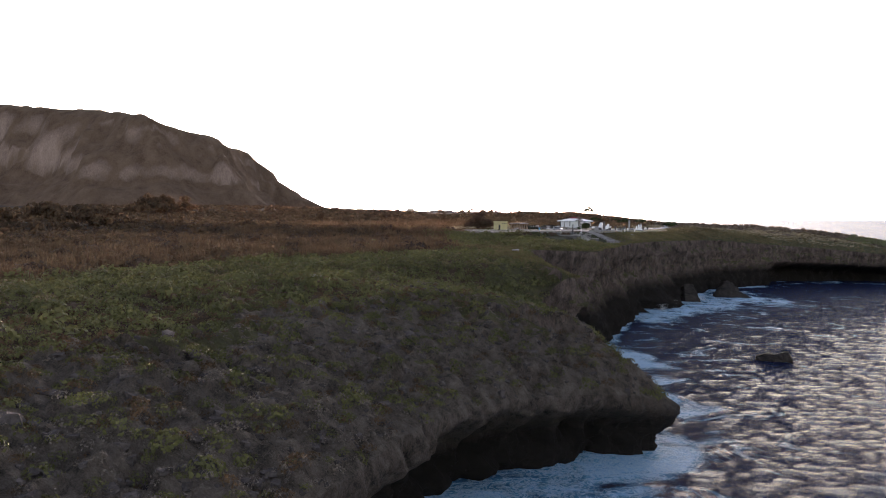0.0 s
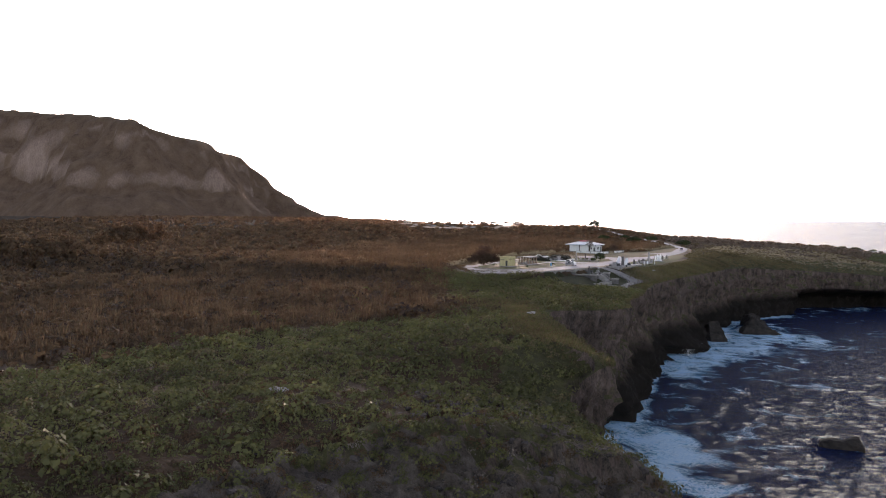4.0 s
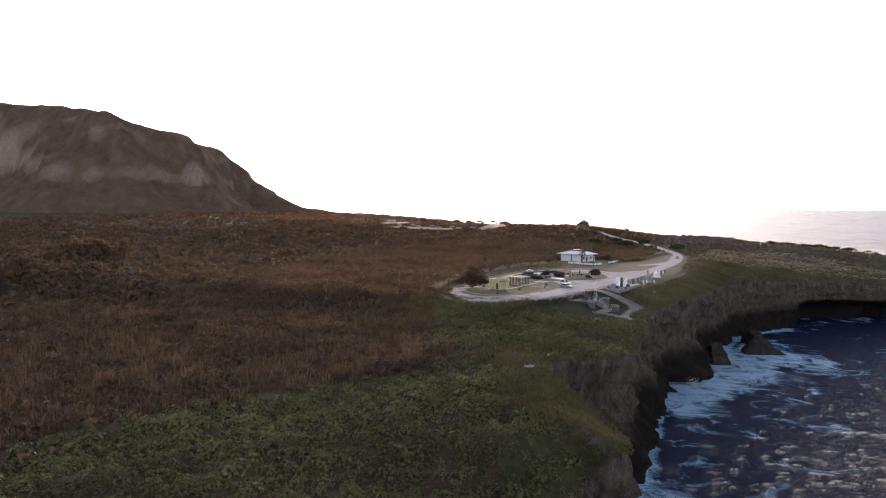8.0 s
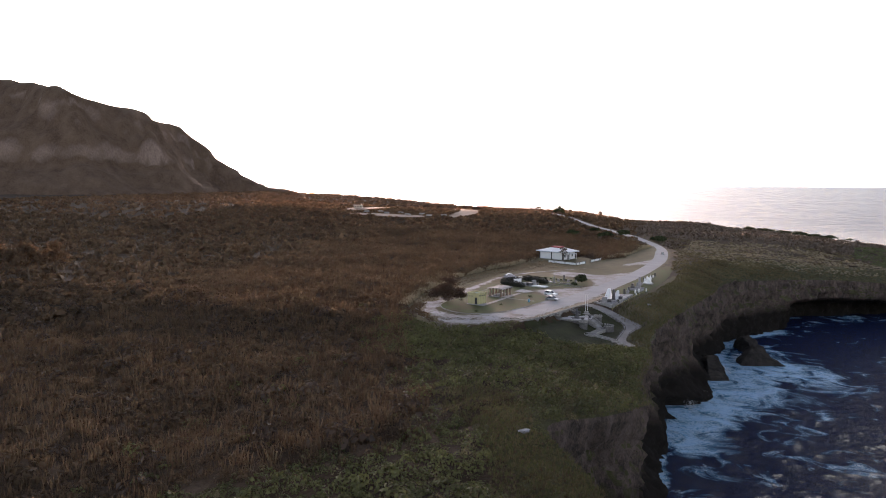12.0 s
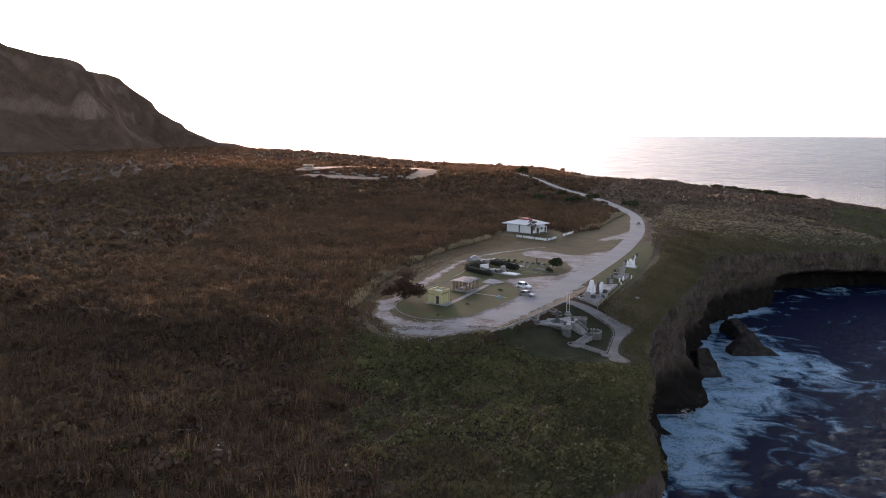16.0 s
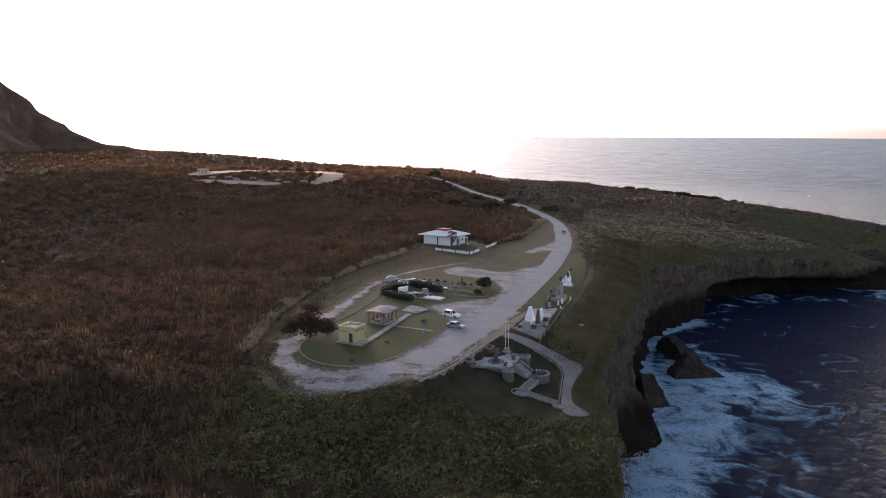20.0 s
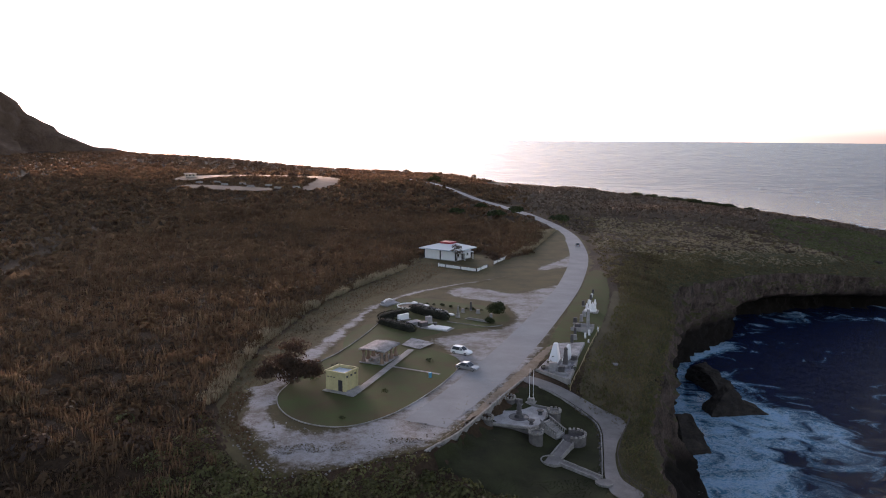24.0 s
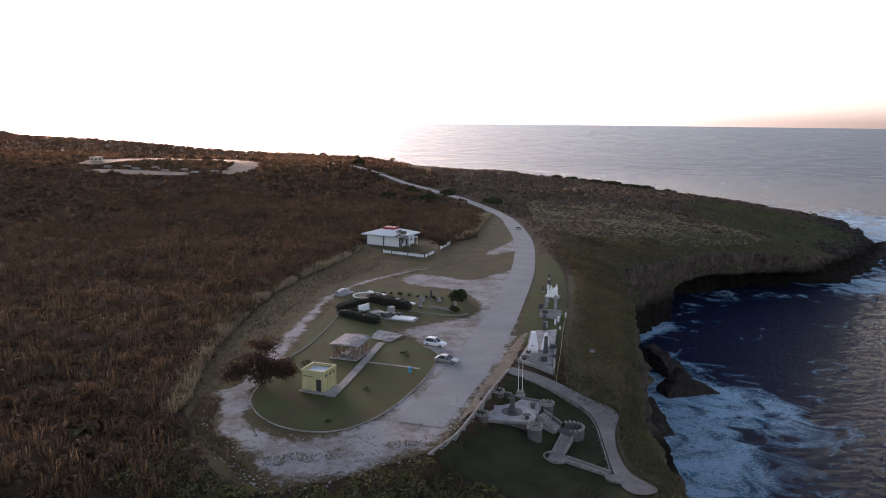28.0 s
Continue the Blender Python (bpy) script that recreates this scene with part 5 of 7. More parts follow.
ribbon("garden_wall", [(-1.6, -8.8), (0.2, -6), (2.4, -3), (5.9, 5.9), (9.9, 16.9), (14.1, 27.3)], 0.34, COPING, -0.1, 0.8, "low stained lime-washed wall between road and garden", "wall", thick=0.38, deep=2.6)
ribbon("kerb", [(16.5, 23.4), (23, 19.2), (26, 15.8), (26.8, 12.5), (26.2, 6.6), (25.4, -0.4), (24.8, -5.4)], 0.18, COPING, 0.12, 1.0, "low kerb along the concrete walkway", "kerb", thick=0.18)
r = np.random.RandomState(8)
proto = None
for i in range(34):
    u = i / 33
    x, y = np.interp(u, [0, 0.3, 0.45, 1], [23, 26.1, 26.4, 24.6]) + 0.2 * r.randn(), np.interp(u, [0, 0.3, 0.45, 1], [18.9, 15.3, 11, -4]) + 0.15 * r.randn()
    if proto is None:
        proto = part("boulder", rock_mesh(3, (0.32, 0.26, 0.24), 0.3, 2), CASTLE)
        proto.matrix_world = pose(x, y, h(x, y) + 0.25)
        tagged(proto, "small pale border boulder beside the walkway", "boulder", "boulders along the walkway")
    else:
        b = copy_thing(proto, pose(x, y, h(x, y) + 0.25, 0, 0, r.rand() * 360))
        b.scale = (0.4 + 0.5 * r.rand(),) * 3

# ---- toilet hut ----
hut = thing("hut", -19.6, 17.7, 25.16, -23, "pale yellow flat-roofed toilet hut with parapet", "hut")
part("plinth", box(5.4, 5.4, 0.16, (0.5, -0.3, 0), 0.03), CONCRETE, hut, "concrete plinth slab")
for sx, sy, w, d in ((0, -1.95, 4.1, 0.2), (0, 1.95, 4.1, 0.2), (-1.95, 0, 0.2, 3.7), (1.95, 0, 0.2, 3.7)):
    part("wall", box(w, d, 3.25, (sx, sy, 0.16)), YELLOW, hut)
for y in (-1.9, -0.63, 0.63, 1.9):
    part("pilaster", box(0.22, 0.34, 3.25, (2.12, y, 0.16), 0.02), YELLOW, hut)
part("roof", box(3.7, 3.7, 0.15, (0, 0, 3.0)), BLUEGREY, hut, "pale blue-grey flat roof deck")
for sx, sy, w, d in ((0, -2.05, 4.5, 0.28), (0, 2.05, 4.5, 0.28), (-2.1, 0, 0.28, 3.82), (2.1, 0, 0.28, 3.82)):
    part("parapet", box(w, d, 0.3, (sx, sy, 3.41), 0.02), YELLOW, hut)
# the opening's shade as a dark panel; the wall is not cut
door = part("door", box(0.95, 0.06, 2.05, (1.15, -2.06, 0.17)), DARKTRIM, hut, "dark panel standing for the shaded doorway")
part("frame", box(0.08, 0.12, 2.1, (0.62, -2.08, 0.17)), YELLOW, door)
part("frame", box(0.08, 0.12, 2.1, (1.68, -2.08, 0.17)), YELLOW, door)
for i, w in enumerate((0.5, 0.34, 0.42)):
    part("sign_bar", box(w, 0.03, 0.16, (-1.5 + 0.62 * i, -2.07, 2.5)), DARKTRIM, hut, "dark unreadable wall lettering")
for y in (-1.27, 0, 1.27):
    part("vent", box(0.04, 0.7, 0.35, (2.06, y, 2.6)), DARKTRIM, hut, "dark louvred vent")

# ---- pavilion ----
pav = thing("pavilion", -15.6, 36.4, 25.16, -19, "open concrete picnic pavilion with stained curved roof", "pavilion")
part("floor", box(5.6, 7.6, 0.18, (0, 0, 0), 0.02), CONCRETE, pav)
bm = bmesh.new()
NX = 12
sec = []
for i in range(NX + 1):
    x = -2.9 + 5.8 * i / NX
    sec.append((x, 2.62 + 0.2 * (1 - (x / 2.9) ** 2)))
vs = [[bm.verts.new((x, y, z + dz)) for x, z in sec] for y in (-3.7, 3.7) for dz in (0, 0.28)]
for a, b in ((0, 2), (1, 3), (0, 1), (2, 3)):
    for i in range(NX):
        bm.faces.new((vs[a][i], vs[a][i + 1], vs[b][i + 1], vs[b][i]))
for i in (0, NX):
    bm.faces.new((vs[0][i], vs[2][i], vs[3][i], vs[1][i]))
bmesh.ops.recalc_face_normals(bm, faces=bm.faces)
part("roof", bm, ROOFSTAIN, pav, "stained curved concrete roof slab")
for x in (-2.1, 2.1):
    for y in (-3.1, -1.05, 1.05, 3.1):
        part("column", lathe([(0.5, 0.18), (0.42, 0.6), (0.24, 1.5), (0.28, 2.1), (0.5, 2.66)], 10, (x, y, 0)), EARTHY, pav, "waisted plastered column")
for y in (-1.9, 1.9):
    tb = part("picnic_table", box(1.0, 1.9, 0.1, (0, y, 0.83)), CONCRETE, pav, "concrete picnic table")
    part("pedestal", box(0.4, 1.2, 0.65, (0, y, 0.18)), CONCRETE, tb)
    for x in (-0.95, 0.95):
        part("bench", box(0.4, 1.8, 0.42, (x, y, 0.18), 0.03), CONCRETE, tb)

bin_ = thing("litter_bin", -4.1, 25.4, 25.18, 0, "small blue litter bin on the lawn", "litter bin")
part("body", lathe([(0.28, 0), (0.33, 0.85), (0.36, 0.9)], 12), BLUE, bin_)
part("lid", lathe([(0.37, 0.9), (0.3, 1.02), (0.05, 1.08)], 12), BLUE, bin_, "domed blue lid")

# ---- house ----
house = thing("house", -11.3, 170.5, 25.1, -29, "white single-storey house with low hipped roof", "house")
part("plinth", box(14.4, 11.4, 0.25, (0, 0, -0.05)), CONCRETE, house)
for sx, sy, w, d in ((0, -5.4, 14, 0.25), (0, 5.4, 14, 0.25), (-6.88, 0, 0.25, 10.55), (6.88, 0, 0.25, 10.55)):
    part("wall", box(w, d, 3.5, (sx, sy, 0.2)), WHITE, house)
rf = prism([(-8.6, -7), (8.6, -7), (8.6, 7), (-8.6, 7)], 4.1, 5.6, taper=0.34)
part("roof", rf, WHITE, house, "white low hipped roof sheet")
part("fascia", box(17.1, 13.9, 0.38, (0, 0, 3.74), 0.03), BLUEGREY, house, "pale blue-grey fascia under the eaves")
cup = part("cupola", box(4.6, 3.8, 0.6, (0, 0, 5.55), 0.05), RED, house, "red raised box on the roof ridge")
part("cap", box(5.0, 4.2, 0.12, (0, 0, 6.15), 0.03), RED, cup)
for x, y in ((-6.9, -5.45), (0.3, -5.5), (6.95, -5.45), (6.95, 0.2), (6.95, 5.3)):
    part("corner_post", box(0.42, 0.42, 3.55, (x, y, 0.2)), DARKTRIM, house, "dark painted corner post")
for y in (-3.7, 2.7):
    w = part("window", box(0.1, 1.5, 1.5, (7.0, y, 1.3)), WHITE, house)
    part("pane", box(0.06, 1.0, 1.1, (7.06, y, 1.5)), GLASS, w, "dark window glass")
    part("sill", box(0.2, 1.7, 0.08, (7.06, y, 1.22)), CONCRETE, w)
d = part("door", box(0.1, 1.1, 2.1, (7.03, -0.9, 0.25)), DARKTRIM, house, "dark entrance door")
part("handle", box(0.06, 0.06, 0.2, (7.1, -0.5, 1.2)), RIM, d)
for x in (-5.2, -3.4, -1.6):
    part("wall_panel", box(1.6, 0.08, 3.1, (x, -5.55, 0.35), 0.02), WHITE, house)
for x in (2.0, 3.9, 5.6):
    part("wall_panel", box(1.6, 0.08, 3.1, (x, -5.55, 0.35), 0.02), WHITE, house)
part("awning", box(2.6, 6.2, 0.14, (8.4, -0.2, 2.95)), WHITE, house)
for y in (-3.0, 2.7):
    part("awning_post", box(0.18, 0.18, 2.8, (9.5, y, 0.15)), WHITE, house)


def panel_fence(name, a, b, n, label, group):
    """White panels between dark posts."""
    a, b = Vector(a), Vector(b)
    turn = math.degrees(math.atan2(b.y - a.y, b.x - a.x))
    f = thing(name, a.x, a.y, h(a.x, a.y), turn, label, "fence", group)
    step = (b - a).length / n
    for i in range(n + 1):
        part("post", box(0.3, 0.3, 1.25, (i * step, 0, 0), 0.02), DARKTRIM if i % 2 else WHITE, f)
    for i in range(n):
        part("panel", box(step - 0.34, 0.14, 0.95, ((i + 0.5) * step, 0, 0.12), 0.02), WHITE, f)
        part("coping", box(step - 0.3, 0.24, 0.1, ((i + 0.5) * step, 0, 1.07)), CONCRETE, f)
    return f


panel_fence("fence", (-13.2, 151.2), (0.6, 142.3), 5, "white panel fence with dark posts before the house", "fences round the house")
panel_fence("fence", (0.8, 142.5), (4.1, 151), 3, "short white panel fence returning towards the house", "fences round the house")
panel_fence("fence", (6.4, 158.5), (10.9, 171.5), 4, "white panel fence beside the drive", "fences round the house")
tree(-7.2, 160.0, 7.2, 4.8, LEAF_GREY, "slender grey-leaved tree in front of the white house", 21, clumps=24, low=0.25, leaf=0.26)
tree(6.0, 156.0, 5.0, 5.0, LEAF_RUDDY, "dark small tree in the gap of the fence", 22, clumps=20, low=0.2)
tree(-29.6, 19.5, 8.6, 7.0, LEAF_RUDDY, "broad wind-shaped dark tree beside the kerb", 23, clumps=170, leaves=52, leaf=0.17, lobes=((-2.6, 0.5, 3.4, 2.0), (0.6, 1.2, 6.6, 1.5), (2.8, -0.6, 3.6, 1.8), (-0.4, -1.5, 4.6, 1.7), (4.2, 0.4, 2.2, 1.2), (-4.2, -0.6, 2.0, 1.3), (0.0, 0.0, 2.0, 1.8), (1.6, 0.4, 3.0, 1.6)))
sh = thing("shrub", -4, 150, None, 0, "low pale shrubs inside the house yard", "shrub")
leafy("leaves", np.concatenate([leaf_cloud(np.random.RandomState(90 + i), 40, 0.3, (1.2, 1, 0.5)) * 1.1 + np.array((1.9 * i - 4, -1.2 * i + 3, 0)) for i in range(5)]), LEAF_DRY, sh)

for i, (x, y, w) in enumerate(((-11.4, 16.3, 0.6), (-16.4, 2.6, 0.5), (-5.2, 35.6, 0.8), (-23.4, 30.5, 0.9), (-25.8, 22, 0.7))):
    sh = thing("shrub", x, y, 25.16, 0, "small dark shrub growing on the mown lawn", "shrub", "shrubs on the lawn")
    leafy("leaves", leaf_cloud(np.random.RandomState(300 + i), 60, 0.22, (1.2, 1, 0.9)) * w, LEAF_DARK, sh)
    part("stem", lathe([(0.06, -0.1), (0.04, 0.3)], 6), BARK, sh)

# ---- memorial island: hedges, slabs, statue ----
LEAF_HEDGE = leaf_material("near_black_hedge_leaves", (0.010, 0.011, 0.007), (0.022, 0.022, 0.013), 0.0)


def hedge(x, y, turn, long, wide, tall, label, seed):
    g = thing("hedge", x, y, h(x, y) + 0.1, turn, label, "hedge", "hedges of the memorial island")
    rr = np.random.RandomState(seed)
    bm = bmesh.new()
    rings = []
    for i in range(17):
        u = i / 8 - 1
        plump = (1 - 0.55 * abs(u) ** 6) * (0.92 + 0.12 * rr.rand())
        rings.append([bm.verts.new((u * (long / 2 - 0.15), plump * (wide / 2 - 0.15) * math.copysign(abs(math.cos(a)) ** 0.6, math.cos(a)), plump * (tall - 0.12) * math.sin(a) ** 0.6 - 0.1)) for a in [math.pi * k / 8 for k in range(9)]])
    for p, q in zip(rings[:-1], rings[1:]):
        for k in range(8):
            bm.faces.new((p[k], p[k + 1], q[k + 1], q[k]))
    bm.faces.new(rings[0])
    bm.faces.new(rings[-1][::-1])
    bmesh.ops.recalc_face_normals(bm, faces=bm.faces)
    part("core", bm, LEAF_HEDGE, g)
    n = int(60 * long * (wide + 2 * tall) / 3)
    u, a = rr.rand(n) * 2 - 1, math.pi * rr.rand(n)
    plump = 1 - 0.45 * np.abs(u) ** 6
    c = np.stack([u * long / 2, plump * wide / 2 * np.sign(np.cos(a)) * np.abs(np.cos(a)) ** 0.6, plump * tall * np.sin(a) ** 0.6], 1) + 0.13 * rr.randn(n, 3)
    q = leaf_cloud(rr, n, 0.11)
    q = q - q.mean(1, keepdims=True) + c[:, None, :]
    leafy("leaves", q, LEAF_HEDGE, g)
    return g


hedge(-16, 63.6, -42, 13.0, 3.0, 1.7, "clipped dark hedge round memorial slabs", 31)
hedge(-9.4, 76.9, -44, 14.5, 3.2, 2.0, "long clipped dark hedge behind the memorial", 32)
hedge(-18.2, 74.6, 52, 10.5, 2.4, 1.6, "short dark hedge closing the memorial court", 33)


def slab(name, x, y, turn, sx, sy, sz, mat, label, group="", z=None, cap=True, category="memorial stone"):
    """A memorial stone on its own base."""
    s = thing(name, x, y, (h(x, y) if z is None else z) + 0.1, turn, label, category, group)
    part("base", box(sx * 1.25, sy * 1.35 + 0.1, 0.25 * min(1, sz), (0, 0, 0), 0.03), CONCRETE, s)
    part("stone", box(sx, sy, sz, (0, 0, 0.2 * min(1, sz)), min(0.06, sx / 6, sy / 6)), mat, s)
    return s


slab("memorial_wall", -15.2, 70.4, 50, 3.6, 0.5, 1.5, WHITE, "white memorial wall standing between hedges")
slab("memorial_stone", -12.2, 67.5, 40, 3.4, 2.2, 0.55, STONEGREY, "grey memorial slabs on the court floor", "memorial slabs")
slab("memorial_stone", -9.6, 64.4, 40, 2.0, 1.7, 1.1, STONEDARK, "dark upright memorial stone in the court", "memorial slabs")
slab("memorial_stone", -8.6, 68.5, 40, 1.4, 1.2, 1.5, STONEGREY, "grey squared memorial stone in the court", "memorial slabs")
slab("memorial_platform", -5.6, 63.4, -22, 5.2, 3.0, 0.3, WHITE, "white memorial platform at the lawn's edge", category="platform")
urn = thing("urn", -6.6, 64.2, 25.65, 0, "dark bronze urn on the white platform", "urn")
part("bowl", lathe([(0.2, 0), (0.34, 0.1), (0.5, 0.4), (0.42, 0.6)], 12), STONEDARK, urn)
part("rim", lathe([(0.42, 0.6), (0.5, 0.66), (0.46, 0.7)], 12), STONEDARK, urn)
for i in range(7):
    u = i / 6
    slab("memorial_stone", -14.6 + 11.0 * u, 90.4 - 13.0 * u, -47, 1.5, 1.0, 0.32 + 0.1 * (i % 3), WHITE if i % 2 == 0 else STONEGREY, "low pale memorial stone in a row behind the hedge", "row of memorial stones")
ringw = thing("ring_wall", -15.6, 86.4, None, -30, "low round white wall of a memorial garden", "wall")
part("wall", lathe([(3.4, -0.2), (3.4, 0.42), (3.2, 0.42), (3.2, -0.2)], 32), WHITE, ringw)
part("floor", lathe([(3.2, -0.2), (3.2, 0.14), (0.02, 0.16)], 32), DIRT, ringw, "bare brown earth inside")
vault = thing("memorial", -21.4, 88.6, None, 58, "grey sloped memorial slab under a white arched band", "memorial")
part("plinth", box(5.4, 2.8, 0.5, (0, 0, -0.1), 0.04), STONEGREY, vault)
bm = bmesh.new()
slope = [bm.verts.new(q) for q in ((-2.3, -1.1, 0.4), (2.3, -1.1, 0.4), (2.3, 1.1, 0.4), (-2.3, 1.1, 0.4), (-2.3, 0.5, 1.0), (2.3, 0.5, 1.0), (2.3, 1.1, 1.0), (-2.3, 1.1, 1.0))]
for f in ((3, 2, 1, 0), (0, 1, 5, 4), (4, 5, 6, 7), (1, 2, 6, 5), (2, 3, 7, 6), (3, 0, 4, 7)):
    bm.faces.new([slope[i] for i in f])
part("slab", bm, STONEGREY, vault, "sloped grey stone slab")
bm = bmesh.new()
arc = []
for i in range(15):
    t0 = radians(12 * i + 6)
    arc.append([bm.verts.new((rr * math.cos(t0) * 1.0, yy, 0.4 + 0.5 * rr * math.sin(t0))) for rr in (1.95, 2.3) for yy in (0.2, 0.75)])
for p, q in zip(arc[:-1], arc[1:]):
    for i, j in ((0, 1), (1, 3), (3, 2), (2, 0)):
        bm.faces.new((p[i], p[j], q[j], q[i]))
for e in (arc[0], arc[-1]):
    bm.faces.new((e[0], e[1], e[3], e[2]))
bmesh.ops.recalc_face_normals(bm, faces=bm.faces)
part("arch", bm, WHITE, vault, "white arched band")
st = part("statue", lathe([(0.75, 0.0), (0.75, 0.5), (0.55, 0.55), (0.5, 1.2), (0.36, 1.25), (0.40, 1.6), (0.30, 2.2), (0.33, 2.7), (0.20, 3.05), (0.24, 3.3), (0.10, 3.6)], 12), WHITE)
st.data.materials[0] = COPING
st.matrix_world = pose(-1.7, 74.6, 25.2) @ Matrix.Diagonal((0.8, 0.8, 0.9, 1))
tagged(st, "weathered white statue on a stepped pedestal", "statue")
slab("pillar", 1.2, 83.2, 0, 0.5, 0.5, 2.2, STONEDARK, "dark slim memorial pillar on the island", category="pillar")
slab("pillar", 6.7, 72.2, 0, 0.7, 0.5, 1.7, CONCRETE, "grey memorial pillar beside the round bush", category="pillar")
slab("low_wall", 3.3, 72.1, -29, 5.8, 0.35, 0.45, COPING, "low white rail wall on the island lawn", category="wall")
slab("memorial_stone", -0.8, 80.5, 20, 0.8, 0.5, 0.9, STONEGREY, "small grey stone near the statue", "small stones near the statue")
slab("memorial_stone", 3.2, 80.2, 20, 0.9, 0.5, 0.8, STONEGREY, "small grey stone near the statue", "small stones near the statue")
bush = thing("bush", 8.3, 79.8, 25.15, 0, "round dark green bush at the island's tip", "bush")
part("stem", lathe([(0.2, 0), (0.14, 1.2)], 8), BARK, bush)
rr = np.random.RandomState(61)
leafy("leaves", np.concatenate([leaf_cloud(rr, 90, 0.2, (1, 1, 0.95), -0.1) * (1.0 + 0.5 * rr.rand()) + np.array((0.85 * rr.randn(), 0.85 * rr.randn(), 0.5 + 1.7 * rr.rand())) for _ in range(26)]), LEAF_DARK, bush)
bush2 = copy_thing(bush, pose(6.4, 70.2, 25.15, 0, 0, 50))
bush2.scale = (0.5, 0.5, 0.45)
tagged(bush2, "small dark bush beside a grey pillar")
rr = np.random.RandomState(62)
for i in range(8):
    x, y = -11.0 + 2.2 * i + 0.3 * rr.randn(), 89.4 - 0.9 * i + 0.3 * rr.randn()
    low_bush = copy_thing(bush, pose(x, y, h(x, y) + 0.05, 0, 0, rr.rand() * 360))
    low_bush.scale = (0.15 + 0.09 * rr.rand(),) * 3
    tagged(low_bush, "small dark shrub in a row behind the memorial", "bush", "shrubs behind the memorial")
ribbon("kerb", [(-4.2, 70.2), (1, 67.8), (6.4, 65.6), (9.6, 68.2)], 0.16, COPING, 0.08, 1.0, "low pale kerb round the statue's plot", "kerb", thick=0.16)

# ---- clifftop memorials ----
PZ = 24.75
plat = thing("memorial_platform", 22.6, 41, PZ, 0, "stained concrete memorial platform on the clifftop", "platform")
part("deck", prism([(-0.6, 12.2), (5.6, 13.4), (2.2, -1.0), (-0.6, -14.2), (-6.2, -8.6), (-2.6, 2)], -0.6, 0.35), ROOFSTAIN, plat)
part("edge_wall", prism([(-6.4, -8.8), (-0.5, -14.6), (-0.1, -14.2), (-6.0, -8.4)], -0.5, 0.62), CONCRETE, plat, "pale edge wall")
part("edge_wall", prism([(-0.5, -14.4), (2.3, -1.0), (2.6, -1.1), (-0.1, -14.7)], -0.5, 0.75), CONCRETE, plat, "grey edge wall")


def sail(name, x, y, turn, wide, deep, tall, label):
    """A white wedge that leans back to a narrow top."""
    s = thing(name, x, y, PZ + 0.35, turn, label, "monument", "white peaked monuments")
    bm = bmesh.new()
    f = [(-wide / 2, -deep / 2, 0), (wide / 2, -deep / 2, 0), (wide / 2, deep / 2, 0), (-wide / 2, deep / 2, 0)]
    m = [(-wide * 0.36, -deep * 0.2, tall * 0.45), (wide * 0.36, -deep * 0.2, tall * 0.45), (wide * 0.36, deep * 0.46, tall * 0.45), (-wide * 0.36, deep * 0.46, tall * 0.45)]
    t = [(-wide * 0.2, deep * 0.18, tall), (wide * 0.2, deep * 0.18, tall), (wide * 0.2, deep * 0.42, tall), (-wide * 0.2, deep * 0.42, tall)]
    L = [[bm.verts.new(p) for p in ring] for ring in (f, m, t)]
    for a, b in zip(L[:-1], L[1:]):
        for i in range(4):
            bm.faces.new((a[i], a[(i + 1) % 4], b[(i + 1) % 4], b[i]))
    bm.faces.new(L[0][::-1])
    bm.faces.new(L[-1])
    bmesh.ops.bevel(bm, geom=list(bm.edges), offset=0.03, segments=1, affect="EDGES")
    part("body", bm, WHITE, s)
    part("plinth", box(wide * 1.2, deep * 1.15, 0.2, (0, 0, -0.05), 0.02), CONCRETE, s)
    return s


one = sail("monument", 20.3, 38.6, -14, 2.0, 4.2, 3.6, "tall white peaked monument on the platform")
part("emblem", lathe([(0.2, 0), (0.2, 0.1)], 12, (0, -1.6, 1.5)), STONEDARK, one, "small round dark plaque")
sail("monument", 23.0, 40.2, -22, 1.2, 3.4, 3.0, "smaller white peaked monument beside a taller")
pil = thing("pillar", 22.3, 35.2, PZ + 0.35, -15, "dark tapered stone pillar on the memorial platform", "pillar")
part("base", box(2.0, 2.0, 0.6, (0, 0, 0), 0.05), STONEGREY, pil)
part("shaft", prism([(-0.5, -0.5), (0.5, -0.5), (0.5, 0.5), (-0.5, 0.5)], 0.6, 3.4, taper=0.6), STONEDARK, pil)
part("finial", lathe([(0.3, 3.4), (0.44, 3.62), (0.32, 3.95), (0.05, 4.1)], 10), STONEDARK, pil)
slab("memorial_stone", 19.6, 31.6, -15, 1.5, 0.9, 1.7, STONEGREY, "grey upright stone at the platform's front", "stones on the platform", PZ + 0.3)
slab("memorial_stone", 21.2, 30.6, -15, 1.2, 0.7, 1.2, STONEDARK, "dark upright stone at the platform's front", "stones on the platform", PZ + 0.3)
slab("memorial_stone", 19.4, 33.4, -15, 3.0, 0.6, 0.6, STONEGREY, "long low grey block on the platform", "stones on the platform", PZ + 0.3)
slab("memorial_stone", 21.0, 29.8, -25, 2.6, 0.5, 0.45, STONEGREY, "long low grey block on the platform", "stones on the platform", PZ + 0.2)
slab("memorial_stone", 24.4, 39.0, -15, 1.2, 0.8, 1.0, STONEDARK, "dark block beside the tapered pillar", "stones on the platform", PZ + 0.3)
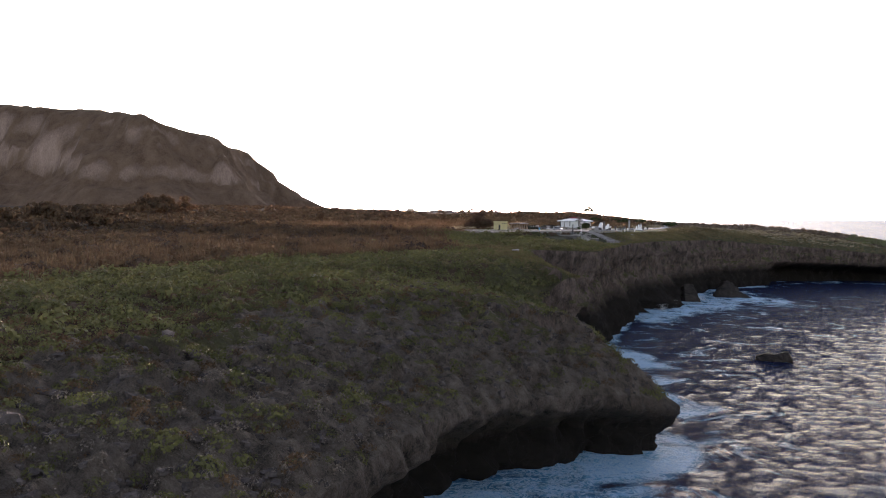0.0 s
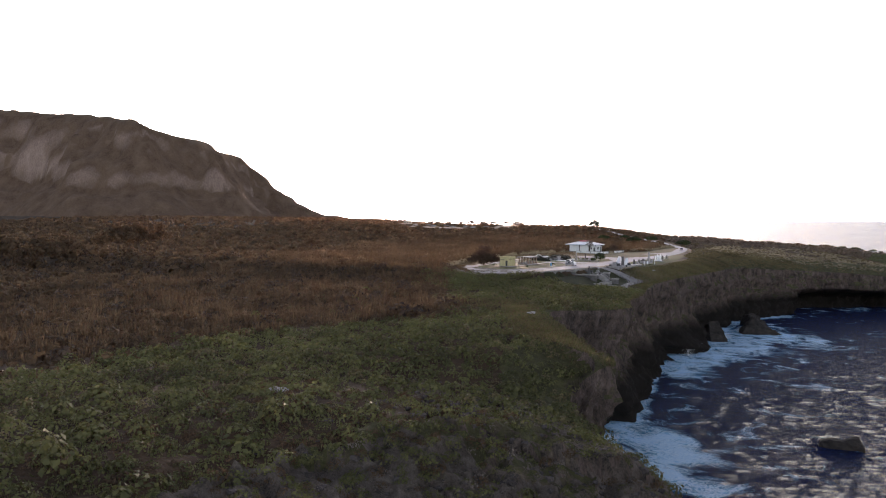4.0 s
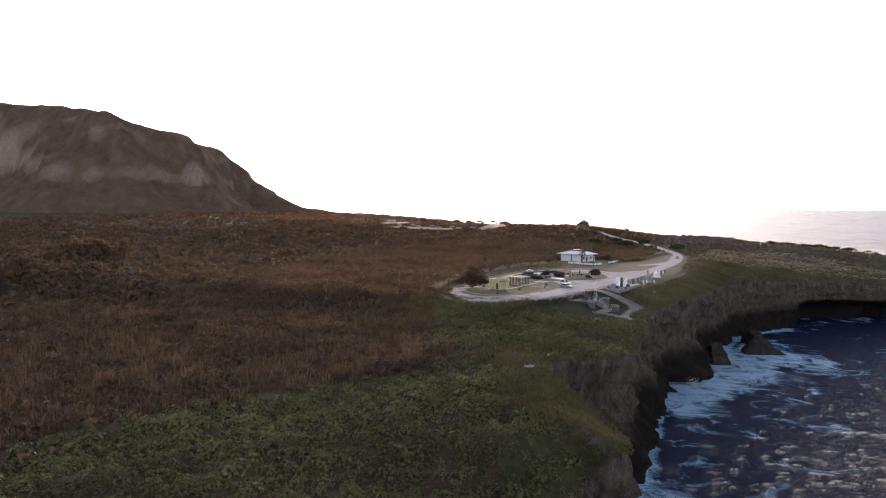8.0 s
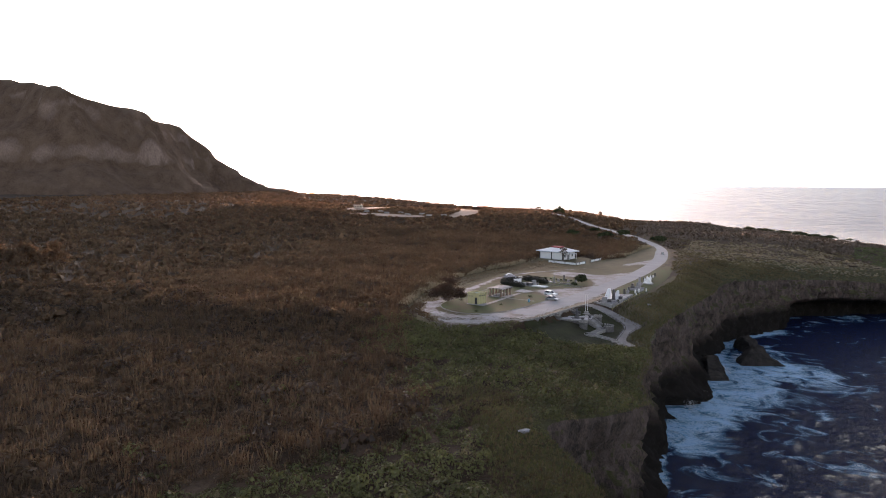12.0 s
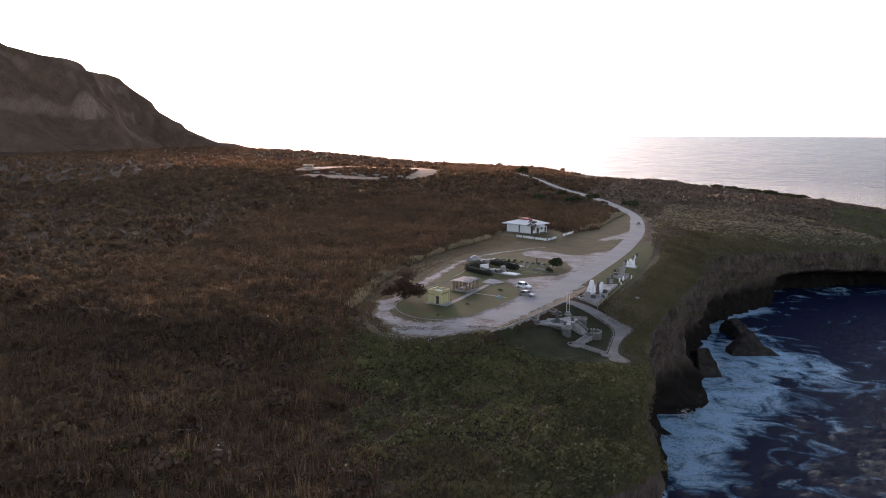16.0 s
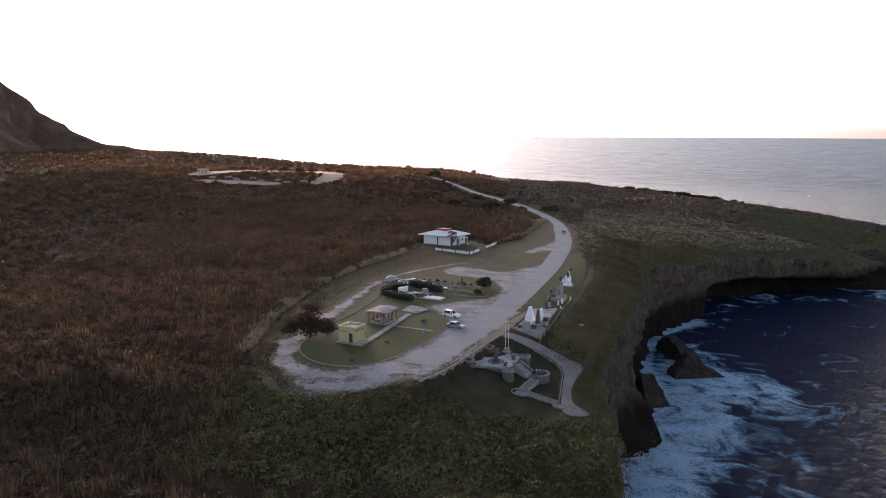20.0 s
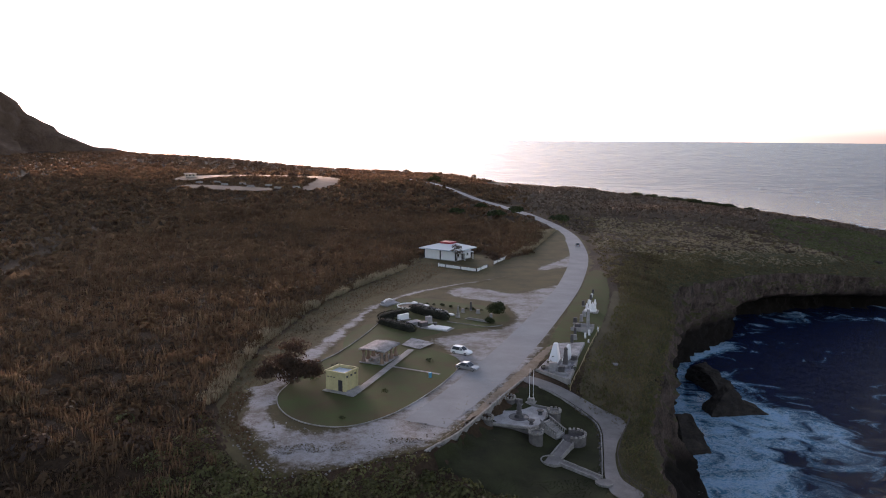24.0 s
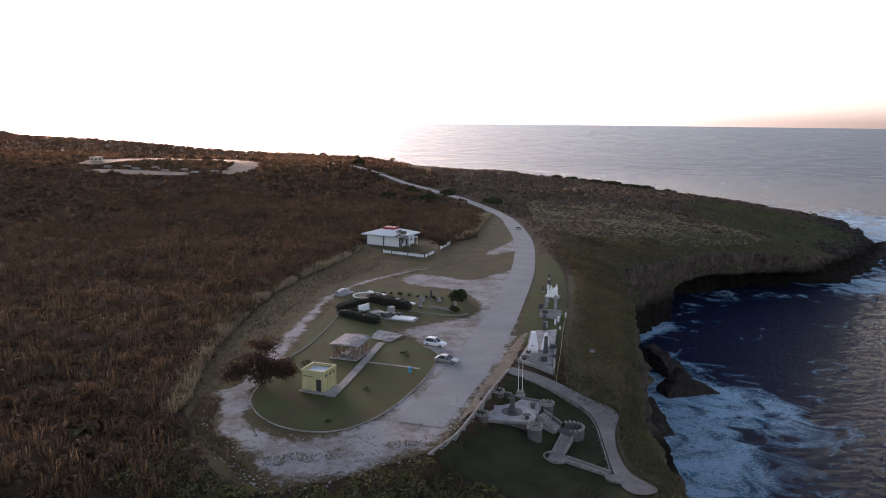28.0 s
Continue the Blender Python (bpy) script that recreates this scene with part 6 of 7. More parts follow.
for x, y in ((17.8, 33.2), (19.2, 37.0), (23.8, 33.2)):
    pot = thing("planter", x, y, PZ + 0.34, 0, "dark round planter on the platform", "planter", "planters on the platform")
    part("bowl", lathe([(0.35, 0), (0.5, 0.35), (0.55, 0.5)], 12), STONEDARK, pot)
    leafy("plant", leaf_cloud(np.random.RandomState(int(x * 7)), 22, 0.25) * 0.5, LEAF_DARK, pot, (0, 0, 0.5))
# the row of smaller memorials towards the bend
ROWM = [(25.2, 53.6, 0.9, 0.6, 2.4, STONEDARK), (26.2, 57.5, 1.2, 0.8, 1.2, STONEGREY), (26.6, 61.4, 0.8, 0.6, 1.9, STONEDARK), (28.8, 59.8, 0.6, 0.6, 1.3, WHITE), (30.0, 62.4, 0.7, 0.6, 1.5, WHITE),
        (27.6, 72.2, 1.2, 0.8, 1.6, STONEDARK), (29.4, 75.0, 1.0, 0.8, 1.9, STONEGREY), (30.6, 80.4, 1.2, 0.6, 1.2, STONEGREY), (31.6, 92.0, 1.0, 0.6, 1.6, STONEDARK), (33.4, 95.0, 0.9, 0.6, 1.3, WHITE),
        (34.4, 99.4, 0.8, 0.6, 1.9, STONEDARK), (35.2, 104, 0.7, 0.5, 1.2, WHITE), (36, 108, 0.7, 0.5, 1.7, STONEDARK), (29.2, 56.4, 0.5, 0.5, 0.8, WHITE), (32.6, 66.9, 0.5, 0.3, 1.3, WHITE)]
for x, y, a, b, c, m in ROWM:
    slab("memorial_stone", x, y, -15, 0.72 * a, 0.72 * b, 0.85 * c, m, {"white_paint": "small white memorial stone on the clifftop verge", "dark_memorial_stone": "dark slim memorial stone on the clifftop verge", "grey_memorial_stone": "grey squared memorial stone on the clifftop verge"}[m.name], "clifftop memorial stones")
mp = thing("memorial_platform", 28.9, 67, 24.75, -14, "small railed memorial platform with a tall pillar", "platform")
part("deck", box(5.0, 4.6, 0.5, (0, 0, -0.1)), CONCRETE, mp)
for y in (-2.2, 2.2):
    part("rail_wall", box(5.0, 0.25, 0.7, (0, y, 0.35)), STONEGREY, mp)
part("pillar", box(0.7, 0.7, 4.6, (1.2, 0.4, 0.4), 0.05), STONEGREY, mp, "tall grey square pillar")
part("block", box(1.4, 1.0, 1.1, (-1.2, 0.2, 0.4), 0.05), STONEDARK, mp)
wm = thing("memorial", 33.0, 86.6, 24.7, -14, "cluster of white stone figures on a stepped base", "memorial")
part("step", box(4.0, 3.4, 0.35), CONCRETE, wm)
part("step", box(3.0, 2.4, 0.35, (0, 0, 0.35)), WHITE, wm)
for i, (x, y, t) in enumerate(((-1.0, -0.3, 1.9), (-0.3, 0.5, 2.6), (0.45, -0.2, 2.2), (1.0, 0.5, 2.9), (1.1, -0.8, 1.4))):
    part("spire", lathe([(0.42, 0.6), (0.34, 0.6 + 0.4 * t), (0.38, 0.6 + 0.6 * t), (0.08, 0.6 + t)], 8, (x, y, 0)), WHITE, wm)
def rail_run(points, label, tall, thick, mat):
    """A post-and-bar rail over the ground from point to point."""
    x0, y0 = points[0]
    z0 = h(x0, y0)
    one = thing("rail", x0, y0, None, 0, label, "rail", "clifftop rails")
    for x, y in points:
        part("post", box(thick * 2, thick * 2, tall + 0.2, (x - x0, y - y0, h(x, y) - z0 - 0.1)), mat, one)
    for (x, y), (u, v) in zip(points[:-1], points[1:]):
        for up in (tall * 0.5, tall * 0.95):
            part("bar", rod((x - x0, y - y0, h(x, y) - z0 + up), (u - x0, v - y0, h(u, v) - z0 + up), thick), mat, one)
    return one


rail_run([(32.3, 16.9), (31.0, 13.0), (29.9, 9.8), (29.1, 6.5), (28.2, 3.0), (27.9, -0.8), (27.9, -4.2), (28.6, -6.5), (29.9, -8.7), (31.1, -10.2), (32.4, -11.5)], "dark weathered rail on the cliff side of the walkway", 1.0, 0.05, RAILDARK)
rail = thing("rail", 22.4, 24.2, None, 0, "low weathered timber rail along the clifftop", "rail")
RL = [(22.4, 24.2), (23.7, 29.6), (25.1, 35.1), (26.9, 42.8), (28.6, 50.4), (30.2, 57), (31.8, 63.4), (33.3, 69.4)]
for i, (x, y) in enumerate(RL):
    part("post", box(0.14, 0.14, 1.0, (x - 22.4, y - 24.2, h(x, y) - h(22.4, 24.2) - 0.1)), ROPE, rail)
for (x, y), (u, v) in zip(RL[:-1], RL[1:]):
    z0 = h(22.4, 24.2)
    part("bar", rod((x - 22.4, y - 24.2, h(x, y) - z0 + 0.8), (u - 22.4, v - 24.2, h(u, v) - z0 + 0.8), 0.07), ROPE, rail)

# ---- castle terrace ----
PL = 23.3
terr = thing("terrace", 12.5, 11.5, PL, 0, "raised stone terrace with white coping in the garden", "terrace")
OUT = [(5.6, 7.4), (9.4, 16.6), (11.2, 18.9), (17.9, 15.2), (17.3, 11.2), (15.6, 6.6), (14.6, 5.6)]
loc = [(x - 12.5, y - 11.5) for x, y in OUT]
part("body", prism(loc, -3.4, 0.0), CASTLE, terr)
part("paving", prism([(x * 0.97, y * 0.97) for x, y in loc], -0.1, 0.03), PAVE, terr, "cracked pale paving")
for (ax, ay), (bx, by) in zip(loc, loc[1:] + loc[:1]):
    if (round(ax + 12.5, 1), round(ay + 11.5, 1)) == (17.3, 11.2):
        continue
    l, a = math.hypot(bx - ax, by - ay), math.degrees(math.atan2(by - ay, bx - ax))
    part("coping", box(l + 0.2, 0.3, 0.4, ((ax + bx) / 2, (ay + by) / 2, 0.0), 0.03, a), COPING, terr, "pale coping")
pool = part("pool", lathe([(1.75, 0.0), (1.75, 0.1), (1.55, 0.1), (1.5, 0.06), (0.02, 0.06)], 20, (0.1, -0.6, 0.03)), STONEDARK, terr, "dark round basin")
st2 = part("statue", lathe([(0.75, 0), (0.7, 0.6), (0.5, 0.7), (0.46, 1.4), (0.34, 1.5), (0.42, 2.0), (0.36, 2.6), (0.42, 3.0), (0.22, 3.4), (0.26, 3.7), (0.06, 3.95)], 12), STONEDARK)
st2.matrix_world = pose(12.6, 10.9, PL + 0.1) @ Matrix.Diagonal((1.05, 1.05, 0.76, 1))
tagged(st2, "dark stone statue on a drum pedestal in the basin", "statue")
for x, y in ((14.6, 7.9), (16.3, 12.6)):
    tb = thing("stone_table", x, y, PL + 0.03, 0, "round dark stone table on the terrace", "table", "stone tables on the terrace")
    part("top", lathe([(0.62, 0.62), (0.66, 0.68), (0.62, 0.76)], 12), CASTLE, tb)
    part("foot", lathe([(0.4, 0), (0.3, 0.3), (0.45, 0.62)], 10), STONEDARK, tb)


def tower(x, y, z0, z1, r, label, plant=None, name="turret", n=10):
    t = thing(name, x, y, z0, 0, label, "turret", "crenellated turrets")
    hh = z1 - z0
    part("drum", lathe([(r * 1.06, -0.4), (r, 0.2), (r, hh - 0.5)], 16), CASTLE, t)
    part("collar", lathe([(r, hh - 0.5), (r * 1.14, hh - 0.35), (r * 1.14, hh - 0.2), (r * 0.85, hh - 0.2), (r * 0.85, hh - 0.45), (0.02, hh - 0.45)], 16), COPING, t, "pale collar")
    for i in range(n):
        a = 360 * i / n
        part("merlon", box(0.26, r * 0.34, 0.32, (1.0 * r * math.cos(radians(a)), 1.0 * r * math.sin(radians(a)), hh - 0.22), 0, a), COPING, t)
    if plant:
        for i in range(3):
            leafy("plant", leaf_cloud(np.random.RandomState(int(x * 9) + i), 40, 0.24) * 0.6 * r + np.array((0.4 * r * math.cos(2 * i), 0.4 * r * math.sin(2 * i), 0)), plant, t, (0, 0, hh - 0.5), label="reddish brown potted plant")
    return t


tower(15.2, 3.7, 20.4, 23.95, 1.15, "grey crenellated stone turret at the terrace corner")
tower(18.7, 13.2, 20.6, 24.1, 1.15, "grey crenellated stone turret beside the steps")
tower(7.2, 6.9, 22.6, 24.9, 1.0, "low crenellated planter with reddish plants", LEAF_RUDDY, "planter")
tower(11.0, 17.0, 22.6, 24.9, 1.0, "low crenellated planter with reddish plants", LEAF_RUDDY, "planter")
stairs = thing("stairs", 16.9, 9.6, 21.6, -38, "stone stairway with white balustrades below the terrace", "stairs")
for i in range(9):
    part("step", box(0.37, 2.4, 0.19 * (9 - i) + 1.0, (0.2 + 0.36 * i, 0, -1.0)), CONCRETE, stairs)
for y in (-1.3, 1.3):
    part("balustrade", rod((0, y, 2.3), (3.5, y, 0.75), 0.13, 6), COPING, stairs)
    for i in range(8):
        x = 0.2 + 0.42 * i
        part("baluster", box(0.14, 0.14, 0.75, (x, y, 1.5 - 0.44 * x + 0.1)), COPING, stairs)
ring = thing("lookout", 21.6, 7.0, 21.5, 0, "round crenellated lookout landing of grey stone", "lookout")
part("floor", lathe([(1.95, -2.0), (1.95, 0.0), (0.02, 0.02)], 20), CASTLE, ring)
part("wall", lathe([(2.1, -2.0), (2.1, 0.7), (1.8, 0.7), (1.8, 0.0)], 14, a0=-110, a1=110), CASTLE, ring)
for i in range(11):
    a = -105 + 21 * i
    part("merlon", box(0.36, 0.4, 0.3, (1.95 * math.cos(radians(a)), 1.95 * math.sin(radians(a)), 0.7), 0, a), COPING, ring)


def ramp(name, a, b, wide, label, category):
    """A sloped path with low side walls from one point to another."""
    a, b = Vector(a), Vector(b)
    t = thing(name, a.x, a.y, a.z, math.degrees(math.atan2(b.y - a.y, b.x - a.x)), label, category)
    l, dz = math.hypot(b.x - a.x, b.y - a.y), b.z - a.z
    for n, y0, y1, up, m in (("deck", -wide / 2, wide / 2, 0.0, WALKWAY), ("side_wall", -wide / 2 - 0.2, -wide / 2, 0.22, COPING), ("side_wall", wide / 2, wide / 2 + 0.2, 0.22, COPING)):
        bm = bmesh.new()
        v = [bm.verts.new(p) for p in ((0, y0, -1), (l, y0, dz - 1), (l, y1, dz - 1), (0, y1, -1), (0, y0, up), (l, y0, dz + up), (l, y1, dz + up), (0, y1, up))]
        for f in ((3, 2, 1, 0), (4, 5, 6, 7), (0, 1, 5, 4), (1, 2, 6, 5), (2, 3, 7, 6), (3, 0, 4, 7)):
            bm.faces.new([v[i] for i in f])
        part(n, bm, m, t)
    return t


ramp("ramp", (20.7, 5.6, 21.5), (18.2, 0.1, 21.05), 1.6, "sloping grey path with pale side walls", "ramp")
ramp("ramp", (18.9, -1.6, 20.98), (24.4, -6.2, 20.68), 1.1, "narrow level path with pale side walls", "footpath")
land = thing("landing", 17.6, -1.2, 21.0, 0, "round grey landing with a pale kerb", "landing")
part("floor", lathe([(1.7, -0.6), (1.7, 0.0), (0.02, 0.01)], 18), WALKWAY, land)
part("kerb", lathe([(1.85, -0.6), (1.85, 0.2), (1.66, 0.2), (1.66, 0.0)], 18, a0=75, a1=325), COPING, land)
land = thing("landing", 24.9, -7.4, 20.66, 0, "small round grey landing joining the walkway", "landing")
part("floor", lathe([(1.25, -0.6), (1.25, 0.0), (0.02, 0.01)], 16), WALKWAY, land)
part("kerb", lathe([(1.4, -0.6), (1.4, 0.18), (1.22, 0.18), (1.22, 0.0)], 16, a0=165, a1=320), COPING, land)
ped = thing("flag_stand", 14.9, 17.9, None, -20, "white pedestal with bare flagpoles in the garden", "flagpoles")
part("pedestal", box(1.2, 0.85, 0.85, (0, 0, -0.1), 0.04), COPING, ped)
part("step", box(1.7, 1.3, 0.35, (0, 0, -0.2), 0.03), CONCRETE, ped)
for x in (-0.35, 0.35):
    pl = part("pole", rod((x, 0, 0.3), (x, 0, 6.2), 0.05, 8, None, 0.03), WHITE, ped)
    part("ball", lathe([(0.02, 6.2), (0.08, 6.27), (0.02, 6.35)], 8, (x, 0, 0)), COPING, pl)
slab("memorial_stone", 12.6, 16.9, -25, 1.4, 0.7, 0.9, STONEDARK, "dark block at the back of the terrace", "", PL)


# ---- cars ----
def car(x, y, turn, paint, label, tall=1.45, long=4.6, suv=False):
    c = thing("car", x, y, h(x, y) + 0.14, turn, label, "car", "parked cars")
    w, g, L = 1.78, 0.26, long / 2
    waist = 0.58 * tall if not suv else 0.6 * tall
    side = [(-L, 0.45), (-L + 0.06, waist - 0.05), (-L + 0.5, waist), (L - 1.35, waist), (L - 0.25, waist - 0.16), (L, waist - 0.34), (L, 0.42), (L - 0.1, g), (-L + 0.1, g)]
    bm = bmesh.new()
    rings = [[bm.verts.new((px, s * (w / 2 - ins), pz)) for px, pz in side] for s, ins in ((-1, 0), (1, 0))]
    n = len(side)
    for i in range(n):
        bm.faces.new((rings[0][i], rings[0][(i + 1) % n], rings[1][(i + 1) % n], rings[1][i]))
    bm.faces.new(rings[0][::-1])
    bm.faces.new(rings[1])
    bmesh.ops.recalc_face_normals(bm, faces=bm.faces)
    bmesh.ops.bevel(bm, geom=list(bm.edges), offset=0.07, segments=2, affect="EDGES")
    part("body", bm, paint, c)
    back, roof_b = (-L + 0.25, -L + 0.55) if suv else (-L + 0.55, -L + 1.35)
    front, roof_f = L - 1.3, L - 2.15
    cab = [(back, waist - 0.04), (roof_b, tall - 0.06), (roof_f, tall - 0.06), (front, waist - 0.04)]
    bm = bmesh.new()
    lo = 0.06
    ring = []
    for s in (-1, 1):
        ring.append([bm.verts.new((px, s * (w / 2 - (lo if pz < tall - 0.2 else 0.24)), pz)) for px, pz in cab])
    for i in range(4):
        bm.faces.new((ring[0][i], ring[0][(i + 1) % 4], ring[1][(i + 1) % 4], ring[1][i]))
    bm.faces.new(ring[0][::-1])
    bm.faces.new(ring[1])
    bmesh.ops.recalc_face_normals(bm, faces=bm.faces)
    part("windows", bm, GLASS, c, "dark window glass")
    part("roof", box(roof_f - roof_b + 0.12, w - 0.44, 0.1, ((roof_f + roof_b) / 2, 0, tall - 0.09), 0.04), paint, c)
    for s in (-1, 1):
        for a, b in (((back, waist), (roof_b, tall - 0.06)), ((front, waist), (roof_f, tall - 0.06)), ((0.05, waist), (0.0, tall - 0.06))):
            part("pillar", rod((a[0], s * (w / 2 - 0.06), a[1]), (b[0], s * (w / 2 - 0.23), b[1]), 0.055, 5), paint, c)
        part("mirror", box(0.12, 0.2, 0.14, (front - 0.25, s * (w / 2 + 0.1), waist + 0.02), 0.03), paint, c)
        part("headlight", box(0.12, 0.42, 0.14, (L - 0.1, s * 0.6, waist - 0.42), 0.02), LAMPGLASS, c)
        part("tail_light", box(0.1, 0.3, 0.2, (-L + 0.05, s * 0.66, waist - 0.28), 0.02), TAILRED, c)
        for px in (-L + 0.85, L - 0.9):
            wh = part("wheel", rod((px, s * (w / 2 - 0.12), 0.33), (px, s * (w / 2 + 0.03), 0.33), 0.33, 14), TYRE, c)
            part("rim", rod((px, s * (w / 2), 0.33), (px, s * (w / 2 + 0.045), 0.33), 0.2, 10), RIM, wh)
    return c


car(1.0, 42.0, -27, PAINT_W, "white sport utility car parked on gravel", 1.7, 4.55, True)
car(2.8, 31.4, -25, PAINT_S, "silver saloon car parked beside the asphalt", 1.45, 4.7)
car(40.6, 206, 92, PAINT_S, "small dark-windowed car on the road bend", 1.5, 4.2)

# ---- trees and shrubs further off ----
for i, (x, y, t, w) in enumerate(((-203, -46, 14, 18), (-198, -30, 12, 16), (-200, -16, 10, 14), (-190, 3, 15, 17), (-187, 13, 16, 10), (-184, 24, 15, 10), (-222, -58, 12, 18), (-150, 105, 8, 6))):
    tree(x, y, t, w, LEAF_BROWN, "wind-bent brown tree on the inland plain", 70 + i, clumps=34, leaf=0.32, lean=-0.12, low=0.2, group="trees on the plain")
for i, (x, y, t, w) in enumerate(((-41, 443, 8.5, 8), (16, 322, 4, 9), (6, 300, 4, 8), (40, 300, 4, 10), (-16, 300, 3.5, 8), (-4, 337, 3, 6))):
    tree(x, y, t, w, LEAF_DARK, "dark low tree beside the far road", 80 + i, clumps=30, leaf=0.4, low=0.15, group="trees by the far road")
r = np.random.RandomState(14)
for i in range(18):
    u = i / 17
    x, y = 128 + 64 * u + 4 * r.randn(), 605 - 127 * u + 6 * r.randn()
    tree(x, y, 2.2 + 1.6 * r.rand(), 6 + 5 * r.rand(), LEAF_DARK, "dark wind-pressed tree on the far ridge", 100 + i, clumps=12, leaf=0.5, leaves=18, group="trees on the far ridge")
for i in range(22):
    u = i / 21
    x, y = -330 + 300 * u + 8 * r.randn(), 800 - 60 * u + 10 * r.randn()
    tree(x, y, 3.5 + 3.5 * r.rand() ** 2, 4 + 4 * r.rand(), LEAF_BROWN, "small tree standing on the plain's skyline", 130 + i, clumps=9, leaf=0.5, leaves=16, group="trees on the skyline")
for i in range(7):
    tree(-107 + 7.6 * i, 446 + 2.0 * r.randn(), 2.6 + 0.6 * r.rand(), 2.4, LEAF_DARK, "small clipped tree in a row beyond the plain", 160 + i, clumps=8, leaf=0.35, leaves=16, low=0.15, group="row of clipped trees")

# ---- far car park ----
drape("gravel", FAR_LOOP, PINKISH, 1.0, 8, "pale gravel loop of a distant car park", "gravel", 3, 11)
drape("gravel", FAR_YARD, PINKISH, 1.0, 8, "pale gravel forecourt of a distant car park", "gravel", 3, 12)
for i in range(8):
    u = i / 7
    x, y = -205 + 75 * u, 412 - 30 * u + 10 * (i % 2)
    slab("low_wall", x, y, -10, 5, 0.5, 1.1, CONCRETE, "low pale wall of the distant car park", "walls of the distant car park", h(x, y) + 0.8, category="wall")
fb = thing("building", -232, 462, h(-232, 462) + 0.6, 15, "small pale building beside the distant car park", "building")
part("wall", box(8, 6, 2.8), CREAM, fb)
part("roof", box(9, 7, 0.4, (0, 0, 2.8)), CONCRETE, fb)
for x in (-2.6, 0, 2.6):
    part("window", box(1.2, 0.1, 1.0, (x, -3.03, 1.2)), GLASS, fb)
for i in range(9):
    u = i / 8
    tree(-225 + 105 * u, 512 - 40 * u + 5 * r.randn(), 4 + 2 * r.rand(), 6 + 3 * r.rand(), LEAF_RUDDY, "small round tree round the distant car park", 160 + i, clumps=9, leaves=16, leaf=0.5, group="trees of the distant car park")

# ---- stones and sea rocks ----
def rock(name, x, y, z, size, turn, label, seed, mat, category="rock", detail=3, rough=0.35):
    ob = part(name, rock_mesh(seed, size, rough, detail), mat)
    ob.matrix_world = pose(x, y, z, 0, 0, turn)
    return tagged(ob, label, category)


def stack(x, y, z, turn, side, deep, label, seed, rough=0.5):
    """A jagged sea stack: a side outline (along, up) given thickness, split fine and broken up by noise."""
    bm = bmesh.new()
    n = len(side)
    rings = [[bm.verts.new((px, f * deep * (1.0 - 0.55 * max(0, pz) / max(q for _, q in side)), pz)) for px, pz in side] for f in (-0.5, 0.5)]
    bm.faces.new(rings[0])
    bm.faces.new(rings[1][::-1])
    for i in range(n):
        bm.faces.new((rings[0][(i + 1) % n], rings[0][i], rings[1][i], rings[1][(i + 1) % n]))
    bmesh.ops.recalc_face_normals(bm, faces=bm.faces)
    bmesh.ops.triangulate(bm, faces=list(bm.faces))
    for _ in range(4):
        bmesh.ops.subdivide_edges(bm, edges=[e for e in bm.edges if e.calc_length() > 1.0], cuts=1, use_grid_fill=True)
    bm.normal_update()
    for v in bm.verts:
        p = v.co + Vector((seed * 5.1, seed * 2.7, 0))
        v.co += v.normal * rough * (1.2 * noise.fractal(p * 0.35, 0.8, 2.1, 4) + 0.7 * noise.noise(p * 1.1))
    ob = part("sea_rock", bm, SEAROCK)
    ob.matrix_world = pose(x, y, z, 0, 0, turn)
    return tagged(ob, label, "rock", "sea stacks off the cliff")


stack(76.5, 126, SEA, -75, [(-11, -2), (-10.5, 3.2), (-8, 5.6), (-4, 5.8), (3, 4.6), (8, 3.0), (11, 0.5), (11.5, -2)], 8, "dark wet sea stack with a sloping back", 2)
stack(76.0, 104, SEA, 12, [(-8, -2), (-6.6, 1.5), (-3.4, 5.6), (-1.6, 7.4), (0.6, 5.8), (3.0, 3.4), (7.5, 1.8), (10.5, -0.4), (11, -2)], 7, "dark wedge-shaped sea stack awash with foam", 5)
stack(57.0, 79, SEA, -72, [(-7, -3), (-6, 3.0), (-3, 6.5), (0, 7.5), (4, 4.0), (7, 1.2), (8, -3)], 8, "dark buttress of rock at the cliff foot", 8)
stack(82, -79, SEA, -8, [(-5, -1.5), (-4.6, 1.3), (-2.5, 1.9), (0, 1.7), (1.6, 2.6), (3.2, 2.7), (4.3, 1.0), (4.8, -1.5)], 3.6, "small dark rock awash in the sea", 7, 0.3)
for i, (x, y, s) in enumerate(((84, 182, 3), (98, 200, 3), (200, 262, 4), (244, 306, 6), (290, 352, 6), (303, 405, 6))):
    rock("boulder", x, y, SEA + 0.2 * s, (s, 0.7 * s, 0.8 * s), 40 * i, "dark fallen boulder at the foot of the cliff", 20 + i, SEAROCK, "boulder", 3)
rock("stone", -6.7, -174, 18.2, (1.5, 1.0, 0.8), 15, "pale limestone boulder lying in the scrub", 41, STONEGREY, "stone", 3)
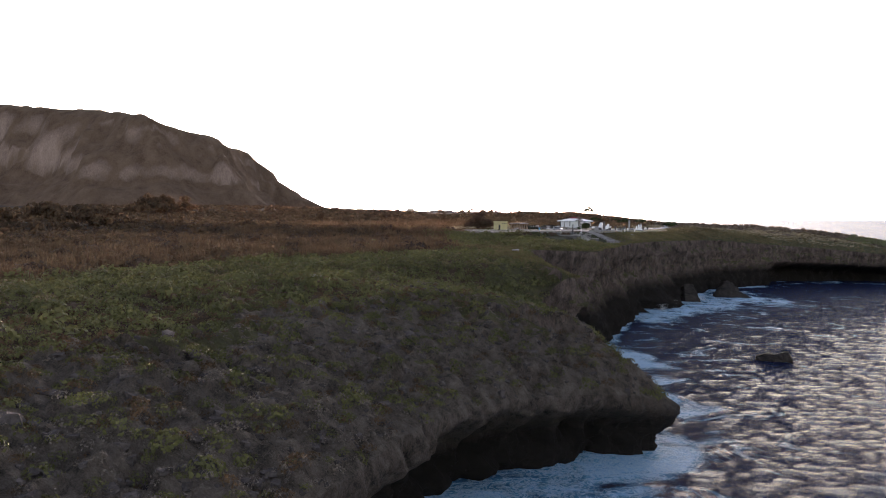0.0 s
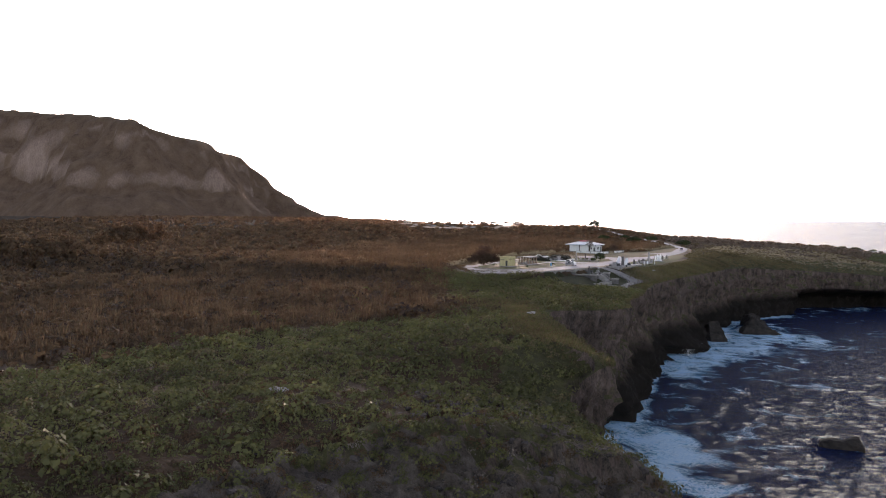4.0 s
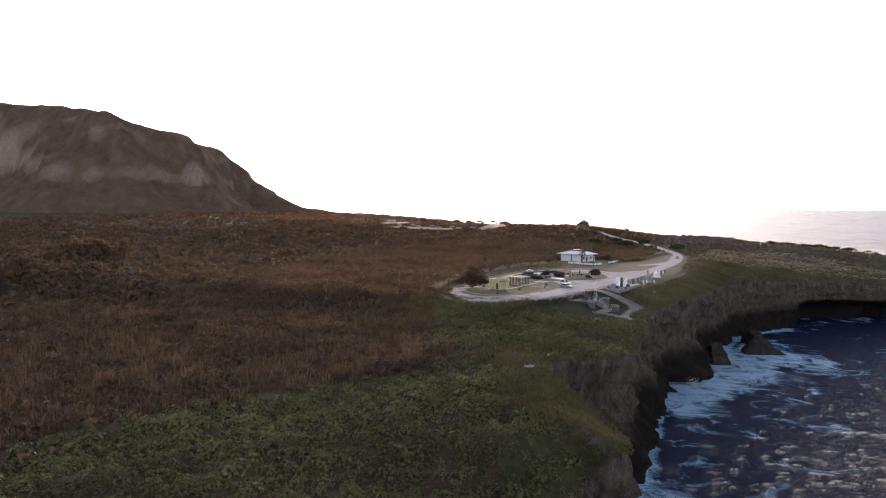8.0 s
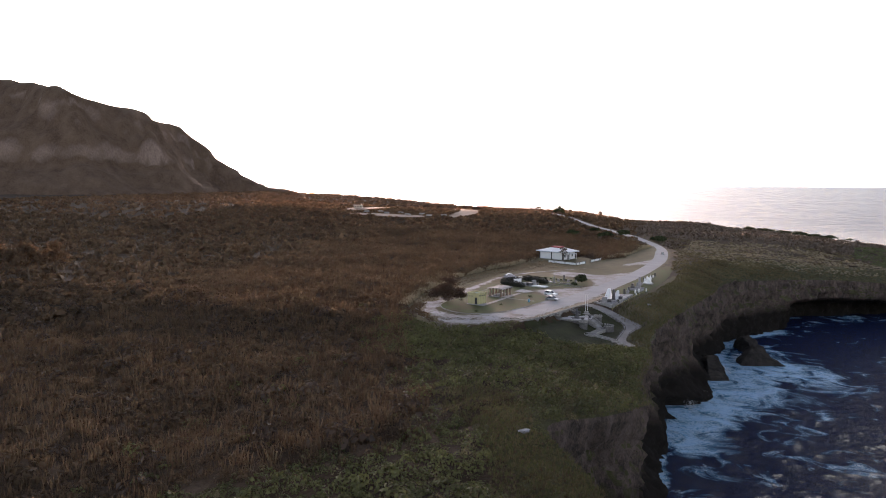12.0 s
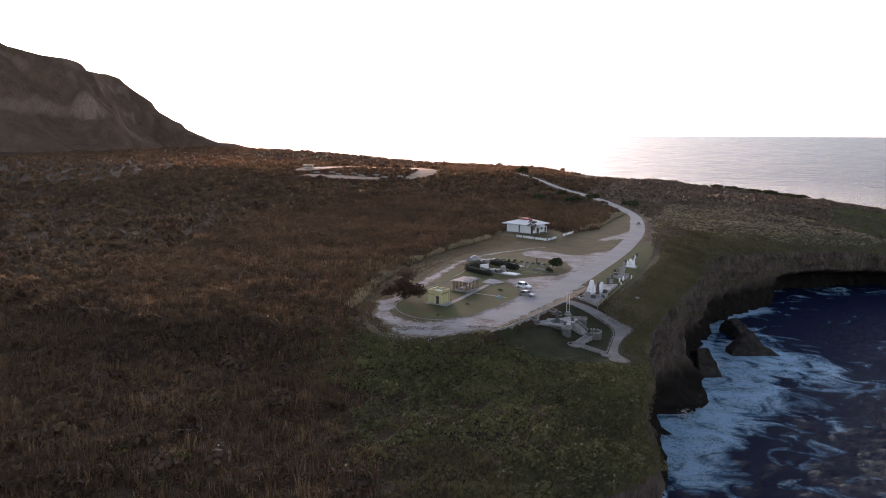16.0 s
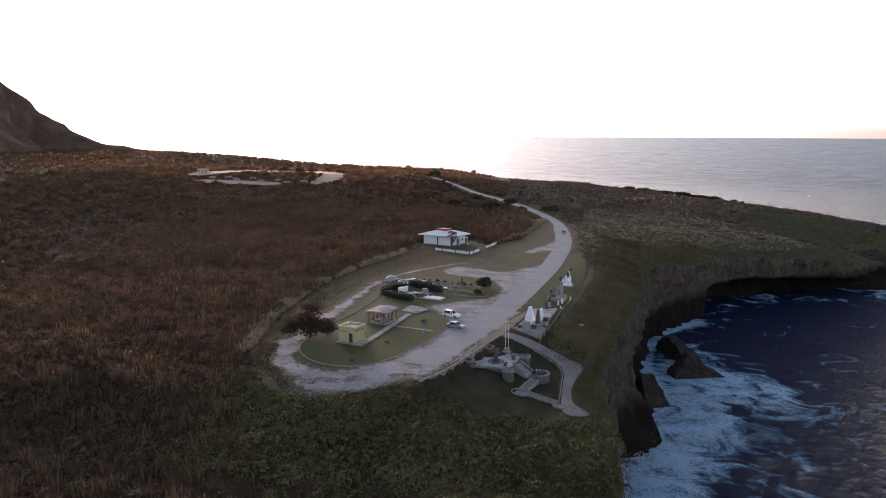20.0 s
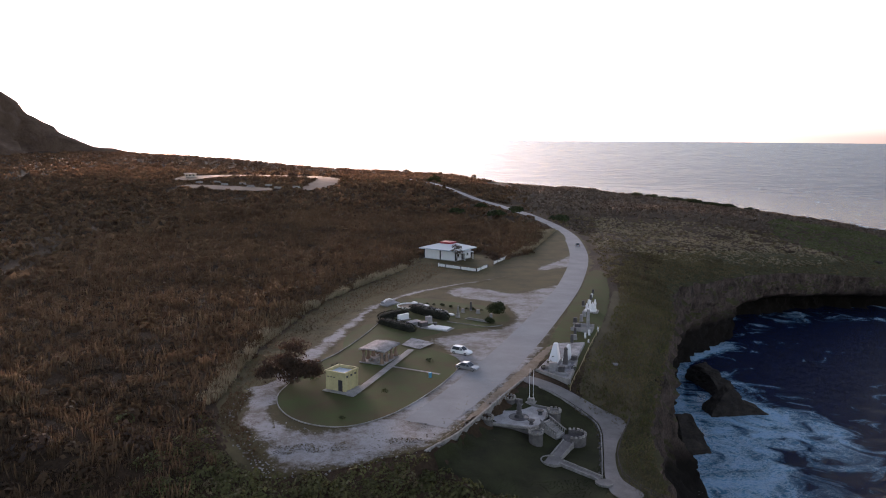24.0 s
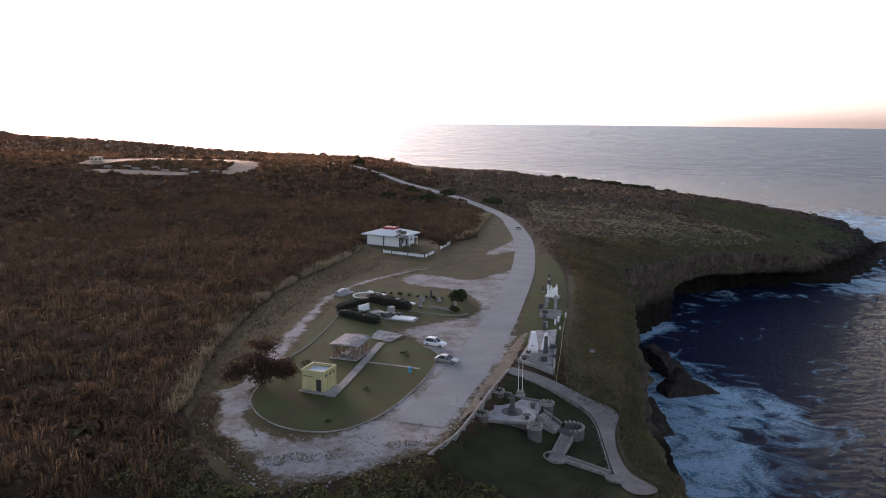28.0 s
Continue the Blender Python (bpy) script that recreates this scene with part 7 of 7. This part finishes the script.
rock("stone", 12.6, -90, 20.9, (0.9, 0.6, 0.35), 30, "flat pale limestone slab near the cliff edge", 42, STONEGREY, "stone", 3)
rock("stone", 33.5, 44, 23.2, (0.9, 0.5, 0.4), 10, "pale stone lying on the clifftop grass", 43, STONEGREY, "stone", 2)


r = np.random.RandomState(91)
shelf = resample(rounded([(205, 262, 0), (235, 292, 0), (262, 318, 0), (285, 352, 0), (300, 410, 0), (318, 450, 0)], 2)[:, :2], 1.6)
sx_, sy_ = np.repeat(shelf[:, 0], 4), np.repeat(shelf[:, 1], 4)
lie = r.rand(len(sx_)) ** 1.5
sx_, sy_ = sx_ - 14 * lie + 8 * (1 - lie) * r.rand(len(sx_)) + r.randn(len(sx_)), sy_ + 5 * lie - 6 * (1 - lie) * r.rand(len(sx_)) + r.randn(len(sx_))
dd, _ = coast_distance(sx_, sy_)
scatter("rock_shelf", CRAGS, np.stack([sx_, sy_, np.where(dd > 0, surface(sx_, sy_, np.maximum(dd, 0)), SEA + 0.8)], 1), 0.9 + 2.0 * r.rand(len(sx_)) ** 2, SEAROCK, "jagged black rock shelf round the headland's tip", "rock shelf", 92)


# ---- spray where waves break on the cliff foot ----
SPRAY = material("sea_spray", (0.82, 0.86, 0.88), 0.9, spot=(0.7, 0.75, 0.78), scale=1.0, bump=0)
rs = np.random.RandomState(77)
flecks = []
for x, y, tall in ((51, 44, 3.6), (47.5, 34, 2.6), (31, -20, 1.6), (27.5, -62, 2.4), (31, -92, 2.0), (63, 86, 2.2), (70, 112, 2.0), (77, 111, 1.6)):
    n = 320
    up = rs.rand(n) ** 2.2 * tall
    c = np.stack([x + rs.randn(n) * (1.4 - 0.18 * up), y + rs.randn(n) * (1.8 - 0.2 * up), SEA + up], 1)
    q = leaf_cloud(rs, n, 0.11)
    flecks.append(q - q.mean(1, keepdims=True) + c[:, None, :])
flecks = np.concatenate(flecks)
spray = mesh_object("spray", flecks.reshape(-1, 3), np.arange(len(flecks) * 4).reshape(-1, 4), SPRAY, smooth_faces=False)
tagged(spray, "white wave spray bursting at the cliff foot", "sea spray", kind="stuff")
